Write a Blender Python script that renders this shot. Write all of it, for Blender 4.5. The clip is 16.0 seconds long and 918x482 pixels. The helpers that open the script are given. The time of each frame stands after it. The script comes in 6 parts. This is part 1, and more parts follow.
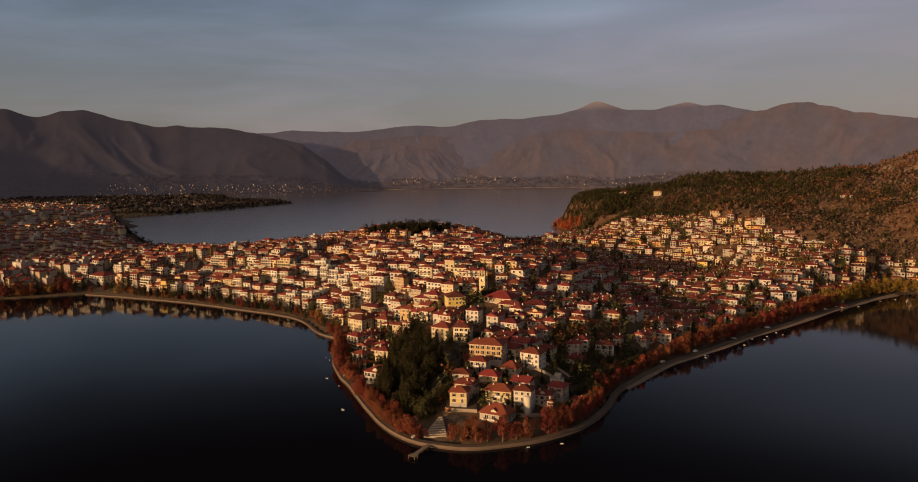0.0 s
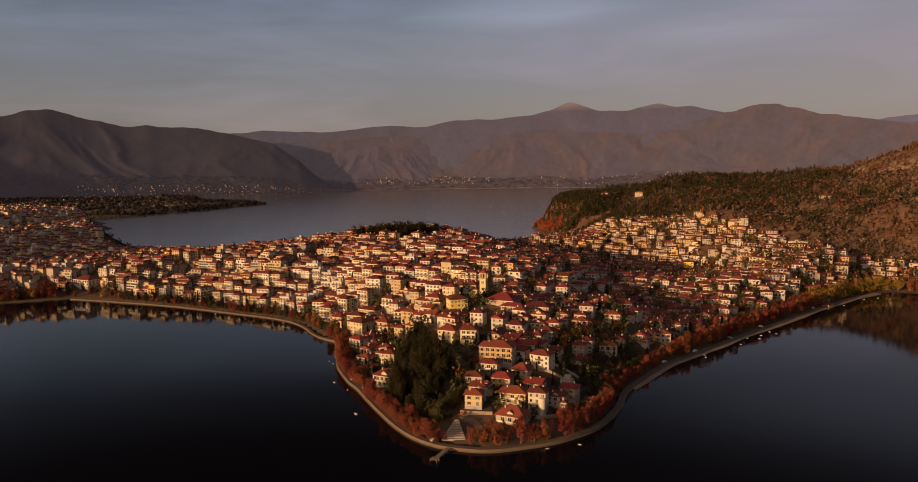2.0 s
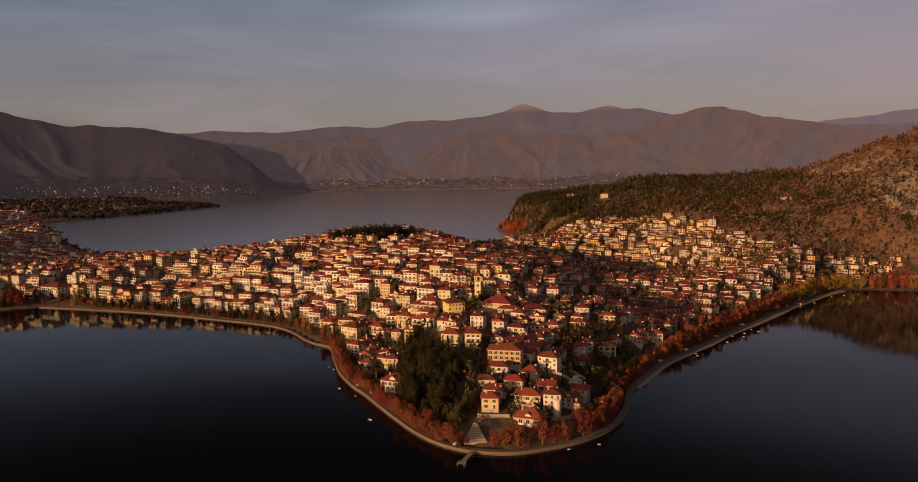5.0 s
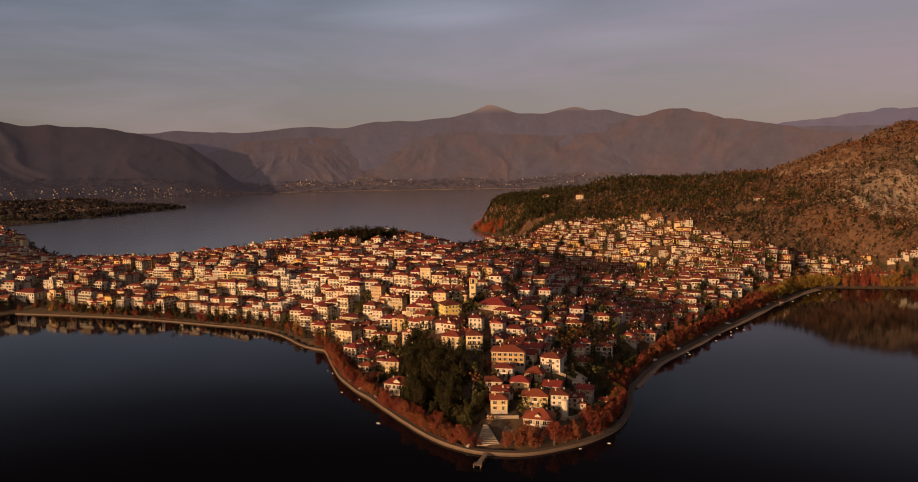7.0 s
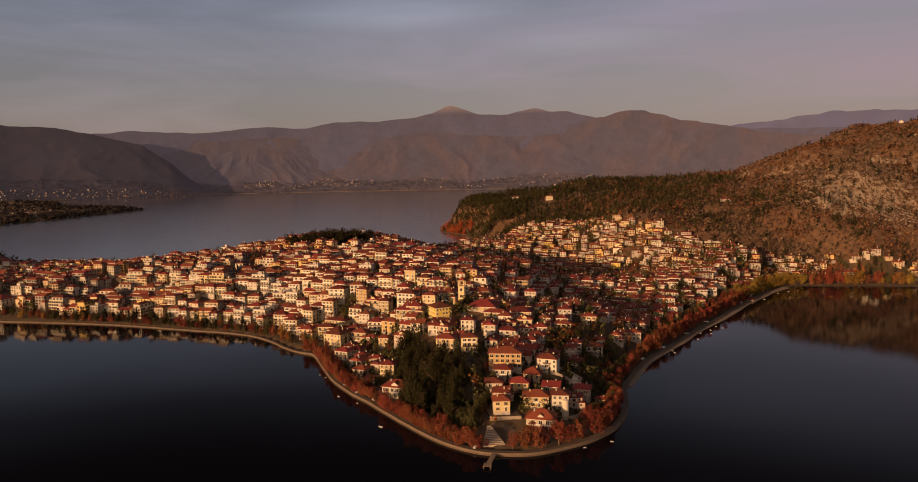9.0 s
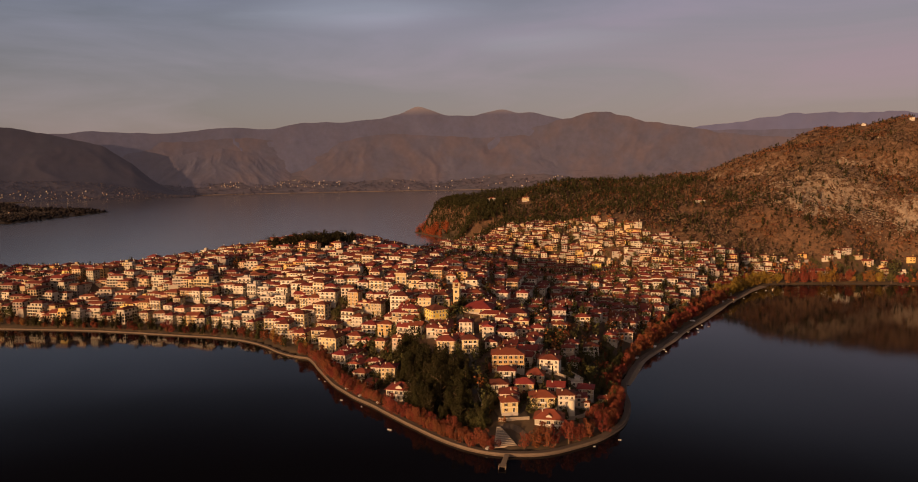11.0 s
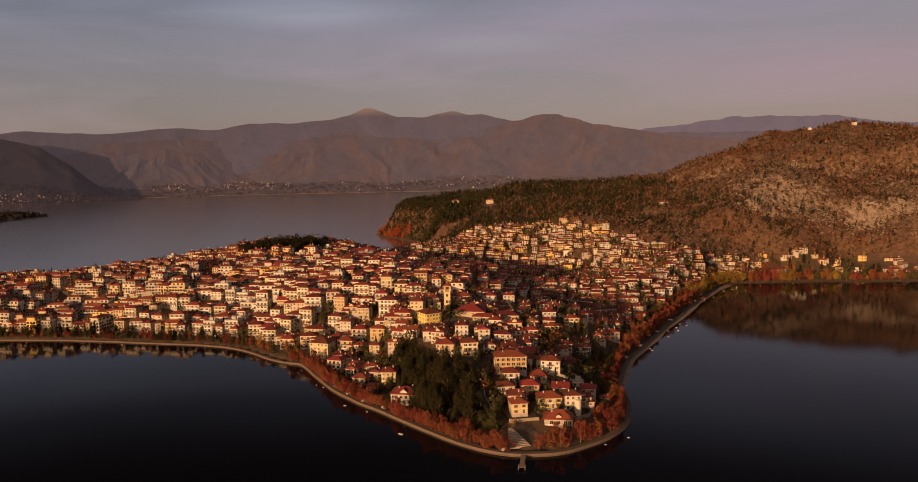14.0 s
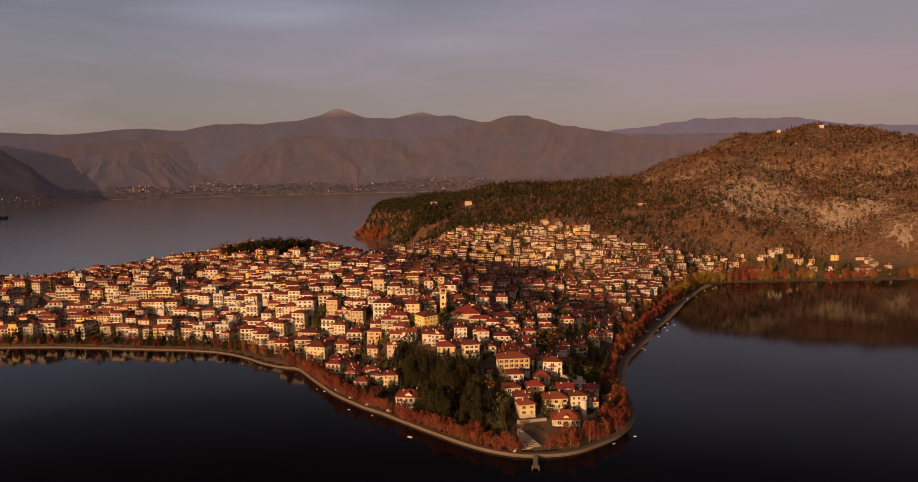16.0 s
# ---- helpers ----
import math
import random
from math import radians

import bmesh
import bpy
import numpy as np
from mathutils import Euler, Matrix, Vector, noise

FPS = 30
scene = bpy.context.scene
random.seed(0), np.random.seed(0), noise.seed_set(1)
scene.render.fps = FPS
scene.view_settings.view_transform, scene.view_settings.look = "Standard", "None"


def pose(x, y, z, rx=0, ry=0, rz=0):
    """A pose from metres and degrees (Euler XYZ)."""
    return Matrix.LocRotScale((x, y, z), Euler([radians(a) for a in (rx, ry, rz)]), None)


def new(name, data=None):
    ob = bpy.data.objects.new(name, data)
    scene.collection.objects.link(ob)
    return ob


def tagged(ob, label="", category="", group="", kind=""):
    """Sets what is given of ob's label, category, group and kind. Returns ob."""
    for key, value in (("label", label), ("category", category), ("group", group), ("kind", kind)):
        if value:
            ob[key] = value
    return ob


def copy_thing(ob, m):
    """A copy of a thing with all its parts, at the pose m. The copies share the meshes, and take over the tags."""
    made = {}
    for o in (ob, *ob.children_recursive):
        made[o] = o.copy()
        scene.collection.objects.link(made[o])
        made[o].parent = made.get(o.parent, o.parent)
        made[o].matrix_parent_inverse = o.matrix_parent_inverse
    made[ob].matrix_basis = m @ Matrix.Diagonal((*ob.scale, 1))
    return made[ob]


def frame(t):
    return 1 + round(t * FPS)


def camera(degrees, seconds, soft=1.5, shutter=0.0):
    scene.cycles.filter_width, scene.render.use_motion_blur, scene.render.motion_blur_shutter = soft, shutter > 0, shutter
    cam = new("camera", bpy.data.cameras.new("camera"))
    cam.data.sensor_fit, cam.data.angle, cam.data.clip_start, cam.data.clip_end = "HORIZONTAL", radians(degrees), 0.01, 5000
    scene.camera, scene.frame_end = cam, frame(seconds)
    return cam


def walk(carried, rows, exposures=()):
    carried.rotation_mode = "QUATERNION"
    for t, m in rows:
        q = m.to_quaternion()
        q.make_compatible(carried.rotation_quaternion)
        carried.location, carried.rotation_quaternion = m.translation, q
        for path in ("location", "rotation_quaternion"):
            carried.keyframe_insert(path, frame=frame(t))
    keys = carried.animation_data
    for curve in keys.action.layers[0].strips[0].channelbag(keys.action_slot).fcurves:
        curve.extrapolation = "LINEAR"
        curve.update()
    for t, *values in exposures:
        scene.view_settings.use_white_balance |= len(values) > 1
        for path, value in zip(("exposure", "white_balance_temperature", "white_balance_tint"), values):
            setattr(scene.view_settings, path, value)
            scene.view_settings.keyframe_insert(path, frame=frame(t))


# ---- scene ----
cam = camera(66.4, 16.0, soft=1.0)
PATH = [
    (0, -0.95, -2.63, 127.44, -0.239, -5.799, -0.76),
    (0.5, -6.38, -2.95, 128.00, -0.785, -5.805, -0.77),
    (1, -11.86, -3.23, 128.56, -1.362, -5.810, -0.77),
    (1.5, -17.37, -3.49, 129.11, -1.967, -5.815, -0.78),
    (2, -22.92, -3.71, 129.66, -2.596, -5.820, -0.78),
    (2.5, -28.50, -3.89, 130.21, -3.248, -5.824, -0.79),
    (3, -34.12, -4.03, 130.76, -3.921, -5.828, -0.79),
    (3.5, -39.76, -4.13, 131.30, -4.612, -5.831, -0.80),
    (4, -45.42, -4.19, 131.84, -5.318, -5.834, -0.80),
    (6.5, -73.98, -3.74, 134.49, -8.819, -5.842, -0.83),
    (7, -79.72, -3.49, 135.01, -9.605, -5.842, -0.83),
    (7.5, -85.46, -3.19, 135.53, -10.514, -5.842, -0.84),
    (8, -91.20, -2.82, 136.04, -11.395, -5.841, -0.84),
    (8.5, -96.94, -2.38, 136.55, -12.332, -5.840, -0.85),
    (9, -102.67, -1.89, 137.06, -13.010, -5.839, -0.85),
    (11.5, -131.12, 1.65, 139.56, -16.643, -5.824, -0.88),
    (12, -136.75, 2.58, 140.05, -17.383, -5.820, -0.88),
    (12.5, -142.35, 3.59, 140.54, -18.115, -5.815, -0.89),
    (13, -147.92, 4.68, 141.03, -18.839, -5.810, -0.89),
    (13.5, -153.46, 5.86, 141.51, -19.553, -5.804, -0.90),
    (14, -158.96, 7.13, 141.99, -20.258, -5.798, -0.90),
    (14.5, -164.42, 8.48, 142.46, -20.953, -5.792, -0.91),
    (15, -169.84, 9.92, 142.94, -21.638, -5.785, -0.91),
    (15.5, -175.21, 11.46, 143.41, -22.312, -5.778, -0.92),
    (16, -180.54, 13.09, 143.88, -22.975, -5.770, -0.92),
]
walk(cam, [(t, pose(x, y, z, 90 + pitch, 0, yaw) @ pose(0, 0, 0, 0, 0, roll)) for t, x, y, z, yaw, pitch, roll in PATH], [(0.0, 0.0, 6480, 11), (1.5, 0.02, 6670, 15), (3.5, 0.04, 6820, 18), (6.5, 0.03, 6930, 20), (11.5, 0.03, 7070, 22), (16.0, 0.02, 7160, 24)])

# ---- light: a low evening sun behind the left shoulder, thin cloud ----
SUN_WAY = (-0.80, -0.60)      # towards the sun, on the plan
SUN_HIGH = 8.3               # degrees
azimuth = math.atan2(SUN_WAY[0], SUN_WAY[1])
sun_data = bpy.data.lights.new("sun", "SUN")
sun_data.energy, sun_data.angle, sun_data.color = 4.6, radians(0.6), (1.0, 0.58, 0.27)
sun = new("sun", sun_data)
toward = Vector((math.sin(azimuth) * math.cos(radians(SUN_HIGH)), math.cos(azimuth) * math.cos(radians(SUN_HIGH)), math.sin(radians(SUN_HIGH))))
sun.rotation_euler = toward.to_track_quat("Z", "Y").to_euler()
sun.location = (0, 0, 600)

world = bpy.data.worlds.new("evening_sky")
scene.world = world
world.use_nodes = True
wn, wl = world.node_tree.nodes, world.node_tree.links
wn.clear()


def wnode(kind, **values):
    n = wn.new(kind)
    for k, v in values.items():
        n.inputs[k.replace("_", " ")].default_value = v
    return n


sky = wn.new("ShaderNodeTexSky")
sky.sky_type, sky.sun_disc = "NISHITA", False
sky.sun_elevation, sky.sun_rotation = radians(SUN_HIGH), azimuth
sky.air_density, sky.dust_density, sky.ozone_density = 1.0, 2.2, 1.0
coords = wn.new("ShaderNodeTexCoord")
stretch = wn.new("ShaderNodeMapping")
stretch.inputs["Scale"].default_value = (1.3, 2.2, 9.0)
stretch.inputs["Rotation"].default_value = (0.0, radians(7), radians(35))
wl.new(coords.outputs["Generated"], stretch.inputs["Vector"])
wisps = wnode("ShaderNodeTexNoise", Scale=1.6, Detail=6.0, Roughness=0.55, Distortion=0.6)
wl.new(stretch.outputs["Vector"], wisps.inputs["Vector"])
ramp = wn.new("ShaderNodeValToRGB")
ramp.color_ramp.elements[0].position, ramp.color_ramp.elements[1].position = 0.40, 0.72
ramp.color_ramp.elements[0].color, ramp.color_ramp.elements[1].color = (0.72, 0.72, 0.72, 1), (1.0, 1.0, 1.0, 1)
wl.new(wisps.outputs["Fac"], ramp.inputs["Fac"])
veil = wn.new("ShaderNodeMix")
veil.data_type = "RGBA"
height = wn.new("ShaderNodeSeparateXYZ")
wl.new(coords.outputs["Generated"], height.inputs["Vector"])
thin = wn.new("ShaderNodeMapRange")
thin.interpolation_type = "SMOOTHSTEP"
for key, value in (("From Min", 0.10), ("From Max", 0.65), ("To Min", 1.0), ("To Max", 0.10)):
    thin.inputs[key].default_value = value
wl.new(height.outputs["Z"], thin.inputs["Value"])
cover = wn.new("ShaderNodeMath")
cover.operation = "MULTIPLY"
east = wn.new("ShaderNodeMath")
east.operation = "MULTIPLY_ADD"
east.inputs[1].default_value, east.inputs[2].default_value = 0.30, 0.85
wl.new(height.outputs["X"], east.inputs[0])
sheet = wn.new("ShaderNodeMath")
sheet.operation = "MULTIPLY"
wl.new(ramp.outputs["Color"], sheet.inputs[0])
wl.new(east.outputs[0], sheet.inputs[1])
wl.new(sheet.outputs[0], cover.inputs[0])
wl.new(thin.outputs["Result"], cover.inputs[1])
wl.new(cover.outputs[0], veil.inputs["Factor"])
dusk = wn.new("ShaderNodeMix")      # pinkish grey low down, blue-grey higher up
dusk.data_type = "RGBA"
across = wn.new("ShaderNodeMapRange")      # clearer blue in the west, mauve in the east
across.inputs["From Min"].default_value, across.inputs["From Max"].default_value = -0.55, 0.55
wl.new(height.outputs["X"], across.inputs["Value"])
for slot, west_tone, east_tone in (("A", (2.76, 2.38, 2.52, 1), (2.90, 2.30, 2.30, 1)), ("B", (1.72, 2.20, 3.26, 1), (2.22, 2.08, 2.72, 1))):
    blend = wn.new("ShaderNodeMix")
    blend.data_type = "RGBA"
    blend.inputs["A"].default_value, blend.inputs["B"].default_value = west_tone, east_tone
    wl.new(across.outputs["Result"], blend.inputs["Factor"])
    wl.new(blend.outputs["Result"], dusk.inputs[slot])
climb = wn.new("ShaderNodeMapRange")
climb.inputs["From Min"].default_value, climb.inputs["From Max"].default_value = 0.05, 0.22
wl.new(height.outputs["Z"], climb.inputs["Value"])
wl.new(climb.outputs["Result"], dusk.inputs["Factor"])
wl.new(dusk.outputs["Result"], veil.inputs["B"])
wl.new(sky.outputs["Color"], veil.inputs["A"])
back = wn.new("ShaderNodeBackground")
back.inputs["Strength"].default_value = 0.08
# sky darkened above the view, so the near water reflects less
dim = wn.new("ShaderNodeMapRange")
dim.interpolation_type = "SMOOTHSTEP"
for key, value in (("From Min", 0.20), ("From Max", 0.40), ("To Min", 1.30), ("To Max", 0.07)):
    dim.inputs[key].default_value = value
wl.new(height.outputs["Z"], dim.inputs["Value"])
fleece = wn.new("ShaderNodeMapRange")
for key, value in (("From Min", 0.42), ("From Max", 0.66), ("To Min", 0.92), ("To Max", 1.12)):
    fleece.inputs[key].default_value = value
wl.new(wisps.outputs["Fac"], fleece.inputs["Value"])
bright = wn.new("ShaderNodeMath")
bright.operation = "MULTIPLY"
zenith = wn.new("ShaderNodeMapRange")      # clear blue overhead, added back to fill the shade
zenith.interpolation_type = "SMOOTHSTEP"
for key, value in (("From Min", 0.45), ("From Max", 0.75), ("To Min", 0.0), ("To Max", 0.75)):
    zenith.inputs[key].default_value = value
wl.new(height.outputs["Z"], zenith.inputs["Value"])
dome = wn.new("ShaderNodeMath")
dome.operation = "ADD"
wl.new(dim.outputs["Result"], dome.inputs[0])
wl.new(zenith.outputs["Result"], dome.inputs[1])
wl.new(dome.outputs[0], bright.inputs[0])
wl.new(fleece.outputs["Result"], bright.inputs[1])
# the evening sky is brightest round the sun, behind the flight
sunward = wn.new("ShaderNodeVectorMath")
sunward.operation = "DOT_PRODUCT"
sunward.inputs[1].default_value = tuple(toward)
wl.new(coords.outputs["Generated"], sunward.inputs[0])
glow = wn.new("ShaderNodeMapRange")
glow.interpolation_type = "SMOOTHSTEP"
for key, value in (("From Min", 0.05), ("From Max", 0.95), ("To Min", 0.0), ("To Max", 1.0)):
    glow.inputs[key].default_value = value
wl.new(sunward.outputs["Value"], glow.inputs["Value"])
warm = wn.new("ShaderNodeVectorMath")
warm.operation = "SCALE"
warm.inputs[0].default_value = (5.2, 3.4, 2.3)
wl.new(glow.outputs["Result"], warm.inputs["Scale"])
deep = wn.new("ShaderNodeVectorMath")
deep.operation = "SCALE"
wl.new(veil.outputs["Result"], deep.inputs[0])
eastern = wn.new("ShaderNodeMath")
eastern.operation = "MULTIPLY_ADD"
eastern.inputs[1].default_value, eastern.inputs[2].default_value = 0.16, 0.95
wl.new(height.outputs["X"], eastern.inputs[0])
even = wn.new("ShaderNodeMath")
even.operation = "MULTIPLY"
wl.new(bright.outputs[0], even.inputs[0])
wl.new(eastern.outputs[0], even.inputs[1])


def sky_patch(bearing, high, wide, tall, ragged, gain, rim):
    """A soft ragged patch, such as clouds: how much brighter or darker it makes the sky round a bearing and height."""
    turn = wn.new("ShaderNodeVectorRotate")
    turn.rotation_type = "Z_AXIS"
    turn.inputs["Angle"].default_value = radians(bearing)
    wl.new(coords.outputs["Generated"], turn.inputs["Vector"])
    shape = wn.new("ShaderNodeMapping")
    shape.vector_type = "TEXTURE"
    shape.inputs["Location"].default_value = (0.0, 0.0, math.sin(radians(high)))
    shape.inputs["Scale"].default_value = (wide, 60.0, tall)
    wl.new(turn.outputs["Vector"], shape.inputs["Vector"])
    reach = wn.new("ShaderNodeVectorMath")
    reach.operation = "LENGTH"
    wl.new(shape.outputs["Vector"], reach.inputs[0])
    fray = wn.new("ShaderNodeMath")
    fray.operation = "MULTIPLY_ADD"
    fray.inputs[1].default_value, fray.inputs[2].default_value = ragged, -0.5 * ragged
    wl.new(wisps.outputs["Fac"], fray.inputs[0])
    total = wn.new("ShaderNodeMath")
    total.operation = "ADD"
    wl.new(reach.outputs["Value"], total.inputs[0])
    wl.new(fray.outputs[0], total.inputs[1])
    fade = wn.new("ShaderNodeMapRange")
    fade.interpolation_type = "SMOOTHSTEP"
    for key, value in (("From Min", rim), ("From Max", 1.0), ("To Min", gain), ("To Max", 1.0)):
        fade.inputs[key].default_value = value
    wl.new(total.outputs[0], fade.inputs["Value"])
    return fade.outputs["Result"]


level = even.outputs[0]
# first two are clouds; last two, largely unseen, are added for lake reflections
for bank in (sky_patch(9.0, 12.0, 0.18, 0.035, 3.0, 1.34, 0.0), sky_patch(22.0, 10.0, 0.22, 0.030, 3.5, 1.16, 0.0), sky_patch(36.0, 22.0, 0.45, 0.13, 0.6, 2.1, 0.1), sky_patch(-25.0, 25.0, 0.75, 0.24, 0.3, 0.26, 0.25)):
    lit = wn.new("ShaderNodeMath")
    lit.operation = "MULTIPLY"
    wl.new(level, lit.inputs[0])
    wl.new(bank, lit.inputs[1])
    level = lit.outputs[0]
wl.new(level, deep.inputs["Scale"])
whole = wn.new("ShaderNodeVectorMath")
whole.operation = "ADD"
wl.new(deep.outputs["Vector"], whole.inputs[0])
wl.new(warm.outputs["Vector"], whole.inputs[1])
wl.new(whole.outputs["Vector"], back.inputs["Color"])
out = wn.new("ShaderNodeOutputWorld")
wl.new(back.outputs["Background"], out.inputs["Surface"])

# ---- materials ----


def material(name, base, rough=0.85, metal=0.0, vary=0.12, spread=0.0, grain=4.0, patch=0.35, bump=0.15, hue=0.0, island=False, second=None, second_scale=0.05):
    """A painted or natural surface: two scales of uneven colour, fine relief and a shade of its own for each object or island."""
    m = bpy.data.materials.new(name)
    m.use_nodes = True
    n, l = m.node_tree.nodes, m.node_tree.links
    bsdf = n["Principled BSDF"]
    bsdf.inputs["Roughness"].default_value = rough
    bsdf.inputs["Metallic"].default_value = metal
    geo = n.new("ShaderNodeNewGeometry")
    fine = n.new("ShaderNodeTexNoise")
    fine.inputs["Scale"].default_value = grain
    fine.inputs["Detail"].default_value = 5.0
    l.new(geo.outputs["Position"], fine.inputs["Vector"])
    broad = n.new("ShaderNodeTexNoise")
    broad.inputs["Scale"].default_value = patch
    broad.inputs["Detail"].default_value = 3.0
    l.new(geo.outputs["Position"], broad.inputs["Vector"])

    def mathnode(op, a, b):
        k = n.new("ShaderNodeMath")
        k.operation = op
        for i, v in enumerate((a, b)):
            if isinstance(v, float):
                k.inputs[i].default_value = v
            else:
                l.new(v, k.inputs[i])
        return k.outputs[0]

    value = mathnode("ADD", mathnode("MULTIPLY", mathnode("ADD", fine.outputs["Fac"], broad.outputs["Fac"]), 2 * vary), 1.0 - 2 * vary)
    colour = n.new("ShaderNodeRGB")
    colour.outputs[0].default_value = (*base, 1)
    source = colour.outputs[0]
    if second:
        mixed = n.new("ShaderNodeMix")
        mixed.data_type = "RGBA"
        mixed.inputs["B"].default_value = (*second, 1)
        blot = n.new("ShaderNodeTexNoise")
        blot.inputs["Scale"].default_value = second_scale
        blot.inputs["Detail"].default_value = 6.0
        blot.inputs["Roughness"].default_value = 0.6
        l.new(geo.outputs["Position"], blot.inputs["Vector"])
        edge = n.new("ShaderNodeMapRange")
        edge.inputs["From Min"].default_value, edge.inputs["From Max"].default_value = 0.42, 0.60
        l.new(blot.outputs["Fac"], edge.inputs["Value"])
        l.new(edge.outputs["Result"], mixed.inputs["Factor"])
        l.new(source, mixed.inputs["A"])
        source = mixed.outputs["Result"]
    hsv = n.new("ShaderNodeHueSaturation")
    if spread or hue:
        if island:
            rnd = geo.outputs["Random Per Island"]
        else:
            rnd = n.new("ShaderNodeObjectInfo").outputs["Random"]
        value = mathnode("MULTIPLY", value, mathnode("ADD", mathnode("MULTIPLY", rnd, 2 * spread), 1.0 - spread))
        other = mathnode("FRACT", mathnode("MULTIPLY", rnd, 7.31), 0.0)
        l.new(mathnode("ADD", mathnode("MULTIPLY", other, 2 * hue), 0.5 - hue), hsv.inputs["Hue"])
    l.new(value, hsv.inputs["Value"])
    l.new(source, hsv.inputs["Color"])
    l.new(hsv.outputs["Color"], bsdf.inputs["Base Color"])
    if bump:
        b = n.new("ShaderNodeBump")
        b.inputs["Strength"].default_value = bump
        b.inputs["Distance"].default_value = 0.3 / max(grain, 0.02) ** 0.5
        l.new(fine.outputs["Fac"], b.inputs["Height"])
        l.new(b.outputs["Normal"], bsdf.inputs["Normal"])
    return m


WALLS = [
    material("white_render", (0.52, 0.49, 0.41), spread=0.22, hue=0.008, patch=0.25),
    material("cream_render", (0.49, 0.405, 0.235), spread=0.22, hue=0.008, patch=0.25),
    material("ochre_render", (0.53, 0.375, 0.165), spread=0.22, hue=0.008, patch=0.25),
    material("pale_pink_render", (0.55, 0.43, 0.33), spread=0.22, hue=0.008, patch=0.25),
    material("grey_render", (0.46, 0.43, 0.39), spread=0.22, hue=0.008, patch=0.25),
    material("yellow_render", (0.72, 0.54, 0.09), spread=0.05, patch=0.25),
    material("rubble_stone", (0.40, 0.34, 0.26), spread=0.15, grain=2.5, vary=0.25, bump=0.4),
]
WHITE, CREAM, OCHRE, PINK, GREY, YELLOW, STONE = WALLS
LEMON = material("pale_yellow_render", (0.60, 0.50, 0.26), spread=0.06, patch=0.25)
ROOF_TILE = material("clay_roof_tile", (0.172, 0.033, 0.019), rough=0.8, spread=0.40, hue=0.014, grain=3.0, patch=0.3, vary=0.22, bump=0.4)
ROOF_FAR = material("clay_roof_tile_far", (0.185, 0.038, 0.023), rough=0.8, spread=0.35, hue=0.015, grain=2.0, patch=0.3, vary=0.22, bump=0.2, island=True)
WALL_FAR = [
    material("far_white_render", (0.50, 0.465, 0.385), spread=0.26, hue=0.02, island=True, patch=0.1),
    material("far_cream_render", (0.51, 0.41, 0.26), spread=0.26, hue=0.02, island=True, patch=0.1),
    material("far_grey_render", (0.36, 0.32, 0.28), spread=0.2, hue=0.03, island=True, patch=0.1),
]
OCHRE_FAR = material("far_ochre_render", (0.62, 0.44, 0.17), spread=0.18, hue=0.02, island=True, patch=0.1)
CONCRETE = material("concrete", (0.42, 0.39, 0.35), grain=2.0, vary=0.18)
FRAME_WHITE = material("painted_frame", (0.72, 0.70, 0.66), rough=0.5, vary=0.05)
SHUTTER = material("brown_shutter", (0.16, 0.09, 0.05), rough=0.6, spread=0.4, hue=0.03)
BARK = material("bark", (0.13, 0.09, 0.06), grain=6.0, vary=0.25, bump=0.5)
PLANE_LEAF = material("autumn_plane_leaf", (0.175, 0.050, 0.028), spread=0.30, hue=0.018, grain=1.2, patch=0.12, vary=0.3, bump=0.0)
RUST_LEAF = material("rust_leaf", (0.27, 0.088, 0.026), spread=0.25, hue=0.015, grain=1.2, patch=0.12, vary=0.3, bump=0.0)
GOLD_LEAF = material("golden_leaf", (0.235, 0.115, 0.034), spread=0.25, hue=0.02, grain=1.2, patch=0.12, vary=0.3, bump=0.0)
GREEN_LEAF = material("green_leaf", (0.058, 0.055, 0.021), spread=0.3, hue=0.02, grain=1.2, patch=0.12, vary=0.3, bump=0.0)
OLIVE_LEAF = material("olive_leaf", (0.20, 0.125, 0.026), spread=0.2, hue=0.015, grain=1.2, patch=0.12, vary=0.3, bump=0.0)
PINE_LEAF = material("pine_needles", (0.024, 0.022, 0.008), spread=0.3, hue=0.02, grain=1.2, patch=0.12, vary=0.35, bump=0.0)
FOREST_PINE = material("forest_pine", (0.031, 0.030, 0.011), spread=0.2, hue=0.03, island=True, grain=0.5, vary=0.3, bump=0.0)
FOREST_BRUSH = material("autumn_brush", (0.160, 0.075, 0.040), spread=0.12, hue=0.018, island=True, grain=0.5, vary=0.3, bump=0.0, second=(0.150, 0.105, 0.075), second_scale=0.013)


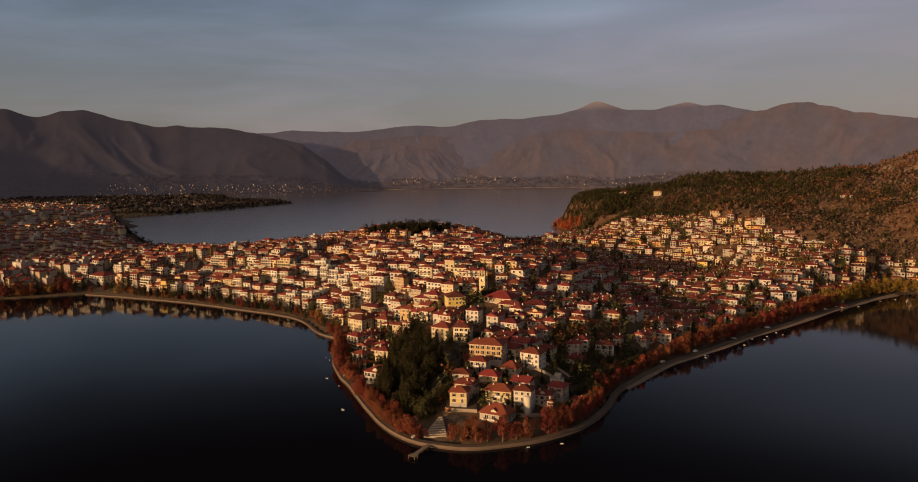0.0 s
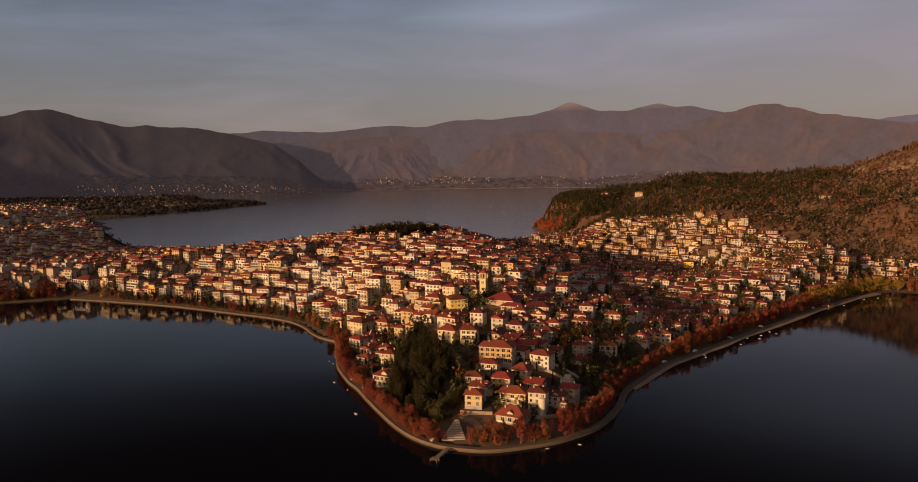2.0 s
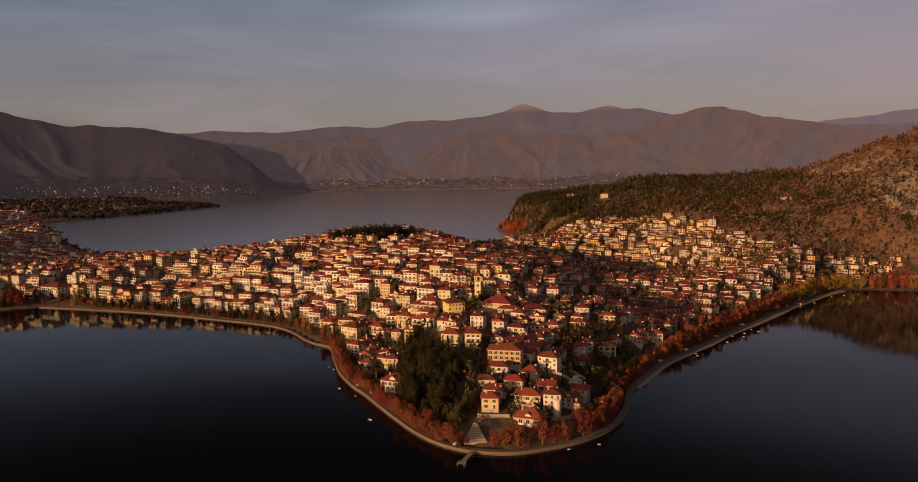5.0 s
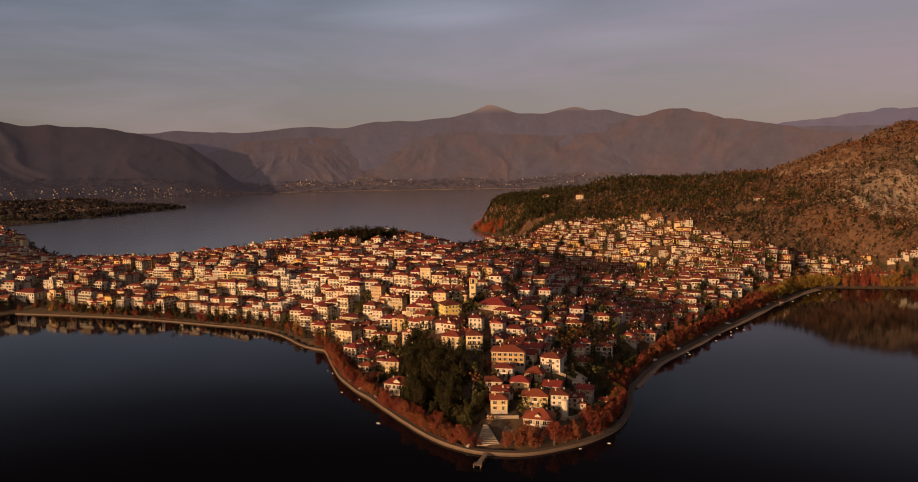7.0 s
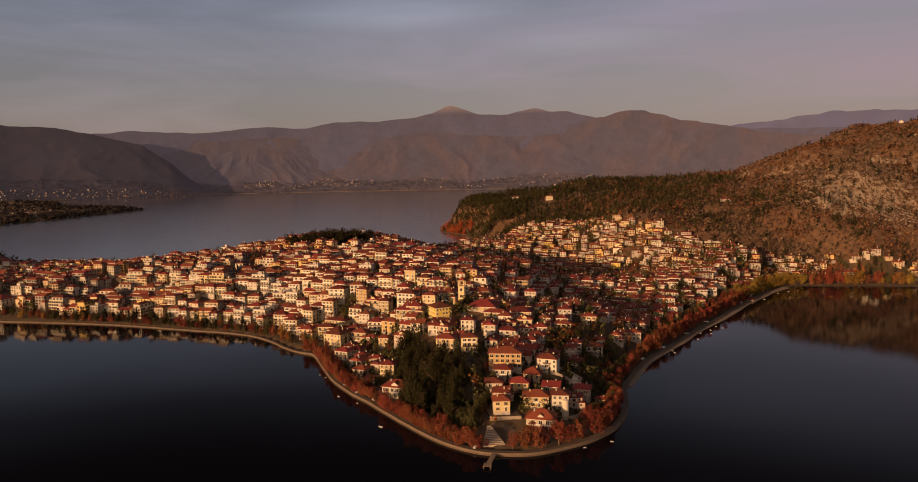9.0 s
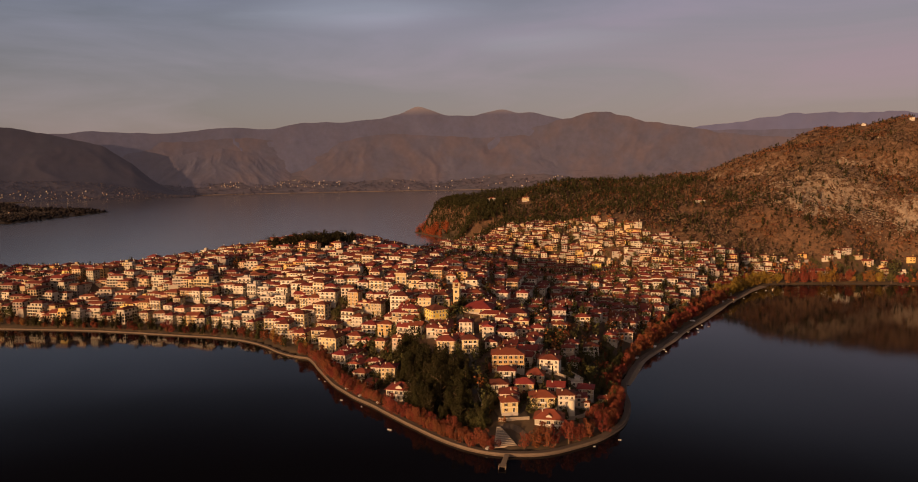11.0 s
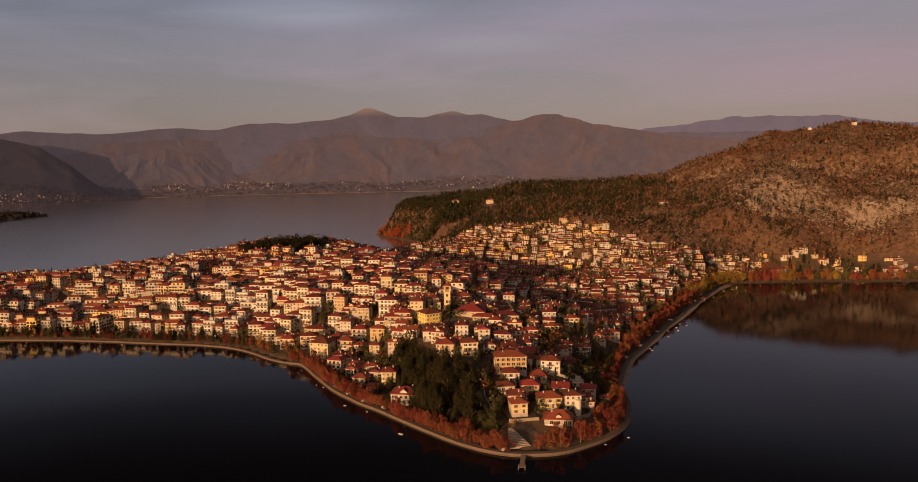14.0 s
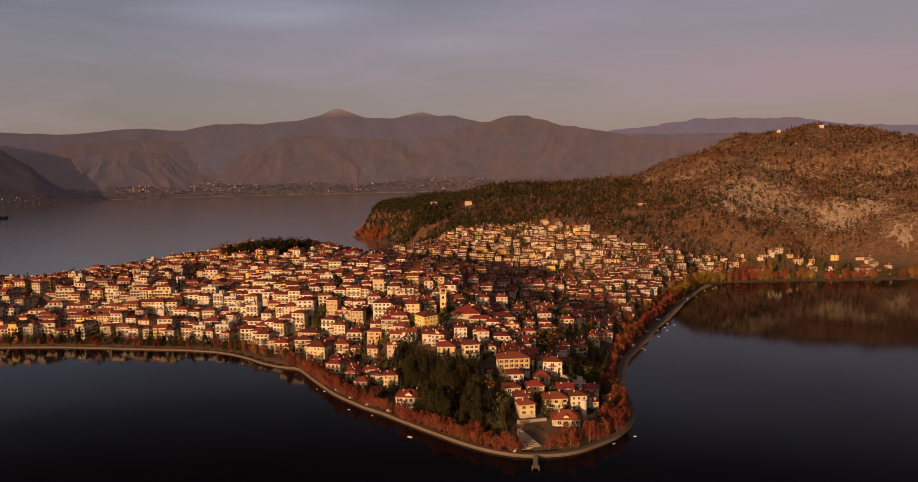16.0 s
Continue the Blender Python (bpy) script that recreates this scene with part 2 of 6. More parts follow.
def leafy(m, share=0.34):
    """Lights a crown by its rounded form, with the single leaves showing through."""
    n, l = m.node_tree.nodes, m.node_tree.links
    field, turn, geo, mix = n.new("ShaderNodeAttribute"), n.new("ShaderNodeVectorTransform"), n.new("ShaderNodeNewGeometry"), n.new("ShaderNodeMix")
    field.attribute_name = "outward"
    turn.vector_type, turn.convert_from, turn.convert_to = "NORMAL", "OBJECT", "WORLD"
    l.new(field.outputs["Vector"], turn.inputs["Vector"])
    mix.data_type = "VECTOR"
    mix.inputs["Factor"].default_value = share
    l.new(geo.outputs["Normal"], mix.inputs["A"])
    l.new(turn.outputs["Vector"], mix.inputs["B"])
    unit = n.new("ShaderNodeVectorMath")
    unit.operation = "NORMALIZE"
    l.new(mix.outputs["Result"], unit.inputs[0])
    l.new(unit.outputs["Vector"], n["Principled BSDF"].inputs["Normal"])
    n["Principled BSDF"].inputs["Specular IOR Level"].default_value = 0.15


for leaf_ in (PLANE_LEAF, RUST_LEAF, GOLD_LEAF, GREEN_LEAF, OLIVE_LEAF, PINE_LEAF, FOREST_PINE, FOREST_BRUSH):
    leafy(leaf_, 0.58 if leaf_ == FOREST_BRUSH else 0.34)
PAVING = material("promenade_paving", (0.125, 0.092, 0.066), grain=1.5, patch=0.1, vary=0.2)
QUAY_STONE = material("quay_stone", (0.135, 0.102, 0.076), grain=1.5, patch=0.2, vary=0.25, bump=0.4)
WOOD = material("weathered_wood", (0.22, 0.17, 0.12), grain=5.0, vary=0.25)
BOAT_WHITE = material("boat_paint", (0.70, 0.70, 0.68), rough=0.4, spread=0.15, vary=0.05)
# blue haze is mixed into these far base colours; nearer ranges are darker
MOUNTAIN = material("hazy_mountain_scrub", (0.083, 0.096, 0.205), grain=0.035, patch=0.012, vary=0.42, bump=0.0, second=(0.074, 0.076, 0.150), second_scale=0.006)
MOUNTAIN_DARK = material("hazy_mountain_wood", (0.064, 0.073, 0.152), grain=0.035, patch=0.012, vary=0.42, bump=0.0, second=(0.074, 0.069, 0.125), second_scale=0.006)
MOUNTAIN_BROWN = material("hazy_mountain_heath", (0.080, 0.082, 0.150), grain=0.035, patch=0.012, vary=0.42, bump=0.0, second=(0.112, 0.084, 0.108), second_scale=0.005)
PLAIN_EARTH = material("hazy_shore_plain", (0.092, 0.074, 0.090), grain=0.03, patch=0.010, vary=0.26, bump=0.0, second=(0.064, 0.060, 0.082), second_scale=0.008)
HAZY_RIDGE = material("hazy_ridge", (0.078, 0.095, 0.20), grain=0.012, patch=0.003, vary=0.3, bump=0.0, second=(0.080, 0.088, 0.165), second_scale=0.004)


def pale_tops(m, colour, low, high):
    """Bare paler ground above the tree line."""
    n, l = m.node_tree.nodes, m.node_tree.links
    b = n["Principled BSDF"]
    old = b.inputs["Base Color"].links[0].from_socket
    geo, split, span, mix = n.new("ShaderNodeNewGeometry"), n.new("ShaderNodeSeparateXYZ"), n.new("ShaderNodeMapRange"), n.new("ShaderNodeMix")
    l.new(geo.outputs["Position"], split.inputs["Vector"])
    span.inputs["From Min"].default_value, span.inputs["From Max"].default_value = low, high
    l.new(split.outputs["Z"], span.inputs["Value"])
    mix.data_type = "RGBA"
    mix.inputs["B"].default_value = (*colour, 1)
    l.new(span.outputs["Result"], mix.inputs["Factor"])
    l.new(old, mix.inputs["A"])
    l.new(mix.outputs["Result"], b.inputs["Base Color"])


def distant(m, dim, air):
    """Paints haze into a far backdrop: dims its own colour, adds a faint emission as air light."""
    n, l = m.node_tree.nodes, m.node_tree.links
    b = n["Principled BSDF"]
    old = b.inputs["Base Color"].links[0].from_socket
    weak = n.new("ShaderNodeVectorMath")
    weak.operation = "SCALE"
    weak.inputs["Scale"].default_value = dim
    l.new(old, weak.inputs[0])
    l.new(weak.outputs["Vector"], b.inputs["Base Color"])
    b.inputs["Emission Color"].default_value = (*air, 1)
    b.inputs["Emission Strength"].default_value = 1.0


pale_tops(MOUNTAIN, (0.34, 0.32, 0.36), 515.0, 575.0)

# haze as emission: most on the blue ridge, least on the dark mountain
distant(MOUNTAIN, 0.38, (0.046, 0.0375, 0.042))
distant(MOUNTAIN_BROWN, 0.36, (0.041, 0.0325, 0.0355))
distant(HAZY_RIDGE, 0.45, (0.060, 0.052, 0.072))
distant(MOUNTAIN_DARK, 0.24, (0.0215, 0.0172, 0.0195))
# the shore plain emits a little too, as the haze over it
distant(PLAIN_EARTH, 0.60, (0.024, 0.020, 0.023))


def glass():
    m = bpy.data.materials.new("window_glass")
    m.use_nodes = True
    b = m.node_tree.nodes["Principled BSDF"]
    b.inputs["Base Color"].default_value = (0.020, 0.020, 0.022, 1)
    b.inputs["Roughness"].default_value = 0.12
    b.inputs["IOR"].default_value = 1.5
    return m


GLASS = glass()


def lake_water():
    m = bpy.data.materials.new("lake_water")
    m.use_nodes = True
    n, l = m.node_tree.nodes, m.node_tree.links
    b = n["Principled BSDF"]
    b.inputs["Base Color"].default_value = (0.006, 0.006, 0.009, 1)
    b.inputs["IOR"].default_value = 1.333
    geo = n.new("ShaderNodeNewGeometry")
    place = n.new("ShaderNodeSeparateXYZ")
    l.new(geo.outputs["Position"], place.inputs["Vector"])
    for socket, calm, ruffled in (("Roughness", 0.05, 0.20), ("Specular IOR Level", 0.20, 1.0), ("Coat Weight", 0.0, 1.0), ("Coat Roughness", 0.05, 0.20)):      # the open lake behind the town is ruffled, the bay is calm; coat and specular are raised there to brighten it
        span = n.new("ShaderNodeMapRange")
        for key, value in (("From Min", 820.0), ("From Max", 1150.0), ("To Min", calm), ("To Max", ruffled)):
            span.inputs[key].default_value = value
        l.new(place.outputs["Y"], span.inputs["Value"])
        l.new(span.outputs["Result"], b.inputs[socket])
    # paler base colour stands in for reflected sky on the open lake
    lake_sheen = n.new("ShaderNodeMix")
    lake_sheen.data_type = "RGBA"
    lake_sheen.inputs["A"].default_value, lake_sheen.inputs["B"].default_value = (0.006, 0.006, 0.009, 1), (0.092, 0.087, 0.090, 1)
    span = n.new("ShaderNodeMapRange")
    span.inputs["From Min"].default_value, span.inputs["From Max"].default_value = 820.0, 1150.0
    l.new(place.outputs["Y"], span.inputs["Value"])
    l.new(span.outputs["Result"], lake_sheen.inputs["Factor"])
    l.new(lake_sheen.outputs["Result"], b.inputs["Base Color"])
    small = n.new("ShaderNodeTexNoise")
    small.inputs["Scale"].default_value, small.inputs["Detail"].default_value = 0.8, 4.0
    l.new(geo.outputs["Position"], small.inputs["Vector"])
    bump = n.new("ShaderNodeBump")
    bump.inputs["Strength"].default_value, bump.inputs["Distance"].default_value = 0.06, 0.15
    l.new(small.outputs["Fac"], bump.inputs["Height"])
    l.new(bump.outputs["Normal"], b.inputs["Normal"])
    return m


WATER = lake_water()


def land_material():
    """Earth, dry grass and paved yards in the town, scrub on the hill, bare rock where it is steep."""
    m = material("land", (0.070, 0.050, 0.030), grain=0.25, patch=0.02, vary=0.3, bump=0.3, second=(0.095, 0.062, 0.032), second_scale=0.018)
    n, l = m.node_tree.nodes, m.node_tree.links
    b = n["Principled BSDF"]
    old = b.inputs["Base Color"].links[0].from_socket
    geo = n.new("ShaderNodeNewGeometry")
    split = n.new("ShaderNodeSeparateXYZ")
    l.new(geo.outputs["Normal"], split.inputs["Vector"])
    craggy = n.new("ShaderNodeTexNoise")
    craggy.inputs["Scale"].default_value, craggy.inputs["Detail"].default_value, craggy.inputs["Roughness"].default_value = 0.05, 10.0, 0.8
    l.new(geo.outputs["Position"], craggy.inputs["Vector"])
    add = n.new("ShaderNodeMath")
    add.operation = "SUBTRACT"
    l.new(craggy.outputs["Fac"], add.inputs[0])
    l.new(split.outputs["Z"], add.inputs[1])
    edge = n.new("ShaderNodeMapRange")
    edge.inputs["From Min"].default_value, edge.inputs["From Max"].default_value = 0.04, 0.18
    field = n.new("ShaderNodeTexNoise")          # broad stretches where the rock comes through
    field.inputs["Scale"].default_value, field.inputs["Detail"].default_value = 0.011, 3.0
    l.new(geo.outputs["Position"], field.inputs["Vector"])
    both = n.new("ShaderNodeMath")
    both.operation = "ADD"
    l.new(add.outputs[0], both.inputs[0])
    l.new(field.outputs["Fac"], both.inputs[1])
    l.new(both.outputs[0], edge.inputs["Value"])
    place = n.new("ShaderNodeSeparateXYZ")
    l.new(geo.outputs["Position"], place.inputs["Vector"])
    high = n.new("ShaderNodeMapRange")
    high.inputs["From Min"].default_value, high.inputs["From Max"].default_value = 45.0, 75.0
    l.new(place.outputs["Z"], high.inputs["Value"])
    scrub = n.new("ShaderNodeTexNoise")          # low scrub and bare patches of a few metres
    scrub.inputs["Scale"].default_value, scrub.inputs["Detail"].default_value, scrub.inputs["Roughness"].default_value = 0.16, 8.0, 0.75
    l.new(geo.outputs["Position"], scrub.inputs["Vector"])
    tufts = n.new("ShaderNodeValToRGB")
    tufts.color_ramp.elements[0].position, tufts.color_ramp.elements[1].position = 0.40, 0.62
    tufts.color_ramp.elements[0].color, tufts.color_ramp.elements[1].color = (0.062, 0.035, 0.019, 1), (0.175, 0.095, 0.052, 1)
    l.new(scrub.outputs["Fac"], tufts.inputs["Fac"])
    wild = n.new("ShaderNodeMix")
    wild.data_type = "RGBA"
    slope = n.new("ShaderNodeMapRange")
    slope.inputs["From Min"].default_value, slope.inputs["From Max"].default_value = 8.0, 28.0
    l.new(place.outputs["Z"], slope.inputs["Value"])
    l.new(slope.outputs["Result"], wild.inputs["Factor"])
    l.new(old, wild.inputs["A"])
    l.new(tufts.outputs["Color"], wild.inputs["B"])
    old = wild.outputs["Result"]
    east_end = n.new("ShaderNodeMapRange")
    east_end.inputs["From Min"].default_value, east_end.inputs["From Max"].default_value = 560.0, 680.0
    l.new(place.outputs["X"], east_end.inputs["Value"])
    bare = n.new("ShaderNodeMath")
    bare.operation = "MULTIPLY"
    l.new(east_end.outputs["Result"], bare.inputs[0])
    l.new(high.outputs["Result"], bare.inputs[1])
    rocky = n.new("ShaderNodeMath")
    rocky.operation = "MULTIPLY"
    broken = n.new("ShaderNodeMapRange")         # scrub between the rocks
    broken.inputs["From Min"].default_value, broken.inputs["From Max"].default_value = 0.47, 0.56
    l.new(scrub.outputs["Fac"], broken.inputs["Value"])
    ledge = n.new("ShaderNodeMath")
    ledge.operation = "MULTIPLY"
    l.new(edge.outputs["Result"], ledge.inputs[0])
    l.new(broken.outputs["Result"], ledge.inputs[1])
    l.new(ledge.outputs[0], rocky.inputs[0])
    crest = n.new("ShaderNodeMapRange")
    for key, value in (("From Min", 115.0), ("From Max", 150.0), ("To Min", 1.0), ("To Max", 0.15)):
        crest.inputs[key].default_value = value
    l.new(place.outputs["Z"], crest.inputs["Value"])
    lower = n.new("ShaderNodeMath")
    lower.operation = "MULTIPLY"
    l.new(bare.outputs[0], lower.inputs[0])
    l.new(crest.outputs["Result"], lower.inputs[1])
    l.new(lower.outputs[0], rocky.inputs[1])
    mix = n.new("ShaderNodeMix")
    mix.data_type = "RGBA"
    mix.inputs["B"].default_value = (0.27, 0.21, 0.155, 1)
    l.new(rocky.outputs[0], mix.inputs["Factor"])
    l.new(old, mix.inputs["A"])
    l.new(mix.outputs["Result"], b.inputs["Base Color"])
    return m


LAND = land_material()

# ---- the lie of the land ----
COAST_NEAR = [(-1150, -300), (-880, 330), (-640, 680), (-471, 712), (-396, 736), (-338, 713), (-269, 681), (-201, 640), (-158, 612), (-133, 586), (-114, 547), (-102, 530),
              (-94, 521), (-90, 492), (-84, 455), (-75, 424), (-65, 401), (-53, 369), (-43, 345), (-33, 327), (-22, 315), (-10, 309), (3, 306), (18, 308),
              (36, 314), (54, 325), (68, 340), (80, 360), (90, 383), (106, 405), (134, 438), (166, 465), (211, 504), (255, 540), (300, 578), (339, 608)]
COAST_REST = [(392, 648), (440, 675), (474, 664), (530, 646), (592, 616), (640, 598), (720, 570), (900, 500), (1300, 420), (2200, 500), (2600, 1400), (1900, 2300), (900, 2100), (480, 1800),
              (260, 1640), (205, 1530), (240, 1330), (170, 1160), (20, 1070), (-130, 1010), (-290, 990), (-400, 1050), (-560, 1280), (-724, 1559), (-960, 2000),
              (-860, 2280), (-655, 2870), (-740, 2990), (-1050, 3350), (-1300, 3900), (-1330, 4330), (-600, 4760), (400, 4790), (1300, 4640), (2300, 4250), (3300, 3560),
              (4700, 2700), (4700, 4900), (-4900, 4900), (-4900, -300)]
COAST = np.array(COAST_NEAR + COAST_REST, float)
# ground heights in the town and on the hill: x, y, metres above the lake
TOWN_SPOTS = np.array([
    (0, 322, 1.6), (-1, 347, 8), (16, 345, 8), (31, 340, 7), (53, 367, 9), (3, 366, 12), (6, 392, 17), (40, 388, 16), (0, 420, 21), (-3, 476, 25), (16, 511, 33), (46, 640, 41), (10, 766, 42),
    (-55, 890, 48), (-60, 815, 39), (-45, 664, 34), (-150, 645, 3), (-275, 750, 6), (-164, 820, 37), (-153, 765, 23), (-240, 824, 32), (-300, 836, 31), (-350, 850, 18), (-45, 440, 7), (-65, 470, 4),
    (-80, 540, 4), (91, 520, 24), (150, 560, 8), (230, 800, 5), (277, 788, 8)], float)
HILL_SPOTS = np.array([
    (-529, 956, 12), (-680, 1170, 30), (-480, 1050, 24), (330, 845, 37), (300, 1003, 51), (390, 800, 33), (505, 706, 20), (640, 690, 5), (515, 917, 84), (360, 1420, 64), (625, 1070, 108), (533, 1163, 89), (492, 1342, 106), (765, 1067, 171), (735, 1130, 133), (697, 1175, 119), (731, 1338, 106), (855, 1677, 64), (982, 1247, 153), (989, 1167, 210), (1092, 1087, 220), (754, 755, 96), (900, 760, 119), (1000, 900, 184), (1300, 1100, 180), (180, 960, 33), (130, 840, 20), (120, 1050, 13), (-700, 900, 30), (-900, 1300, 60), (605, 853, 119), (705, 876, 138), (594, 816, 88), (648, 781, 78), (594, 750, 62), (545, 873, 82), (438, 851, 60), (388, 922, 80), (404, 867, 66), (477, 734, 36), (705, 721, 48), (920, 994, 186)], float)


def coast_gap(x, y):
    """Metres to the shore: over 0 on land, under 0 in the lake."""
    best = np.full(x.shape, 1e12)
    inside = np.zeros(x.shape, bool)
    for (ax, ay), (bx, by) in zip(COAST, np.roll(COAST, -1, axis=0)):
        dx, dy = bx - ax, by - ay
        k = np.clip(((x - ax) * dx + (y - ay) * dy) / (dx * dx + dy * dy), 0, 1)
        best = np.minimum(best, (x - ax - k * dx) ** 2 + (y - ay - k * dy) ** 2)
        if dy != 0:
            inside ^= ((ay > y) != (by > y)) & (x < ax + (y - ay) * dx / dy)
    return np.where(inside, 1, -1) * np.sqrt(best)


def ripple(x, y, size, seed):
    """Smooth unevenness from -1 to 1, of a given size in metres."""
    total = np.zeros(x.shape)
    for k in range(5):
        a = seed * 1.7 + k * 2.4
        f = 2 * math.pi / size * (0.7 + 0.23 * k)
        total += np.sin((x * math.cos(a) + y * math.sin(a)) * f + seed * 3.1 + k) * np.cos((x * math.sin(a) - y * math.cos(a)) * f * 0.8 + k * 1.9 + seed)
    return total / 3


def ground_height(x, y):
    x, y = np.asarray(x, float), np.asarray(y, float)
    gap = coast_gap(x, y)
    top, weight = np.zeros(x.shape), np.zeros(x.shape)
    for spots, soft in ((TOWN_SPOTS, 18.0), (HILL_SPOTS, 45.0)):
        for sx, sy, sz in spots:
            w = 1.0 / ((x - sx) ** 2 + (y - sy) ** 2 + soft ** 2) ** 2.2
            top += w * sz
            weight += w
    h = top / weight
    near = np.clip((gap - 9) / np.where((y > 1180) & (x < 520), 50.0, np.where((x > 420) | (y > 1000), 110.0, np.where((y < 400) & (x > -30), 34.0, 50.0))), 0, 1)
    near = near * near * (3 - 2 * near)
    h = h + 190 * np.exp(-((x + 1340) ** 2 + (y - 490) ** 2) / (2 * 240.0 ** 2))      # a western hill added out of view, to shade the mainland
    hill = np.clip((h - 55) / 60, 0, 1)
    far = np.clip((np.hypot(x, y - 300) - 1500) / 600, 0, 1) * np.where((x > 0) & (y < 2600), 0, 1)
    h = h * (1 - far) + far * (4 + 5 * ripple(x, y, 500, 3))
    h = 1.4 + np.maximum(h - 1.4, 0.2) * near + near * hill * (7 * ripple(x, y, 130, 1) + 4 * ripple(x, y, 52, 2) + 2.0 * ripple(x, y, 21, 5))
    edge = np.where((x > -480) & (x < 660) & (y < 765), 3.5, 0.0)
    return np.where(gap > edge, h, np.maximum(-6.0, (gap - edge) * 2.0 - 0.3))


def height_at(x, y):
    return float(ground_height(np.array([x]), np.array([y]))[0])


# ---- helpers for meshes ----


def mesh_object(name, verts, faces, materials, parent=None, slots=None, smooth=False):
    me = bpy.data.meshes.new(name)
    me.from_pydata([tuple(v) for v in verts], [], [tuple(f) for f in faces])
    for m in materials if isinstance(materials, (list, tuple)) else [materials]:
        me.materials.append(m)
    if slots is not None:
        me.polygons.foreach_set("material_index", np.array(slots, np.int32))
    if smooth:
        me.polygons.foreach_set("use_smooth", np.ones(len(me.polygons), bool))
    me.update()
    ob = new(name, me)
    if parent is not None:
        ob.parent = parent
    return ob


class Build:
    """Gathers boxes, roofs and other forms into one mesh."""

    def __init__(self):
        self.v, self.f, self.s = [], [], []

    def add(self, verts, faces, slot=0):
        k = len(self.v)
        self.v.extend(verts)
        self.f.extend([tuple(i + k for i in f) for f in faces])
        self.s.extend([slot] * len(faces))

    def box(self, x0, x1, y0, y1, z0, z1, slot=0):
        self.add([(x0, y0, z0), (x1, y0, z0), (x1, y1, z0), (x0, y1, z0), (x0, y0, z1), (x1, y0, z1), (x1, y1, z1), (x0, y1, z1)],
                 [(0, 3, 2, 1), (4, 5, 6, 7), (0, 1, 5, 4), (1, 2, 6, 5), (2, 3, 7, 6), (3, 0, 4, 7)], slot)

    def hip(self, w, d, z, rise, over=0.6, cx=0.0, cy=0.0, slot=0, gable=False):
        """A hipped or gabled roof with a thick eave over a w by d plan."""
        hw, hd, t = w / 2 + over, d / 2 + over, 0.22
        cut = 0.0 if gable else min(hw, hd)
        if w >= d:
            a, b = (cx - hw + cut, cy), (cx + hw - cut, cy)
        else:
            a, b = (cx, cy - hd + cut), (cx, cy + hd - cut)
        low = [(cx - hw, cy - hd), (cx + hw, cy - hd), (cx + hw, cy + hd), (cx - hw, cy + hd)]
        verts = [(*p, z) for p in low] + [(*p, z + t) for p in low] + [(*a, z + t + rise), (*b, z + t + rise)]
        faces = [(3, 2, 1, 0), (0, 1, 5, 4), (1, 2, 6, 5), (2, 3, 7, 6), (3, 0, 4, 7)]
        if w >= d:
            faces += [(4, 5, 9, 8), (5, 6, 9), (6, 7, 8, 9), (7, 4, 8)]
        else:
            faces += [(4, 5, 8), (5, 6, 9, 8), (6, 7, 9), (7, 4, 8, 9)]
        self.add(verts, faces, slot)

    def done(self, name, materials, parent=None, smooth=False):
        return mesh_object(name, self.v, self.f, materials, parent, self.s, smooth)


def grid_mesh(xs, ys, zs):
    nx, ny = len(xs), len(ys)
    gx, gy = np.meshgrid(xs, ys)
    verts = np.stack([gx.ravel(), gy.ravel(), zs.ravel()], 1)
    i = np.arange((nx - 1) * (ny - 1))
    r, c = i // (nx - 1), i % (nx - 1)
    a = r * nx + c
    return verts, np.stack([a, a + 1, a + nx + 1, a + nx], 1)


# ---- ground, lake and mountains ----
gx = np.concatenate([np.linspace(-4900, -760, 50)[:-1], np.linspace(-760, 900, 278)[:-1], np.linspace(900, 1500, 51)[:-1], np.linspace(1500, 4900, 40)])
gy = np.concatenate([np.linspace(-4900, 288, 60)[:-1], np.linspace(288, 1180, 160)[:-1], np.linspace(1180, 1800, 63)[:-1], np.linspace(1800, 4900, 66)])
GX, GY = np.meshgrid(gx, gy)
gv, gf = grid_mesh(gx, gy, ground_height(GX, GY))
ground = mesh_object("ground", gv, gf, LAND, smooth=True)
tagged(ground, "brown earth, dry scrub and bare rock above the lake", "ground", kind="structure")

ring = [(4980 * math.cos(a * math.pi / 48), 4980 * math.sin(a * math.pi / 48), 0.0) for a in range(96)]
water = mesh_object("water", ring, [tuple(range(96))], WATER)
tagged(water, "dark still lake water mirroring hill and sky", "lake", kind="structure")

MID = (-95.0, -2.0, 136.5)      # middle of the flight
# skylines as bearing in degrees (right of north) and height in degrees
FAR_LINE = [(-60, 3.0), (-45, 3.4), (-30, 3.2), (-20, 2.8), (-13.8, 2.94), (-12.0, 3.17), (-7.4, 2.98), (-2.3, 3.48), (0.9, 3.35), (3.1, 3.84), (6.9, 3.92), (9.5, 4.22), (10.9, 4.5), (11.9, 4.9), (12.5, 5.14), (13.2, 4.86), (14.1, 4.5), (14.9, 4.36), (17.0, 4.36), (18.2, 4.62), (18.9, 4.80), (19.6, 4.70), (20.6, 4.45), (21.4, 4.54), (22.2, 4.3), (24, 3.9), (30, 3.2), (36, 2.7), (46, 2.5), (60, 2.2)]
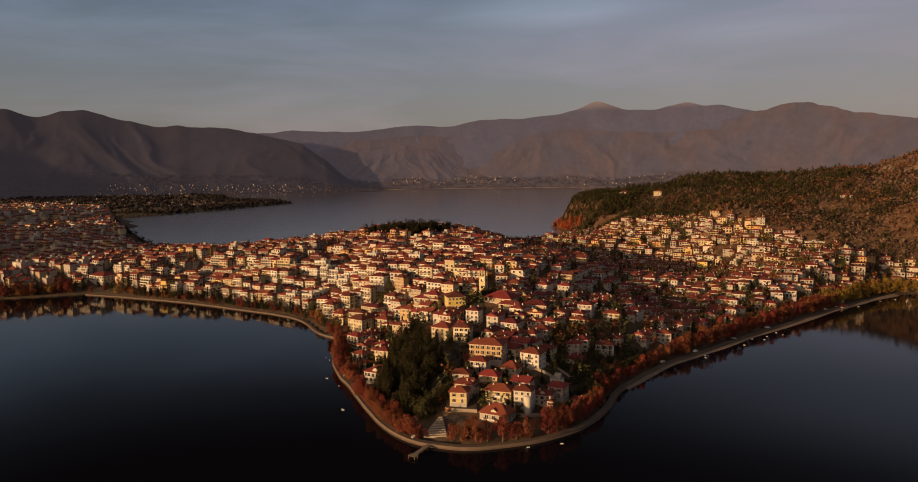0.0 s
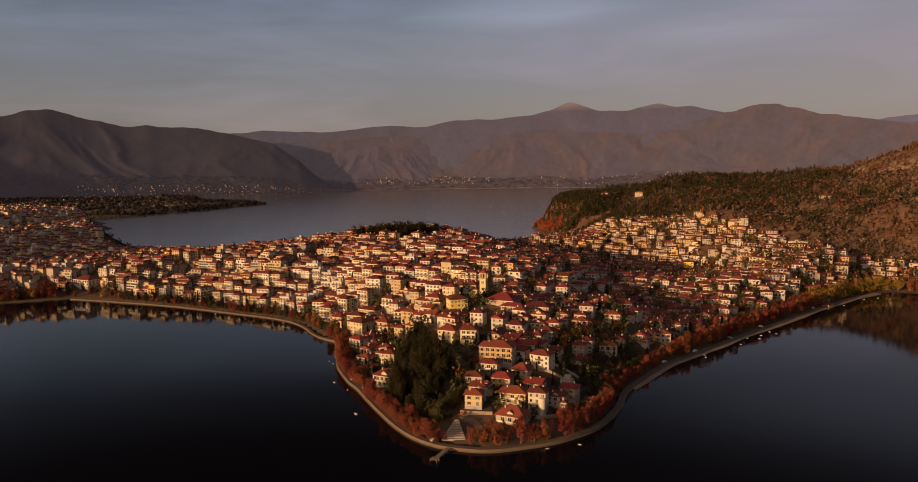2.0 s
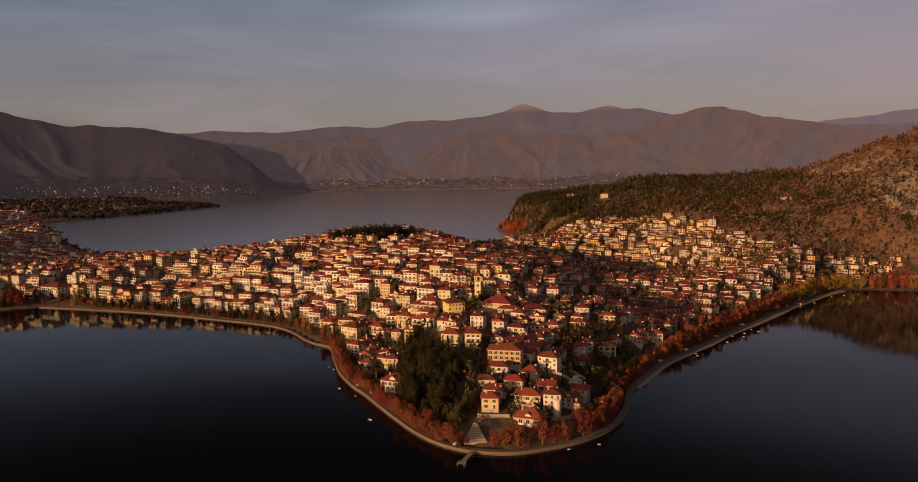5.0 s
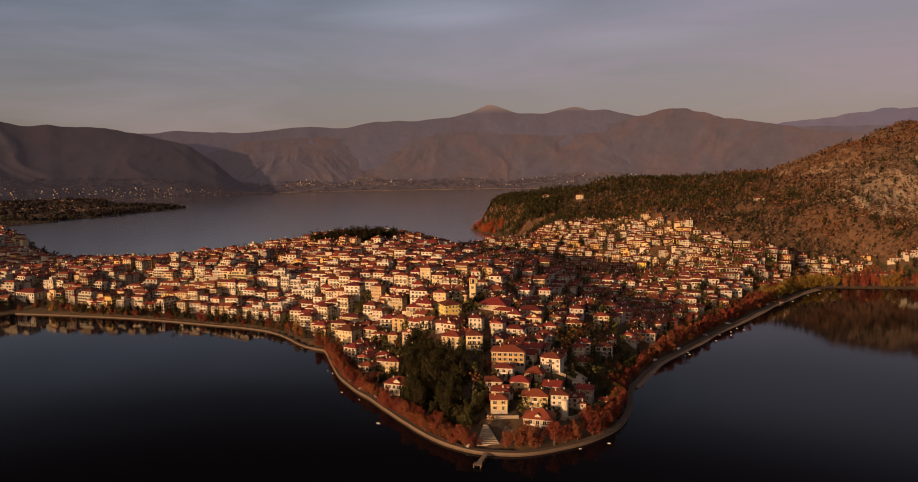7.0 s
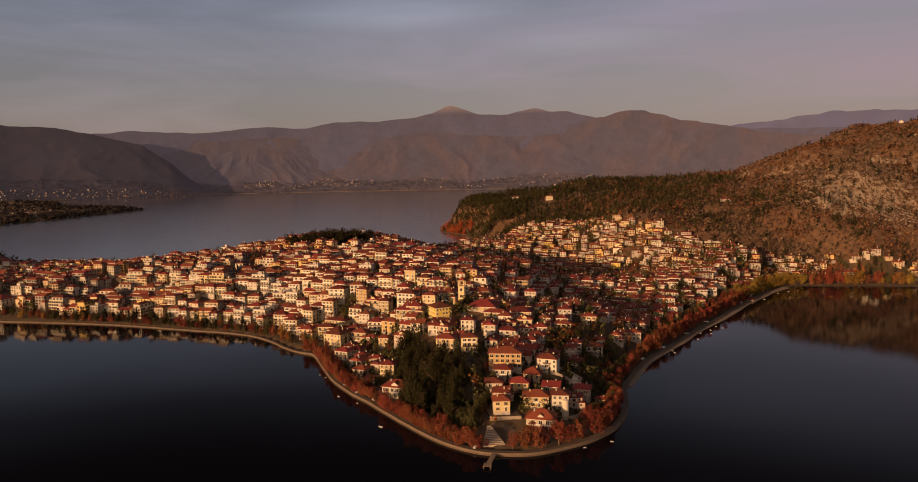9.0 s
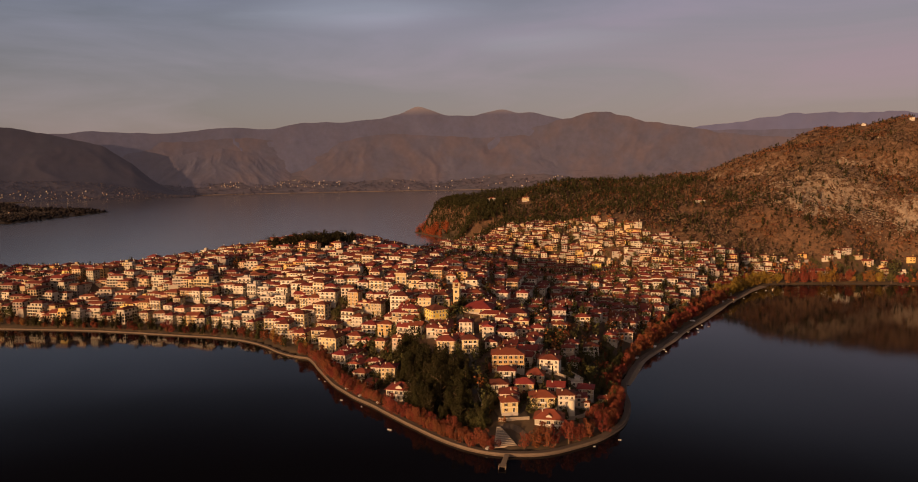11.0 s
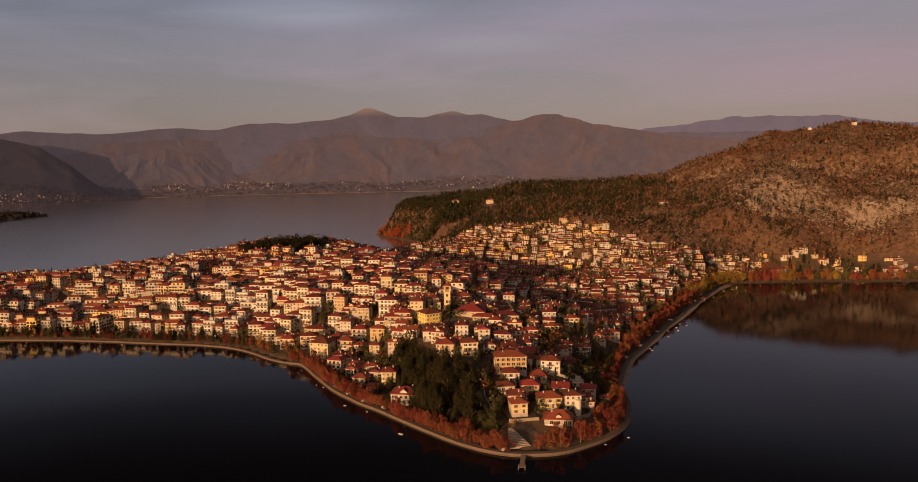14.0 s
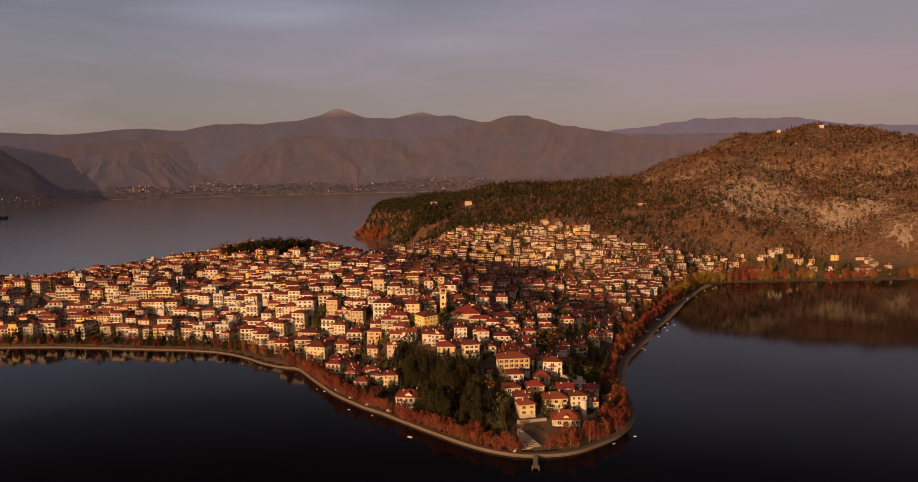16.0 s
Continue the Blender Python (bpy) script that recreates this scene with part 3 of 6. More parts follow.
RIGHT_LINE = [(18.6, 1.5), (21.6, 3.3), (24.6, 4.02), (26.4, 4.38), (27.4, 4.42), (28.6, 4.08), (30.5, 3.55), (33.3, 3.08), (36.8, 2.4), (42, 1.9), (50, 1.6), (60, 1.2)]
BLUE_LINE = [(28, 2.0), (35, 3.1), (37.7, 3.33), (40.8, 3.76), (44.5, 3.66), (47.7, 3.56), (51.2, 2.9), (58, 2.5), (66, 2.0)]
LEFT_LINE = [(-70, 3.5), (-50, 4.2), (-38, 4.3), (-32.5, 4.5), (-31.1, 4.38), (-29.4, 3.91), (-28.0, 4.35), (-26.3, 4.5), (-24.6, 4.0), (-21.8, 3.40), (-17.7, 3.38), (-14.2, 2.9), (-11.0, 2.05), (-9.4, 0.95), (-8.0, -0.1), (-6.5, -0.9), (-5, -1.4)]


SLOPES = {}


def range_mesh(name, line, near, far, mat, label, seed, relief, power=1.25, centre=MID):
    """A mountain range: its crest follows the skyline, spurs and gullies run down to the plain."""
    n_b, n_s = 460, 54
    deg = np.linspace(line[0][0], line[-1][0], n_b)
    b = np.radians(deg)
    crest = np.interp(deg, [p[0] for p in line], [p[1] for p in line])
    crest = crest + np.array([0.10 * noise.fractal((d / 1.1, seed * 2.3, 0.0), 0.8, 2.0, 4) for d in deg])
    for k in range(2):
        crest[1:-1] = (crest[:-2] + 2 * crest[1:-1] + crest[2:]) / 4
    ends = np.clip(np.minimum(np.arange(n_b), np.arange(n_b)[::-1]) / 30, 0, 1) ** 0.6
    B, S = np.meshgrid(b, np.linspace(0, 1, n_s))
    R = near + (far - near) * S
    top = (centre[2] + far * np.tan(np.radians(crest))) * ends
    U, W = (B * far).ravel(), (S * 900 + 120 * np.sin(B * 30)).ravel()
    folds = np.array([noise.ridged_multi_fractal((u / 360.0 + w / 900.0 * math.sin(u / 700.0 + seed) + 0.4 * noise.noise((u / 300.0, w / 260.0, seed)), w / 620.0, seed * 3.7), 0.95, 2.1, 5, 1.0, 2.0) for u, w in zip(U, W)]).reshape(B.shape)
    folds = (folds - folds.mean()) / folds.std()
    rise = top[None, :] - 2
    fade = np.clip(S * 6, 0, 1) * np.clip((1.0 - S) * 5, 0, 1) * ends * np.clip(rise / 250, 0.1, 1.0)
    R = R - (22 * relief * folds + 18 * relief) * fade
    X, Y = centre[0] + R * np.sin(B), centre[1] + R * np.cos(B)
    Z = 2 + rise * S ** power + 6 * relief * folds * fade
    Z = np.maximum(Z, 1.5 - 8 * (1 - np.clip(S * 12, 0, 1)))
    verts = np.stack([X.ravel(), Y.ravel(), Z.ravel()], 1)
    i = np.arange((n_b - 1) * (n_s - 1))
    a = i // (n_b - 1) * n_b + i % (n_b - 1)
    SLOPES[name] = (deg, verts.reshape(n_s, n_b, 3))
    ob = mesh_object(name, verts, np.stack([a, a + 1, a + n_b + 1, a + n_b], 1), mat, smooth=True)
    return tagged(ob, label, "mountain", "mountains round the lake", "structure")


FOOT_LINE = [(-14, -0.6), (-9, -0.4), (-5, -0.2), (-1, -0.35), (3, -0.15), (6, -0.4), (10, -0.2), (14, -0.45), (18, -0.2), (22, 0.05), (26, -0.3), (34, -0.2), (45, -0.2), (58, -0.5)]
DARK_HILL = [(-10.5, -1.0), (-8.5, 0.2), (-6.4, 1.39), (-4.6, 1.62), (-2.9, 1.94), (-1.0, 1.59), (0.7, 0.87), (2.4, 0.1), (4.0, -0.6), (5.5, -1.2)]
BACK_HILL = [(-12.0, 0.6), (-9.5, 1.9), (-7.0, 2.35), (-4.0, 2.5), (-1.0, 2.75), (2.0, 2.3), (4.5, 2.6), (7.0, 2.1), (10.0, 1.0), (12, 0.2)]
SPUR = [(-0.5, -0.9), (2.4, 0.62), (4.3, 1.79), (7.6, 2.73), (10.0, 2.96), (14.9, 2.68), (18.1, 2.52), (21.0, 2.75), (23.5, 2.3), (26.5, 1.5), (29.0, 1.7), (33, 1.1), (38, 0.6), (46, 0.4), (56, -0.2)]
LOW_SPUR = [(8.0, -0.9), (11.5, 0.3), (15.0, 0.95), (18.0, 0.75), (21.0, 1.25), (24.5, 0.9), (28.0, 0.35), (32.0, 0.7), (37.0, 0.2), (44, -0.4), (52, -0.8)]
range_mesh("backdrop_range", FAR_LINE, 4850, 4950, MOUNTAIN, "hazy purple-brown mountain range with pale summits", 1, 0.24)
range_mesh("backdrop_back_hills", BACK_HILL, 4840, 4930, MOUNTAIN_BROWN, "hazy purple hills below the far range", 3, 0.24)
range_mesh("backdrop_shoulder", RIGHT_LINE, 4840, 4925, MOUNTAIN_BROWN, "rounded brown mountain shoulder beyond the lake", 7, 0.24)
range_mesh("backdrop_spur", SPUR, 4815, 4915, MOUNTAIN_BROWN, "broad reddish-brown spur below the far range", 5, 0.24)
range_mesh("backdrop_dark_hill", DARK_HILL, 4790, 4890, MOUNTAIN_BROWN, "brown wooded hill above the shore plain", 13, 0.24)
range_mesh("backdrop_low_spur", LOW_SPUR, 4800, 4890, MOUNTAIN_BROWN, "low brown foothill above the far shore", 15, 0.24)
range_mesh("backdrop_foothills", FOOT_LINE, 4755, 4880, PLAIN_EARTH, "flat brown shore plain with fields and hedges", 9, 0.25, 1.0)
range_mesh("backdrop_blue_ridge", BLUE_LINE, 4938, 4958, HAZY_RIDGE, "pale distant ridge behind the wooded hill", 4, 0.1)
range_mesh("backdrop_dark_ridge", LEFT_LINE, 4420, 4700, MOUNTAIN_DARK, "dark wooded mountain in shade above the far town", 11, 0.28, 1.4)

# ---- promenade, quay and plaza ----
SAND = material("shore_sand", (0.26, 0.20, 0.155), grain=0.2, patch=0.02, vary=0.2)


def far_shore_strip(low, high, r, label):
    """A pale shoreline far across the lake."""
    verts, faces = [], []
    for i, a in enumerate(np.radians(np.arange(low, high, 0.25))):
        k = r + 330 * min(max((math.degrees(a) + 20) / 14, 0.0), 1.0) + 14 * noise.noise((a * 40, r * 0.01, 0.0))
        verts += [(MID[0] + (k + d) * math.sin(a), MID[1] + (k + d) * math.cos(a), z) for d, z in ((0.0, -0.5), (14.0, 3.2), (60.0, 4.0))]
        if i:
            faces += [(3 * i - 3, 3 * i, 3 * i + 1, 3 * i - 2), (3 * i - 2, 3 * i + 1, 3 * i + 2, 3 * i - 1)]
    return tagged(mesh_object("trim_far_shore", verts, faces, SAND), label, "shore", kind="structure")


far_shore_strip(-21, 45, 4415, "thin sandy shoreline below the dark mountain")


def smooth_line(points, step):
    """The points joined by a smooth line, with a place every step metres and the way across it, to its left."""
    p = np.array(points, float)
    p = np.vstack([2 * p[0] - p[1], p, 2 * p[-1] - p[-2]])
    dense = []
    for a, b, c, d in zip(p[:-3], p[1:-2], p[2:-1], p[3:]):
        for k in np.linspace(0, 1, 12, endpoint=False):
            dense.append(0.5 * (2 * b + (c - a) * k + (2 * a - 5 * b + 4 * c - d) * k ** 2 + (3 * b - a - 3 * c + d) * k ** 3))
    dense = np.array(dense + [p[-2]])
    run = np.concatenate([[0], np.cumsum(np.hypot(*np.diff(dense, axis=0).T))])
    at = np.arange(0, run[-1], step)
    line = np.stack([np.interp(at, run, dense[:, 0]), np.interp(at, run, dense[:, 1])], 1)
    way = np.gradient(line, axis=0)
    way /= np.hypot(way[:, 0], way[:, 1])[:, None]
    return line, np.stack([-way[:, 1], way[:, 0]], 1)


def strip(name, line, side, section, mat, label, category, kind):
    """Sweeps a section of (metres inland, height) along a line."""
    verts, faces, k = [], [], len(section)
    for i, (p, s) in enumerate(zip(line, side)):
        for off, z in section:
            q = p + s * off
            verts.append((q[0], q[1], z))
        if i:
            for j in range(k - 1):
                a = (i - 1) * k + j
                faces.append((a, a + k, a + k + 1, a + 1))
    ob = mesh_object(name, verts, faces, mat)
    return tagged(ob, label, category, kind=kind)


shore = COAST_NEAR[4:] + COAST_REST[:7]
shore_line, shore_side = smooth_line(shore, 3.0)
wobble = np.array([0.5 * noise.noise((x * 0.05, y * 0.05, 3.0)) for x, y in shore_line])
shore_edge = shore_line + shore_side * wobble[:, None]
EARTH = material("bank_earth", (0.065, 0.046, 0.030), grain=0.8, patch=0.05, vary=0.25)
near_shore = (shore_line[:, 0] < 385) & (shore_line[:, 0] > -106)
west_shore = shore_line[:, 0] < -103
strip("pavement_west", shore_edge[west_shore], shore_side[west_shore], [(0.3, 1.02), (2.4, 1.05), (2.4, 0.6)], PAVING, "narrow paved lakeside path below dark trees", "promenade", "structure")
strip("trim_quay_west", shore_edge[west_shore], shore_side[west_shore], [(-0.6, -2.5), (-0.2, 0.2), (0.0, 1.08), (0.35, 1.1), (0.35, 0.8)], QUAY_STONE, "low stone lake wall beside the path", "quay", "structure")
far_shore = shore_line[:, 0] > 379
strip("pavement", shore_edge[near_shore], shore_side[near_shore], [(0.5, 1.43), (3.1, 1.46), (3.1, 1.2)], PAVING, "pale stone-paved promenade along the lake", "promenade", "structure")
strip("trim_bank", shore_edge[far_shore], shore_side[far_shore], [(-1.5, -1.5), (-0.5, 0.1), (0.5, 0.4), (3.0, 0.9)], EARTH, "low earthy bank under the lakeside trees", "bank", "structure")
strip("trim_quay", shore_edge[near_shore], shore_side[near_shore], [(-0.9, -2.5), (-0.5, 0.25), (-0.1, 0.35), (0.0, 1.50), (0.55, 1.52), (0.55, 1.30)], QUAY_STONE, "worn stone quay edge above the water", "quay", "structure")
GRAVEL = material("dry_gravel", (0.25, 0.19, 0.135), grain=0.8, patch=0.06, vary=0.22)
beach = (shore_line[:, 0] > 95) & (shore_line[:, 0] < 430)
beach_wave = np.array([1.2 * noise.noise((x * 0.02, y * 0.02, 8.0)) for x, y in shore_line[beach]])
strip("trim_gravel", shore_line[beach] - shore_side[beach] * (2.0 + 2.2 * beach_wave)[:, None], shore_side[beach], [(-2.6, -1.2), (-0.6, 0.10), (0.8, 0.35), (5.5, 0.9)], GRAVEL, "bare gravel bank at the foot of the quay", "bank", "structure")
road_part = (shore_line[:, 0] > 60) & (shore_line[:, 0] < 440)
ASPHALT = material("asphalt", (0.055, 0.052, 0.050), grain=1.0, patch=0.05, vary=0.2)
strip("road", shore_line[road_part], shore_side[road_part], [(11.2, 1.50), (15.2, 1.52), (15.2, 1.2)], ASPHALT, "narrow grey lakeside road under the trees", "road", "structure")


def root(name, x, y, z, rz=0.0):
    e = new(name)
    e.empty_display_size = 0.5
    e.matrix_world = pose(x, y, z, 0, 0, rz)
    return e


def pier():
    r = root("pier", -14.9, 310.2, 0.0, 151.0)       # local +y runs out over the lake
    for k in range(11):
        b = Build()
        b.box(-1.1, 1.1, k * 1.1, k * 1.1 + 1.04, 1.22, 1.34)
        b.done("plank", WOOD, r)
    b = Build()
    b.box(-1.2, -1.0, 0, 12.1, 1.0, 1.22)
    b.box(1.0, 1.2, 0, 12.1, 1.0, 1.22)
    b.done("beam", WOOD, r)
    for k in range(4):
        b = Build()
        b.box(-1.7, 1.7, 12.2 + k * 0.7, 12.8 + k * 0.7, 1.22, 1.36)
        b.done("plank", WOOD, r)
    for x, y in [(-1.0, 3), (1.0, 3), (-1.0, 7), (1.0, 7), (-1.0, 11), (1.0, 11), (-1.6, 12.6), (1.6, 12.6), (-1.6, 14.7), (1.6, 14.7)]:
        b = Build()
        pts = [(x + 0.16 * math.cos(a * math.pi / 4), y + 0.16 * math.sin(a * math.pi / 4)) for a in range(8)]
        b.add([(*p, -5.0) for p in pts] + [(*p, 1.8 if y > 12 else 1.2) for p in pts], [(a, (a + 1) % 8, (a + 1) % 8 + 8, a + 8) for a in range(8)] + [tuple(range(8, 16))])
        b.done("pile", WOOD, r)
    return tagged(r, "short weathered wooden pier on piles over the lake", "pier")


pier()


def terrace_steps():
    r = root("stone_steps", -12.2, 319.6, 1.4, -8.0)
    for k in range(12):
        b = Build()
        half, z = 5.7 - 0.42 * k, 0.24 + 0.30 * k
        b.box(-half, half, k * 1.5, k * 1.5 + 1.5, -1.0, z)
        b.box(-half - 0.02, half + 0.02, k * 1.5 - 0.05, k * 1.5 + 0.42, z, z + 0.08)
        b.done("step", STEP_STONE, r)
    return tagged(r, "tapering flight of pale stone steps above the promenade", "steps")


STEP_STONE = material("pale_step_stone", (0.38, 0.32, 0.25), grain=1.5, vary=0.18)
terrace_steps()


def garden_wall(points, high, thick, mat, label, level=None):
    """A wall that runs from place to place and stands on the ground; its top follows the ground or lies level."""
    b = Build()
    for (ax, ay), (bx, by) in zip(points[:-1], points[1:]):
        n = max(1, int(math.hypot(bx - ax, by - ay) / 3))
        for k in range(n):
            p = [(ax + (bx - ax) * q / n, ay + (by - ay) * q / n) for q in (k, k + 1)]
            dx, dy = p[1][0] - p[0][0], p[1][1] - p[0][1]
            m = math.hypot(dx, dy)
            ox, oy = -dy / m * thick / 2, dx / m * thick / 2
            z = [height_at(*q) for q in p]
            quad = [(p[0][0] - ox, p[0][1] - oy), (p[1][0] - ox, p[1][1] - oy), (p[1][0] + ox, p[1][1] + oy), (p[0][0] + ox, p[0][1] + oy)]
            zz = [z[0], z[1], z[1], z[0]]
            b.add([(*q, h - 1.5) for q, h in zip(quad, zz)] + [(*q, h + high if level is None else level) for q, h in zip(quad, zz)],
                  [(4, 5, 6, 7), (0, 1, 5, 4), (1, 2, 6, 5), (2, 3, 7, 6), (3, 0, 4, 7)])
    ob = b.done("garden_wall", mat)
    return tagged(ob, label, "wall", "garden walls")


garden_wall([(-7.4, 343.4), (-6.6, 341.9), (0, 340.6), (8.4, 339.4)], 2.4, 0.5, STEP_STONE, "pale rendered retaining wall below the cream villa", 7.6)
bank = Build()
bank.add([(-7.3, 343.2, 7.3), (-6.5, 342.1, 7.3), (8.4, 339.7, 7.3), (8.4, 352, 8.9), (-7.3, 353, 8.9), (-8.8, 343.4, 1.0), (-6.5, 342.1, 1.0), (8.9, 339.7, 1.0), (9.6, 352, 1.0), (-9.0, 353, 1.0)],
         [(0, 1, 2, 3, 4), (0, 5, 6, 1), (1, 6, 7, 2), (2, 7, 8, 3), (3, 8, 9, 4), (4, 9, 5, 0)])
tagged(bank.done("ground_terrace", EARTH), "earth terrace behind the wall below the villa", "terrace", kind="structure")
garden_wall([(25, 338.5), (33, 338), (41, 341), (47, 348)], 1.8, 0.5, STEP_STONE, "curved pale garden wall below the turreted house")
garden_wall([(39, 384), (48, 382), (58, 380), (62, 375)], 1.6, 0.45, STEP_STONE, "long pale garden wall on the slope")
garden_wall([(34, 396), (50, 394), (66, 390)], 1.4, 0.45, STONE, "low rubble garden wall between dark gardens")
garden_wall([(-12, 357), (-10, 372), (-3, 392)], 1.4, 0.45, STONE, "rubble wall beside the lane and the pines")

# ---- houses ----
STOREY = 2.85


def window_mesh(name, w, h, side, side_slot):
    """A window in one piece: a proud frame with broad or narrow cheeks, a sill and a pane set back."""
    outer = [(-w / 2 - side, -0.12), (w / 2 + side, -0.12), (w / 2 + side, h + 0.12), (-w / 2 - side, h + 0.12)]
    inner = [(-w / 2, 0.0), (w / 2, 0.0), (w / 2, h), (-w / 2, h)]
    verts = [(x, 0.0, z) for x, z in outer] + [(x, -0.11, z) for x, z in outer] + [(x, -0.11, z) for x, z in inner] + [(x, -0.03, z) for x, z in inner]
    faces, slots = [], []
    for a in range(4):
        c = (a + 1) % 4
        faces += [(a, c, c + 4, a + 4), (a + 4, c + 4, c + 8, a + 8), (a + 8, c + 8, c + 12, a + 12)]
        slots += [0, side_slot if a in (1, 3) else 0, 0]
    mid = [(-0.05, 0.0), (0.05, 0.0), (0.05, h), (-0.05, h)]
    k = len(verts)
    verts += [(x, -0.08, z) for x, z in mid] + [(x, -0.03, z) for x, z in mid]
    faces += [(k, k + 1, k + 2, k + 3), (12, k + 4, k + 7, 15), (k + 5, 13, 14, k + 6), (k + 4, k, k + 3, k + 7), (k + 1, k + 5, k + 6, k + 2)]
    slots += [0, 1, 1, 0, 0]
    me = mesh_object(name, verts, faces, [FRAME_WHITE, GLASS, SHUTTER], None, slots)
    data = me.data
    bpy.data.objects.remove(me)
    return data


WINDOW = {"plain": window_mesh("window", 1.2, 1.5, 0.12, 0), "shuttered": window_mesh("window_shuttered", 1.0, 1.5, 0.5, 2), "tall": window_mesh("window_tall", 1.8, 2.1, 0.10, 0)}
DOOR = window_mesh("door_leaf", 1.1, 2.2, 0.12, 0)


def single_part(name, data, parent, m):
    ob = new(name, data)
    ob.parent = parent
    ob.matrix_local = m
    return ob


RAIL = material("dark_rail", (0.10, 0.075, 0.06), rough=0.5, vary=0.1)


def balcony(parent, x, y, z, wide, deep, mat, turn=0):
    """A slab with a parapet or rail on three sides."""
    b = Build()
    b.box(-wide / 2, wide / 2, -deep, 0, -0.18, 0.0, 0)
    b.box(-wide / 2, wide / 2, -deep, -deep + 0.12, 0.0, 0.85, 1)
    b.box(-wide / 2, -wide / 2 + 0.12, -deep + 0.12, 0, 0.0, 0.85, 1)
    b.box(wide / 2 - 0.12, wide / 2, -deep + 0.12, 0, 0.0, 0.85, 1)
    ob = b.done("balcony", [CONCRETE, mat], parent)
    ob.matrix_local = pose(x, y, z, 0, 0, turn)


def walls(cx, cy, w, d, n, wall, trim, parent, name="wall"):
    """Four walls in one piece, with a plinth, a course at each floor and a cornice."""
    tall = n * STOREY + 0.5
    rings = [(0.06, -4.0, 1), (0.06, 0.5, 1), (0.0, 0.5, 0)]
    for k in range(1, n):
        rings += [(0.0, k * STOREY + 0.28, 2), (0.06, k * STOREY + 0.28, 2), (0.06, k * STOREY + 0.44, 2), (0.0, k * STOREY + 0.44, 0)]
    rings += [(0.0, tall - 0.36, 2), (0.09, tall - 0.36, 2), (0.09, tall, 2)]
    b = Build()
    verts, faces, slots = [], [], []
    for i, (o, z, slot) in enumerate(rings):
        verts += [(cx - w / 2 - o, cy - d / 2 - o, z), (cx + w / 2 + o, cy - d / 2 - o, z), (cx + w / 2 + o, cy + d / 2 + o, z), (cx - w / 2 - o, cy + d / 2 + o, z)]
        if i:
            for j in range(4):
                faces.append((4 * i - 4 + j, 4 * i - 4 + (j + 1) % 4, 4 * i + (j + 1) % 4, 4 * i + j))
                slots.append(rings[i - 1][2])
    k = len(verts)
    faces.append((k - 4, k - 3, k - 2, k - 1))
    slots.append(2)
    return mesh_object(name, verts, faces, [wall, CONCRETE, trim], parent, slots)


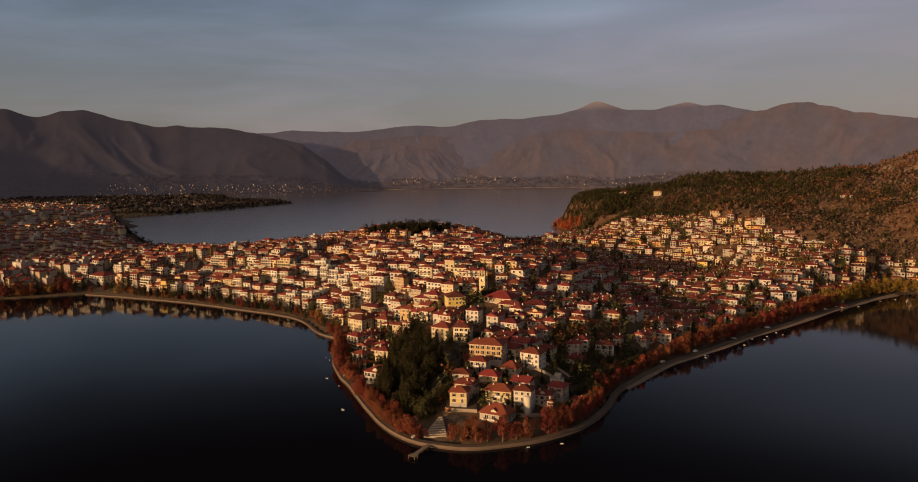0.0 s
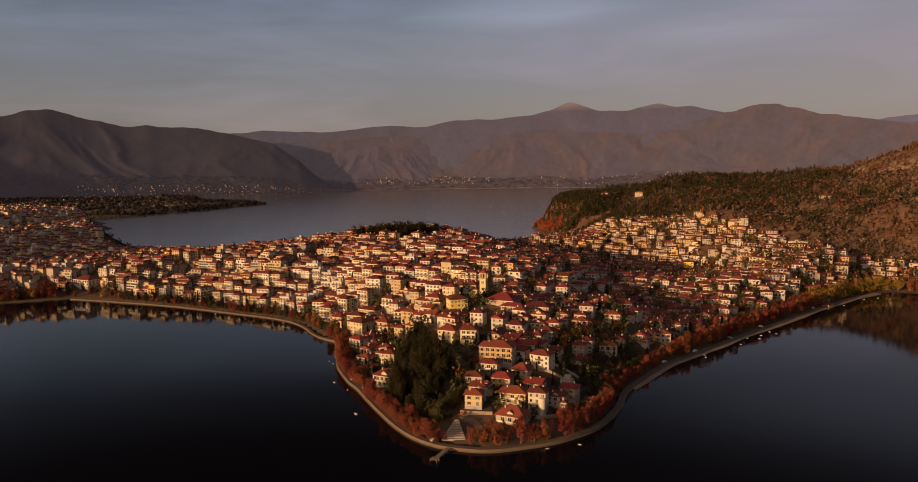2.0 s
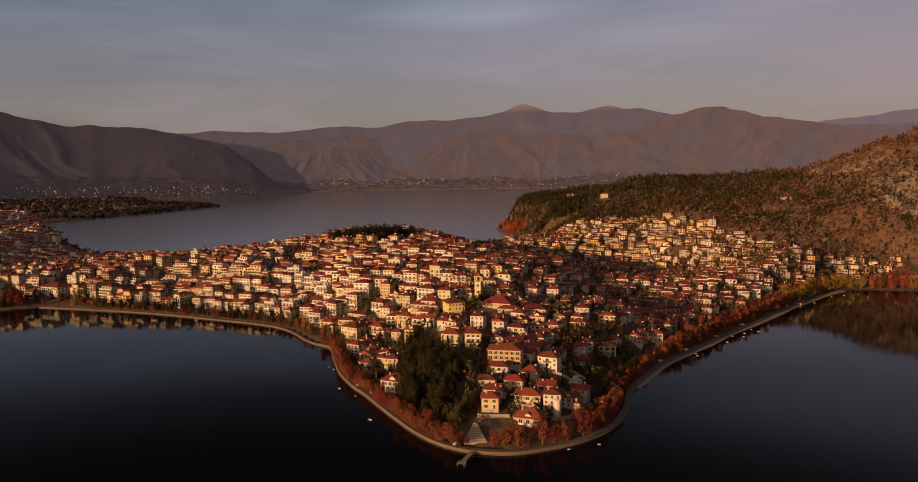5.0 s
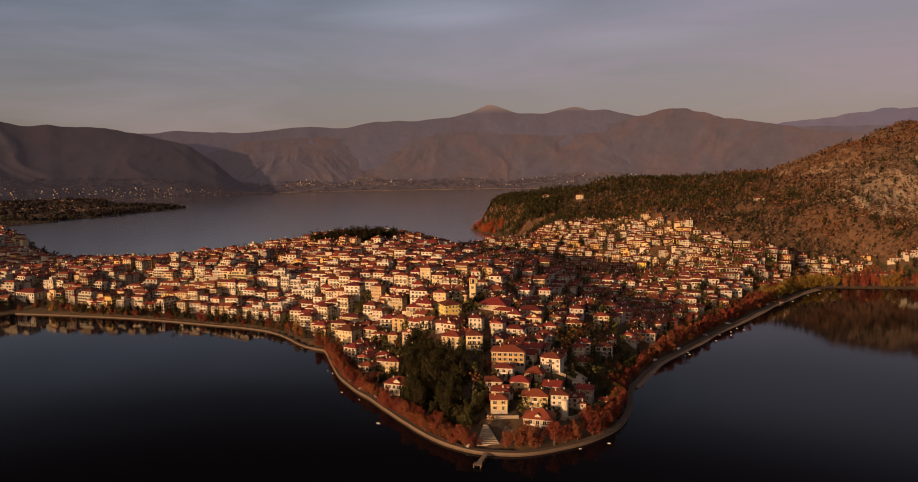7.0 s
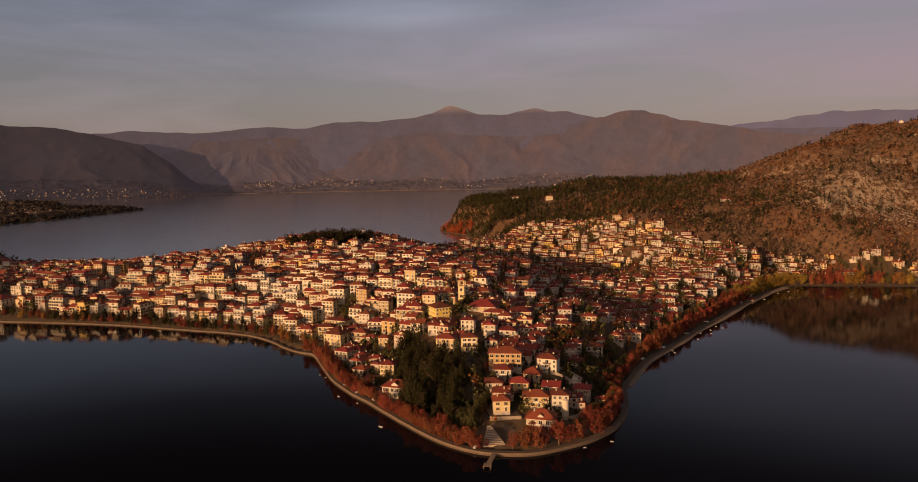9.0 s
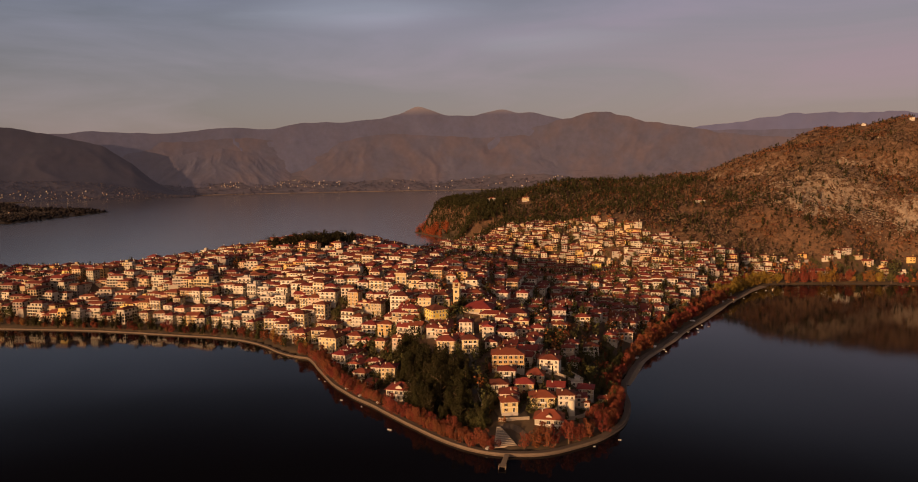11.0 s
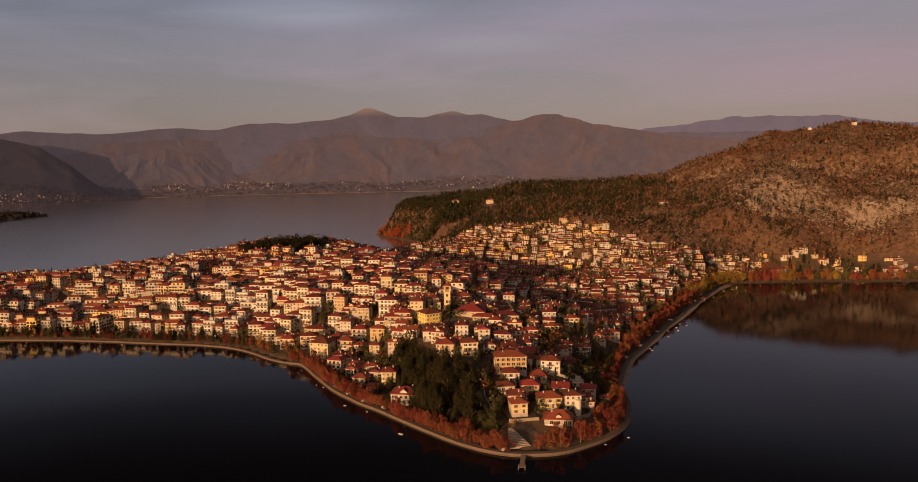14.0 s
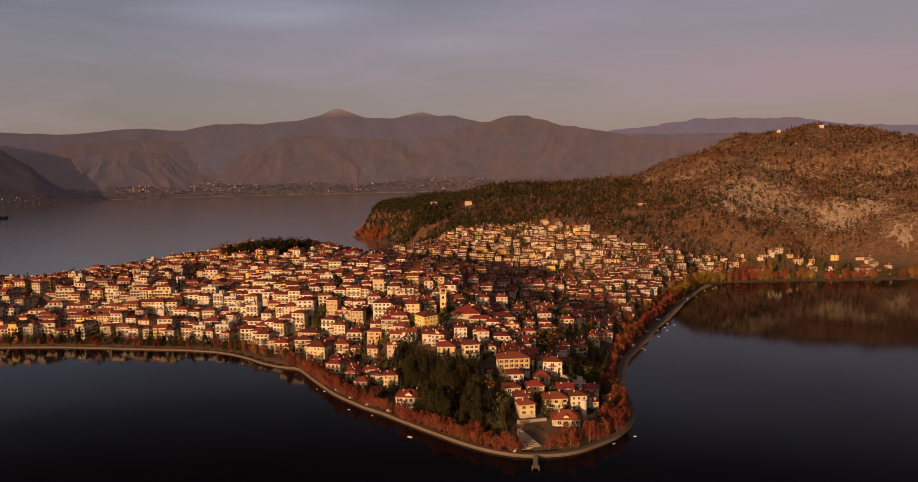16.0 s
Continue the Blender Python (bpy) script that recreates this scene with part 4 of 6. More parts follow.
def house(label, x, y, rz, w, d, n, wall, roof="hip", rise=None, kind="plain", balconies=(), chimneys=1, bay=None, eave=0.85, group="houses on the headland", category="house", gap=2.9, z=None, trim=FRAME_WHITE, wing=None, right=True, joined=False, gablet=0.0, side_balcony=0):
    """A house with its front towards local -y: walls with plinth and string courses, roof with chimneys, windows, balconies."""
    base = height_at(x, y) if z is None else z
    r = root("apartment_house" if n > 2 else "cottage" if n == 1 else "house", x, y, base, rz)
    tall = n * STOREY + 0.5
    walls(0, 0, w, d, n, wall, trim, r)
    rise = rise if rise is not None else min(w, d) * 0.22
    if roof == "flat":
        b = Build()
        b.box(-w / 2 - 0.1, w / 2 + 0.1, -d / 2 - 0.1, d / 2 + 0.1, tall, tall + 0.25)
        for q in ((-w / 2, w / 2, -d / 2, -d / 2 + 0.2), (-w / 2, w / 2, d / 2 - 0.2, d / 2), (-w / 2, -w / 2 + 0.2, -d / 2, d / 2), (w / 2 - 0.2, w / 2, -d / 2, d / 2)):
            b.box(*q, tall + 0.25, tall + 0.95)
        b.box(-1.6, 1.6, 0, 3.0, tall + 0.25, tall + 2.6)
        top = b.done("roof", CONCRETE, r)
    else:
        b = Build()
        b.hip(w, d, tall, rise, eave, gable=(roof == "gable"))
        if roof == "gable":
            hd = d / 2
            if w >= d:
                b.add([(-w / 2, -hd, tall + 0.2), (-w / 2, hd, tall + 0.2), (-w / 2, 0, tall + 0.1 + rise)], [(0, 2, 1)], 1)
                b.add([(w / 2, -hd, tall + 0.2), (w / 2, hd, tall + 0.2), (w / 2, 0, tall + 0.1 + rise)], [(0, 1, 2)], 1)
            else:
                b.add([(-w / 2, -hd, tall + 0.2), (w / 2, -hd, tall + 0.2), (0, -hd, tall + 0.1 + rise)], [(0, 1, 2)], 1)
        # ridge cap
        if w >= d:
            e = w / 2 + eave - (0 if roof == "gable" else min(w, d) / 2 + eave)
            b.box(-e, e, -0.14, 0.14, tall + rise + 0.16, tall + rise + 0.30, 0)
        if gablet:
            # a small gabled dormer over the front
            f, g2 = -d / 2 + 0.3, gablet / 2
            b.box(-g2, g2, f, 0.0, tall, tall + 1.5, 1)
            b.add([(-g2 - 0.35, f - 0.4, tall + 1.4), (0, f - 0.4, tall + 1.5 + g2 * 0.8), (g2 + 0.35, f - 0.4, tall + 1.4), (-g2 - 0.35, 0.4, tall + 1.4), (0, 0.4, tall + 1.5 + g2 * 0.8), (g2 + 0.35, 0.4, tall + 1.4)],
                  [(0, 1, 4, 3), (1, 2, 5, 4)], 0)
            b.add([(-g2, f, tall + 1.5), (g2, f, tall + 1.5), (0, f, tall + 1.4 + g2 * 0.8)], [(0, 1, 2)], 1)
        top = b.done("roof", [ROOF_TILE, wall], r)
    for k in range(chimneys):
        cx, cy = ((-1) ** k * w * 0.24, d * (0.16 - 0.3 * (k % 2)))
        b = Build()
        b.box(cx - 0.3, cx + 0.3, cy - 0.3, cy + 0.3, tall + 0.1, tall + rise + 0.5, 0)
        b.box(cx - 0.4, cx + 0.4, cy - 0.4, cy + 0.4, tall + rise + 0.5, tall + rise + 0.64, 1)
        b.done("chimney", [wall, CONCRETE], top)
    data = WINDOW[kind]
    if joined:
        gather = Build()

        def place_part(name, mesh, parent, m):
            base = len(gather.v)
            gather.v.extend([tuple(m @ v.co) for v in mesh.vertices])
            for p in mesh.polygons:
                gather.f.append(tuple(base + q for q in p.vertices))
                gather.s.append(p.material_index)
    else:
        place_part = single_part
    nx, ny = max(2, int(w / gap)), max(2, int(d / (gap + 0.6)))
    sill = 0.55 if kind == "tall" else 1.15
    for k in range(n):
        for i in range(nx):
            px = (i + 0.5) * w / nx - w / 2
            if (i * 7 + k * 5 + int(w * 3)) % 9 == 4 or any(q == k and abs(px) < v / 2 for q, v, deep in balconies):
                continue
            if k == 0 and i == nx // 2:
                place_part("door", DOOR, r, pose(px, -d / 2 - 0.005, 0.55))
            else:
                place_part("window", data, r, pose(px, -d / 2 - 0.005, k * STOREY + sill))
        for i in range(ny):
            py = (i + 0.5) * d / ny - d / 2
            if (i * 5 + k * 3 + int(d * 4)) % 5 != 2:
                place_part("window", data, r, pose(-w / 2 - 0.005, py, k * STOREY + sill, 0, 0, -90))
            if right or i == 0:
                place_part("window", data, r, pose(w / 2 + 0.005, py, k * STOREY + sill, 0, 0, 90))
    for k, wide, deep in balconies:
        for i in range(max(1, int(wide / 3.0))):
            place_part("balcony_door", WINDOW["tall"], r, pose((i + 0.5) * wide / max(1, int(wide / 3.0)) - wide / 2, -d / 2 - 0.005, k * STOREY + 0.5))
        balcony(r, 0, -d / 2, k * STOREY + 0.38, wide, deep, wall if wall in (PINK, OCHRE) else RAIL if (k + int(w * 2)) % 2 else FRAME_WHITE)
        if side_balcony and k >= side_balcony:
            balcony(r, -w / 2, 0, k * STOREY + 0.38, d * 0.7, 1.2, wall, -90)
    if wing:
        # a lower side wing: offset, width, depth, storeys
        ox, oy, ww, wd, wn_ = wing
        walls(ox, oy, ww, wd, wn_, wall, trim, r, "wing")
        b = Build()
        b.hip(ww, wd, wn_ * STOREY + 0.5, min(ww, wd) * 0.25, 0.55, ox, oy)
        b.done("wing_roof", [ROOF_TILE], r)
        for k in range(wn_):
            for i in range(max(1, int(ww / 3))):
                place_part("window", data, r, pose(ox + (i + 0.5) * ww / max(1, int(ww / 3)) - ww / 2, oy - wd / 2 - 0.005, k * STOREY + sill))
    if joined:
        tagged(gather.done("glazing", [FRAME_WHITE, GLASS, SHUTTER], r), kind="stuff")
    if bay:
        bx, by, rad, high = bay
        b = Build()
        ring_pts = [(bx + rad * math.cos(a * math.pi / 9), by + rad * math.sin(a * math.pi / 9)) for a in range(18)]
        b.add([(*p, -4.0) for p in ring_pts] + [(*p, high) for p in ring_pts], [(a, (a + 1) % 18, (a + 1) % 18 + 18, a + 18) for a in range(18)])
        b.add([(bx + (px - bx) * 1.08, by + (py - by) * 1.08, high) for px, py in ring_pts] + [(bx, by, high + 1.2)], [tuple(range(17, -1, -1))] + [(a, (a + 1) % 18, 18) for a in range(18)], 1)
        b.done("turret", [wall, CONCRETE], r)
    return tagged(r, label, category, group)


NAMED = []


def named(label, x, y, rz, w, d, n, wall, **more):
    """A house that stands apart by its look; x and y name the middle of its front."""
    w, d = w * 0.90, d * 0.96
    if "wing" in more:
        more["wing"] = tuple(v * 0.85 for v in more["wing"][:4]) + more["wing"][4:]
    if "bay" in more:
        more["bay"] = (more["bay"][0] * 0.86, more["bay"][1] * 0.82, more["bay"][2] * 0.85, more["bay"][3])
    if "balconies" in more:
        more["balconies"] = [(k, v * 0.86, deep) for k, v, deep in more["balconies"]]
    a = radians(rz)
    cx, cy = x - math.sin(a) * d / 2, y + math.cos(a) * d / 2
    NAMED.append((cx, cy, max(w, d) / 2))
    return house(label, cx, cy, rz, w, d, n, wall, **more)


named("cream two-storey villa with red hipped roof above the steps", -1, 343.6, -12, 9.6, 8.6, 2, LEMON, kind="shuttered", chimneys=2, rise=2.3, z=8.9)
named("white house with stacked balconies behind the cream villa", 0.5, 364.0, -16, 10.5, 9, 2, WHITE, balconies=((1, 9.5, 1.4),), kind="tall", z=12.4)
named("white house with red gabled front below the long hotel", 10, 379, -22, 11, 9, 2, WHITE, balconies=((1, 6, 1.3),))
named("low house with steep red roof in a dark garden", 27, 377, -30, 10.5, 8, 1, CREAM, rise=3.2)
named("wide ochre house with long red hipped roof", 15, 364, -24, 12, 8, 2, OCHRE, rise=2.3)
named("large pale yellow house with white window frames", 19.5, 347.6, -18, 15, 9.5, 2, LEMON, kind="shuttered", chimneys=2, rise=2.6, z=8.0, balconies=((1, 4, 1.2),), wing=(-4.2, 4.6, 6.0, 5.0, 2))
named("white house with a round turret and chimneys", 31.5, 342.8, -20, 10.0, 9.5, 3, WHITE, chimneys=3, z=6.6, bay=(3.2, -4.9, 2.2, 6.4), wing=(-4.4, 3.6, 6.0, 7.0, 2))
named("pale stone house with brown tiled roof near the lake", 50.5, 358.6, -30, 9.5, 9, 2, STONE, kind="shuttered", z=6.2)
named("small white outbuilding on the terrace wall", 53, 375, -30, 7.5, 4, 1, WHITE, roof="flat", chimneys=0)
named("broad white guest house with red roof behind orange trees", 16.2, 331.6, -27, 16.5, 10.5, 2, WHITE, z=1.5, rise=3.8, kind="tall", balconies=((1, 13, 1.6),), chimneys=3, gablet=3.0)
named("white three-storey house with red hipped roof", 39.6, 385.6, -33, 13.0, 9.5, 3, WHITE, z=14.6, balconies=((1, 5, 1.2), (2, 5, 1.2)))
named("long cream hotel with rows of windows and red roof", 15, 390.2, -19, 21.5, 12, 3, OCHRE, gap=2.2, chimneys=3, z=18.6, category="hotel", balconies=((1, 22, 1.3), (2, 22, 1.3)), kind="tall")
named("big white house with balconies above the orange trees", -50, 402.5, -30, 17.5, 13, 2, WHITE, kind="tall", z=2.5, rise=3.0, gablet=4.0, balconies=((1, 14, 1.7),), chimneys=2)
named("cream house with jutting upper floor beside the pines", -50, 438, -24, 10.5, 9.5, 3, CREAM, chimneys=2, wing=(0, -4.4, 6.0, 3.4, 3))
named("white stepped house with red roof by the promenade", -67, 449, -36, 10.5, 9, 2, WHITE, balconies=((1, 9, 1.6),), kind="tall")
named("low white annexe with tiled roof by the promenade", -62, 436, -36, 8, 7, 1, WHITE, chimneys=0)
named("white modern house with terraces facing the lake", -76, 489, -40, 12, 9, 3, WHITE, kind="tall", balconies=((1, 11, 1.8), (2, 11, 1.8)))
named("large cream apartment house with red hipped roof", -80, 530, -38, 17, 14, 4, CREAM, gap=2.6)
named("tiered pale yellow house with white cornices", 1.5, 424, -14, 11.5, 10, 3, LEMON, gap=2.4, kind="tall", z=21.2, balconies=((1, 10.5, 1.1), (2, 10.5, 1.1)))
named("cream house with orange hipped roof beside the pines", -12, 435, -26, 13.5, 12, 3, CREAM, gap=2.6)
named("plain white house with few windows on the main street", 22, 450, -26, 9, 10, 3, WHITE, roof="gable")
named("white house with red gable and small balconies", 32, 441, -30, 12.5, 10, 3, WHITE, balconies=((1, 4, 1.2), (2, 4, 1.2)))
named("white four-square house with red roof on the street", 9, 460, -24, 10, 9.5, 3, WHITE, chimneys=2)
named("bright yellow school building with red roof and tall windows", -1, 491, 12, 14, 14, 3, YELLOW, gap=2.3, rise=3.0, category="school")
named("great hall with broad red hipped roof", 28, 494, -30, 24, 17, 1, CREAM, rise=4.2, chimneys=0, category="hall")
named("lower annexe of the hall with red roof", 36, 484, -30, 19, 7, 1, CREAM, rise=2.0, chimneys=0, category="hall")
named("long cream house with broad red hipped roof", 53, 481, -28, 20, 12, 2, CREAM, gap=2.5)
named("white house with red roof behind the great hall", 43, 545, -24, 13, 11, 3, WHITE)
named("tall white house with red stepped roofs", 66, 545, -30, 11, 12, 4, WHITE, chimneys=2)
named("tall pink-white house with red roof", 72, 562, -30, 12, 11, 4, PINK)
named("white house with small gables on the shaded slope", 83, 543, -28, 10.5, 9, 4, WHITE, chimneys=2)
named("grey stone mansion with many chimneys in the shade", 88, 479, -24, 11, 10, 3, GREY, chimneys=3)
named("white mansion standing in dark gardens", 93, 437, -16, 12.5, 9, 2, WHITE, kind="tall", chimneys=3)
named("white modern apartment block with deep balconies", -19, 557, -32, 17, 13, 5, WHITE, kind="tall", balconies=((1, 15, 1.6), (2, 15, 1.6), (3, 15, 1.6), (4, 15, 1.6)), category="apartment block")
named("cream apartment block with blank side wall", -35, 576, -32, 10.5, 10, 4, CREAM, category="apartment block")
named("cream house next to the yellow school", -8, 512, -26, 11, 10, 4, CREAM)
named("white house on the green slope", -52, 569, -34, 10.5, 9, 4, WHITE)
named("pale yellow house with balconies on the green slope", -39, 512, -34, 12.5, 9.5, 3, OCHRE, kind="tall", balconies=((1, 10, 1.4), (2, 10, 1.4)))
named("small cream house above the pines", -45, 497, -30, 8.5, 7.5, 2, CREAM)
named("small white house among green trees", -52, 518, -30, 8.5, 8, 2, WHITE)
named("long low house with orange tiled roof", -75, 581, -36, 21, 9, 2, CREAM, rise=1.8)
named("tall ochre apartment house with blank wall", -51, 599, -32, 11, 10, 4, OCHRE, category="apartment block")
named("dark red-roofed house on the shaded slope", 52, 440, -30, 12, 10, 2, GREY)
named("brown house with red roof in the shade", 71, 427, -24, 9, 8, 2, STONE, chimneys=2)
named("small hut with brown roof among lakeside trees", 62, 359, -40, 6, 5, 1, CREAM, chimneys=1)
named("long pink public building with white window bays", 17, 806, -18, 33, 12, 3, PINK, kind="tall", gap=2.4, chimneys=0, category="public building")
named("ochre house on the far slope", 284, 802, -20, 12, 10, 3, YELLOW)
named("wide white hall with dark red roof by the lake", -398, 763, -30, 30, 18, 2, WHITE, kind="tall", rise=3.0, chimneys=0, category="hall")
named("long low flat-roofed building above the last houses", 404, 782, -14, 34, 9, 1, CREAM, roof="flat", chimneys=0, category="building")
named("long low white house alone on the wooded hill", 505, 902, -20, 15, 8, 1, WHITE)
named("white monastery building on the wooded crest", 311, 1298, -20, 16, 10, 2, WHITE, z=height_at(311, 1298) + 3.0, category="monastery")
named("ochre monastery wing on the wooded crest", 350, 1216, -20, 14, 8, 2, CREAM, category="monastery")
named("small white chapel on the hilltop", 1052, 1040, -30, 9, 6.5, 1, WHITE, category="chapel")
named("white mast hut on the hilltop", 1002, 1100, -30, 7, 6, 1, WHITE, roof="flat", category="hut")
named("broad white lakeside hotel among orange trees", 640, 622, -8, 22, 10, 3, WHITE, kind="tall", balconies=((1, 20, 1.4), (2, 20, 1.4)), category="hotel")
named("white annexe of the lakeside hotel", 664, 613, -8, 13, 10, 2, WHITE, kind="tall")
named("long low white house by the lakeside road", 519, 684, -12, 22, 9, 2, WHITE, kind="tall")
named("lakeside cafe with red roof on the quay", 345, 612, 38, 12, 7, 1, CREAM, rise=2.0, chimneys=0, category="cafe")


def bell_tower(x, y, rz):
    r = root("bell_tower", x, y, height_at(x, y), rz)
    b = Build()
    b.box(-2.4, 2.4, -2.4, 2.4, -3, 15)
    for z in (5.0, 10.0, 15.0):
        b.box(-2.6, 2.6, -2.6, 2.6, z, z + 0.35)
    b.done("shaft", CREAM, r)
    b = Build()
    for sx in (-1, 1):
        for sy in (-1, 1):
            b.box(sx * 2.1 - 0.45, sx * 2.1 + 0.45, sy * 2.1 - 0.45, sy * 2.1 + 0.45, 15.35, 19.2)
    b.box(-2.7, 2.7, -2.7, 2.7, 19.2, 19.7)
    b.done("belfry", CREAM, r)
    b = Build()
    b.hip(4.6, 4.6, 19.7, 2.4, 0.4)
    b.done("roof", ROOF_TILE, r)
    for z in (6.4, 11.4):
        for m in (pose(0, -2.405, z), pose(-2.405, 0, z, 0, 0, -90), pose(2.405, 0, z, 0, 0, 90)):
            single_part("window", WINDOW["tall"], r, m)
    NAMED.append((x, y, 4))
    return tagged(r, "cream square bell tower with open belfry", "bell tower")


bell_tower(19, 517, -28)

# ---- plots for the rest of the town ----
rng = np.random.default_rng(7)


def town_plots():
    a = radians(-31)
    parts = []
    for wide, deep, shake, dense in ((12.0, 11.2, 3.0, False), (10.6, 9.8, 1.5, True)):
        u, v = np.meshgrid(np.arange(-1400, 1400, wide), np.arange(-300, 2200, deep))
        if dense:       # two rows of houses, then a street; lanes across
            v = v + np.floor(v / deep / 2) * 5.0
            u = u + np.floor(u / wide / 5) * 5.0
        else:
            v = v + np.where((np.round(u / wide) % 2) == 0, 0, 4)
        u = u + rng.uniform(-shake, shake, u.shape)
        v = v + rng.uniform(-shake, shake, v.shape)
        x = (u * math.cos(a) - v * math.sin(a)).ravel() - 20
        y = (u * math.sin(a) + v * math.cos(a)).ravel() + 350
        ok = ((x < 15) & (y > 545)) == dense
        parts.append((x[ok], y[ok]))
    x, y = np.concatenate([p[0] for p in parts]), np.concatenate([p[1] for p in parts])
    keep = (x > -900) & (x < 690) & (y > 318) & (y < 1500) & ((x > -560) | (y > 760))
    x, y = x[keep], y[keep]
    gap, high = coast_gap(x, y), ground_height(x, y)
    ok = gap > np.where((x < -90) & (y < 800), 24, np.where(x > 60, 25, 22))
    ok &= np.where(x > 430, y < 756 - (x - 430) * 0.26, np.where(x > 300, y < 1010 - (x - 300) * 1.95, np.where(x > 150, y < 1035, True)))
    ok &= ((x < 150) | (high < 64)) & ((x < 440) | (high < 32))
    ok &= ~((x > -420) & (x < 150) & (gap < 45) & (y > 900))
    ok &= ~((x < -430) & (y > 1000) & (gap < 55))
    ok &= ((x + 25) / 21) ** 2 + ((y - 412) / 62) ** 2 > 1
    ok &= ((x + 62) / 52) ** 2 + ((y - 890) / 26) ** 2 > 1
    ok &= ~((x > 55) & (x < 118) & (y > 352) & (y < 440) & (rng.random(x.shape) < 0.75))
    ok &= ~((x > -25) & (x < 30) & (y < 349))
    ok &= ~((x > -50) & (x < -2) & (y < 400))
    ok &= ~((x > 30) & (x < 64) & (y > 362) & (y < 402))
    ok &= ~((x > -74) & (x < -30) & (y > 436) & (y < 560) & (ripple(x, y, 23, 5) > 0.0))
    ok &= ~((x > 55) & (x < 118) & (y > 428) & (y < 525) & (ripple(x, y, 27, 6) > 0.05))
    ok &= rng.random(x.shape) > np.where(x > 150, 0.20, np.where(x > 60, 0.16, 0.10))
    ok &= rng.random(x.shape) > np.where(x > 520, 0.62, 0.0)
    ok &= ~((x > -14) & (x < 6) & (y > 366) & (y < 402))
    ok &= np.abs((x - 4) * 160 - (y - 398) * 23) / 161.6 > np.where((y > 395) & (y < 600), 7.0, 0.0)
    for nx, ny, nr in NAMED:
        ok &= np.hypot(x - nx, y - ny) > nr + 5.0
    return x[ok], y[ok], gap[ok], high[ok]


PX, PY, PG, PH = town_plots()
# a few gaps on the far slope, built up as well
GAPS = [(x0 + 12.5 * i + rng.uniform(-2, 2), y0 + 11.5 * j + rng.uniform(-2, 2)) for x0, y0, ni, nj in ((296, 790, 5, 5), (230, 858, 5, 4), (318, 632, 3, 3)) for i in range(ni) for j in range(nj)]
GAPS = [(x, y) for x, y in GAPS if np.min(np.hypot(PX - x, PY - y)) > 9.5 and min([math.hypot(x - a, y - b_) - c_ for a, b_, c_ in NAMED]) > 5.0]
gx0, gy0 = np.array([p[0] for p in GAPS]), np.array([p[1] for p in GAPS])
PX, PY, PG, PH = np.concatenate([PX, gx0]), np.concatenate([PY, gy0]), np.concatenate([PG, coast_gap(gx0, gy0)]), np.concatenate([PH, ground_height(gx0, gy0)])
order = np.argsort(np.hypot(PX - 0, PY - 330))
PX, PY, PG, PH = PX[order], PY[order], PG[order], PH[order]


def district(x, y, g):
    """Storeys, width, depth and flatness by quarter of the town."""
    q = rng.random()
    if x < 10 and y > 540 and x > -430:
        n = 2 + int(rng.random() * 2.4) if g < 200 and y < 860 else 2 + int(rng.random() * 1.4)
        return n, rng.uniform(8, 12.5), rng.uniform(8.2, 9.6), 0.10
    if x <= -430:
        return 2 + int(rng.random() * 3), rng.uniform(8, 12), rng.uniform(7, 9), 0.2
    if x < 60 and y > 480:
        return 2 + int(rng.random() * 1.6), rng.uniform(8, 11), rng.uniform(8.2, 9.6), 0.06
    if x > 430:
        return (1 if q < 0.4 else 2), rng.uniform(7.0, 11.0), rng.uniform(6.0, 7.5), 0.1
    return (1 if q < 0.28 else 2 if q < 0.93 else 3), rng.uniform(8.5, 13.5), rng.uniform(7.0, 8.4), 0.05


NEAR_COUNT, MID_COUNT = 140, 440
SHRINK, DEEPEN = 0.92, 1.06
SPEC = [
    ("white rendered house with red tiled hipped roof", 9.5, 8.5, 2, WHITE, "hip", "plain", ((1, 4, 1.3),)),
    ("cream rendered house with red tiled hipped roof", 11, 9, 2, CREAM, "hip", "plain", ((1, 8, 1.3),)),
    ("white house with balconies and red gabled roof", 10, 8.5, 2, WHITE, "gable", "tall", ((1, 8, 1.3),)),
    ("grey rendered house with dark red roof", 10, 9, 2, GREY, "hip", "shuttered", ()),
    ("pale yellow house with brown shutters and red roof", 10.5, 8.5, 2, LEMON, "hip", "shuttered", ((1, 6, 1.2),)),
    ("rubble stone house with red tiled roof", 9.5, 8.5, 2, STONE, "gable", "shuttered", ()),
    ("pale pink house with red hipped roof", 10, 9, 2, PINK, "hip", "plain", ((1, 6, 1.3),)),
    ("white three-storey apartment house with balconies", 12.5, 9.4, 3, WHITE, "hip", "tall", ((1, 12, 1.4), (2, 12, 1.4))),
    ("cream three-storey apartment house with balconies", 13, 9.4, 3, CREAM, "hip", "tall", ((1, 6, 1.4), (2, 6, 1.4))),
    ("small white cottage with red gabled roof", 9, 8, 1, WHITE, "gable", "plain", ()),
]

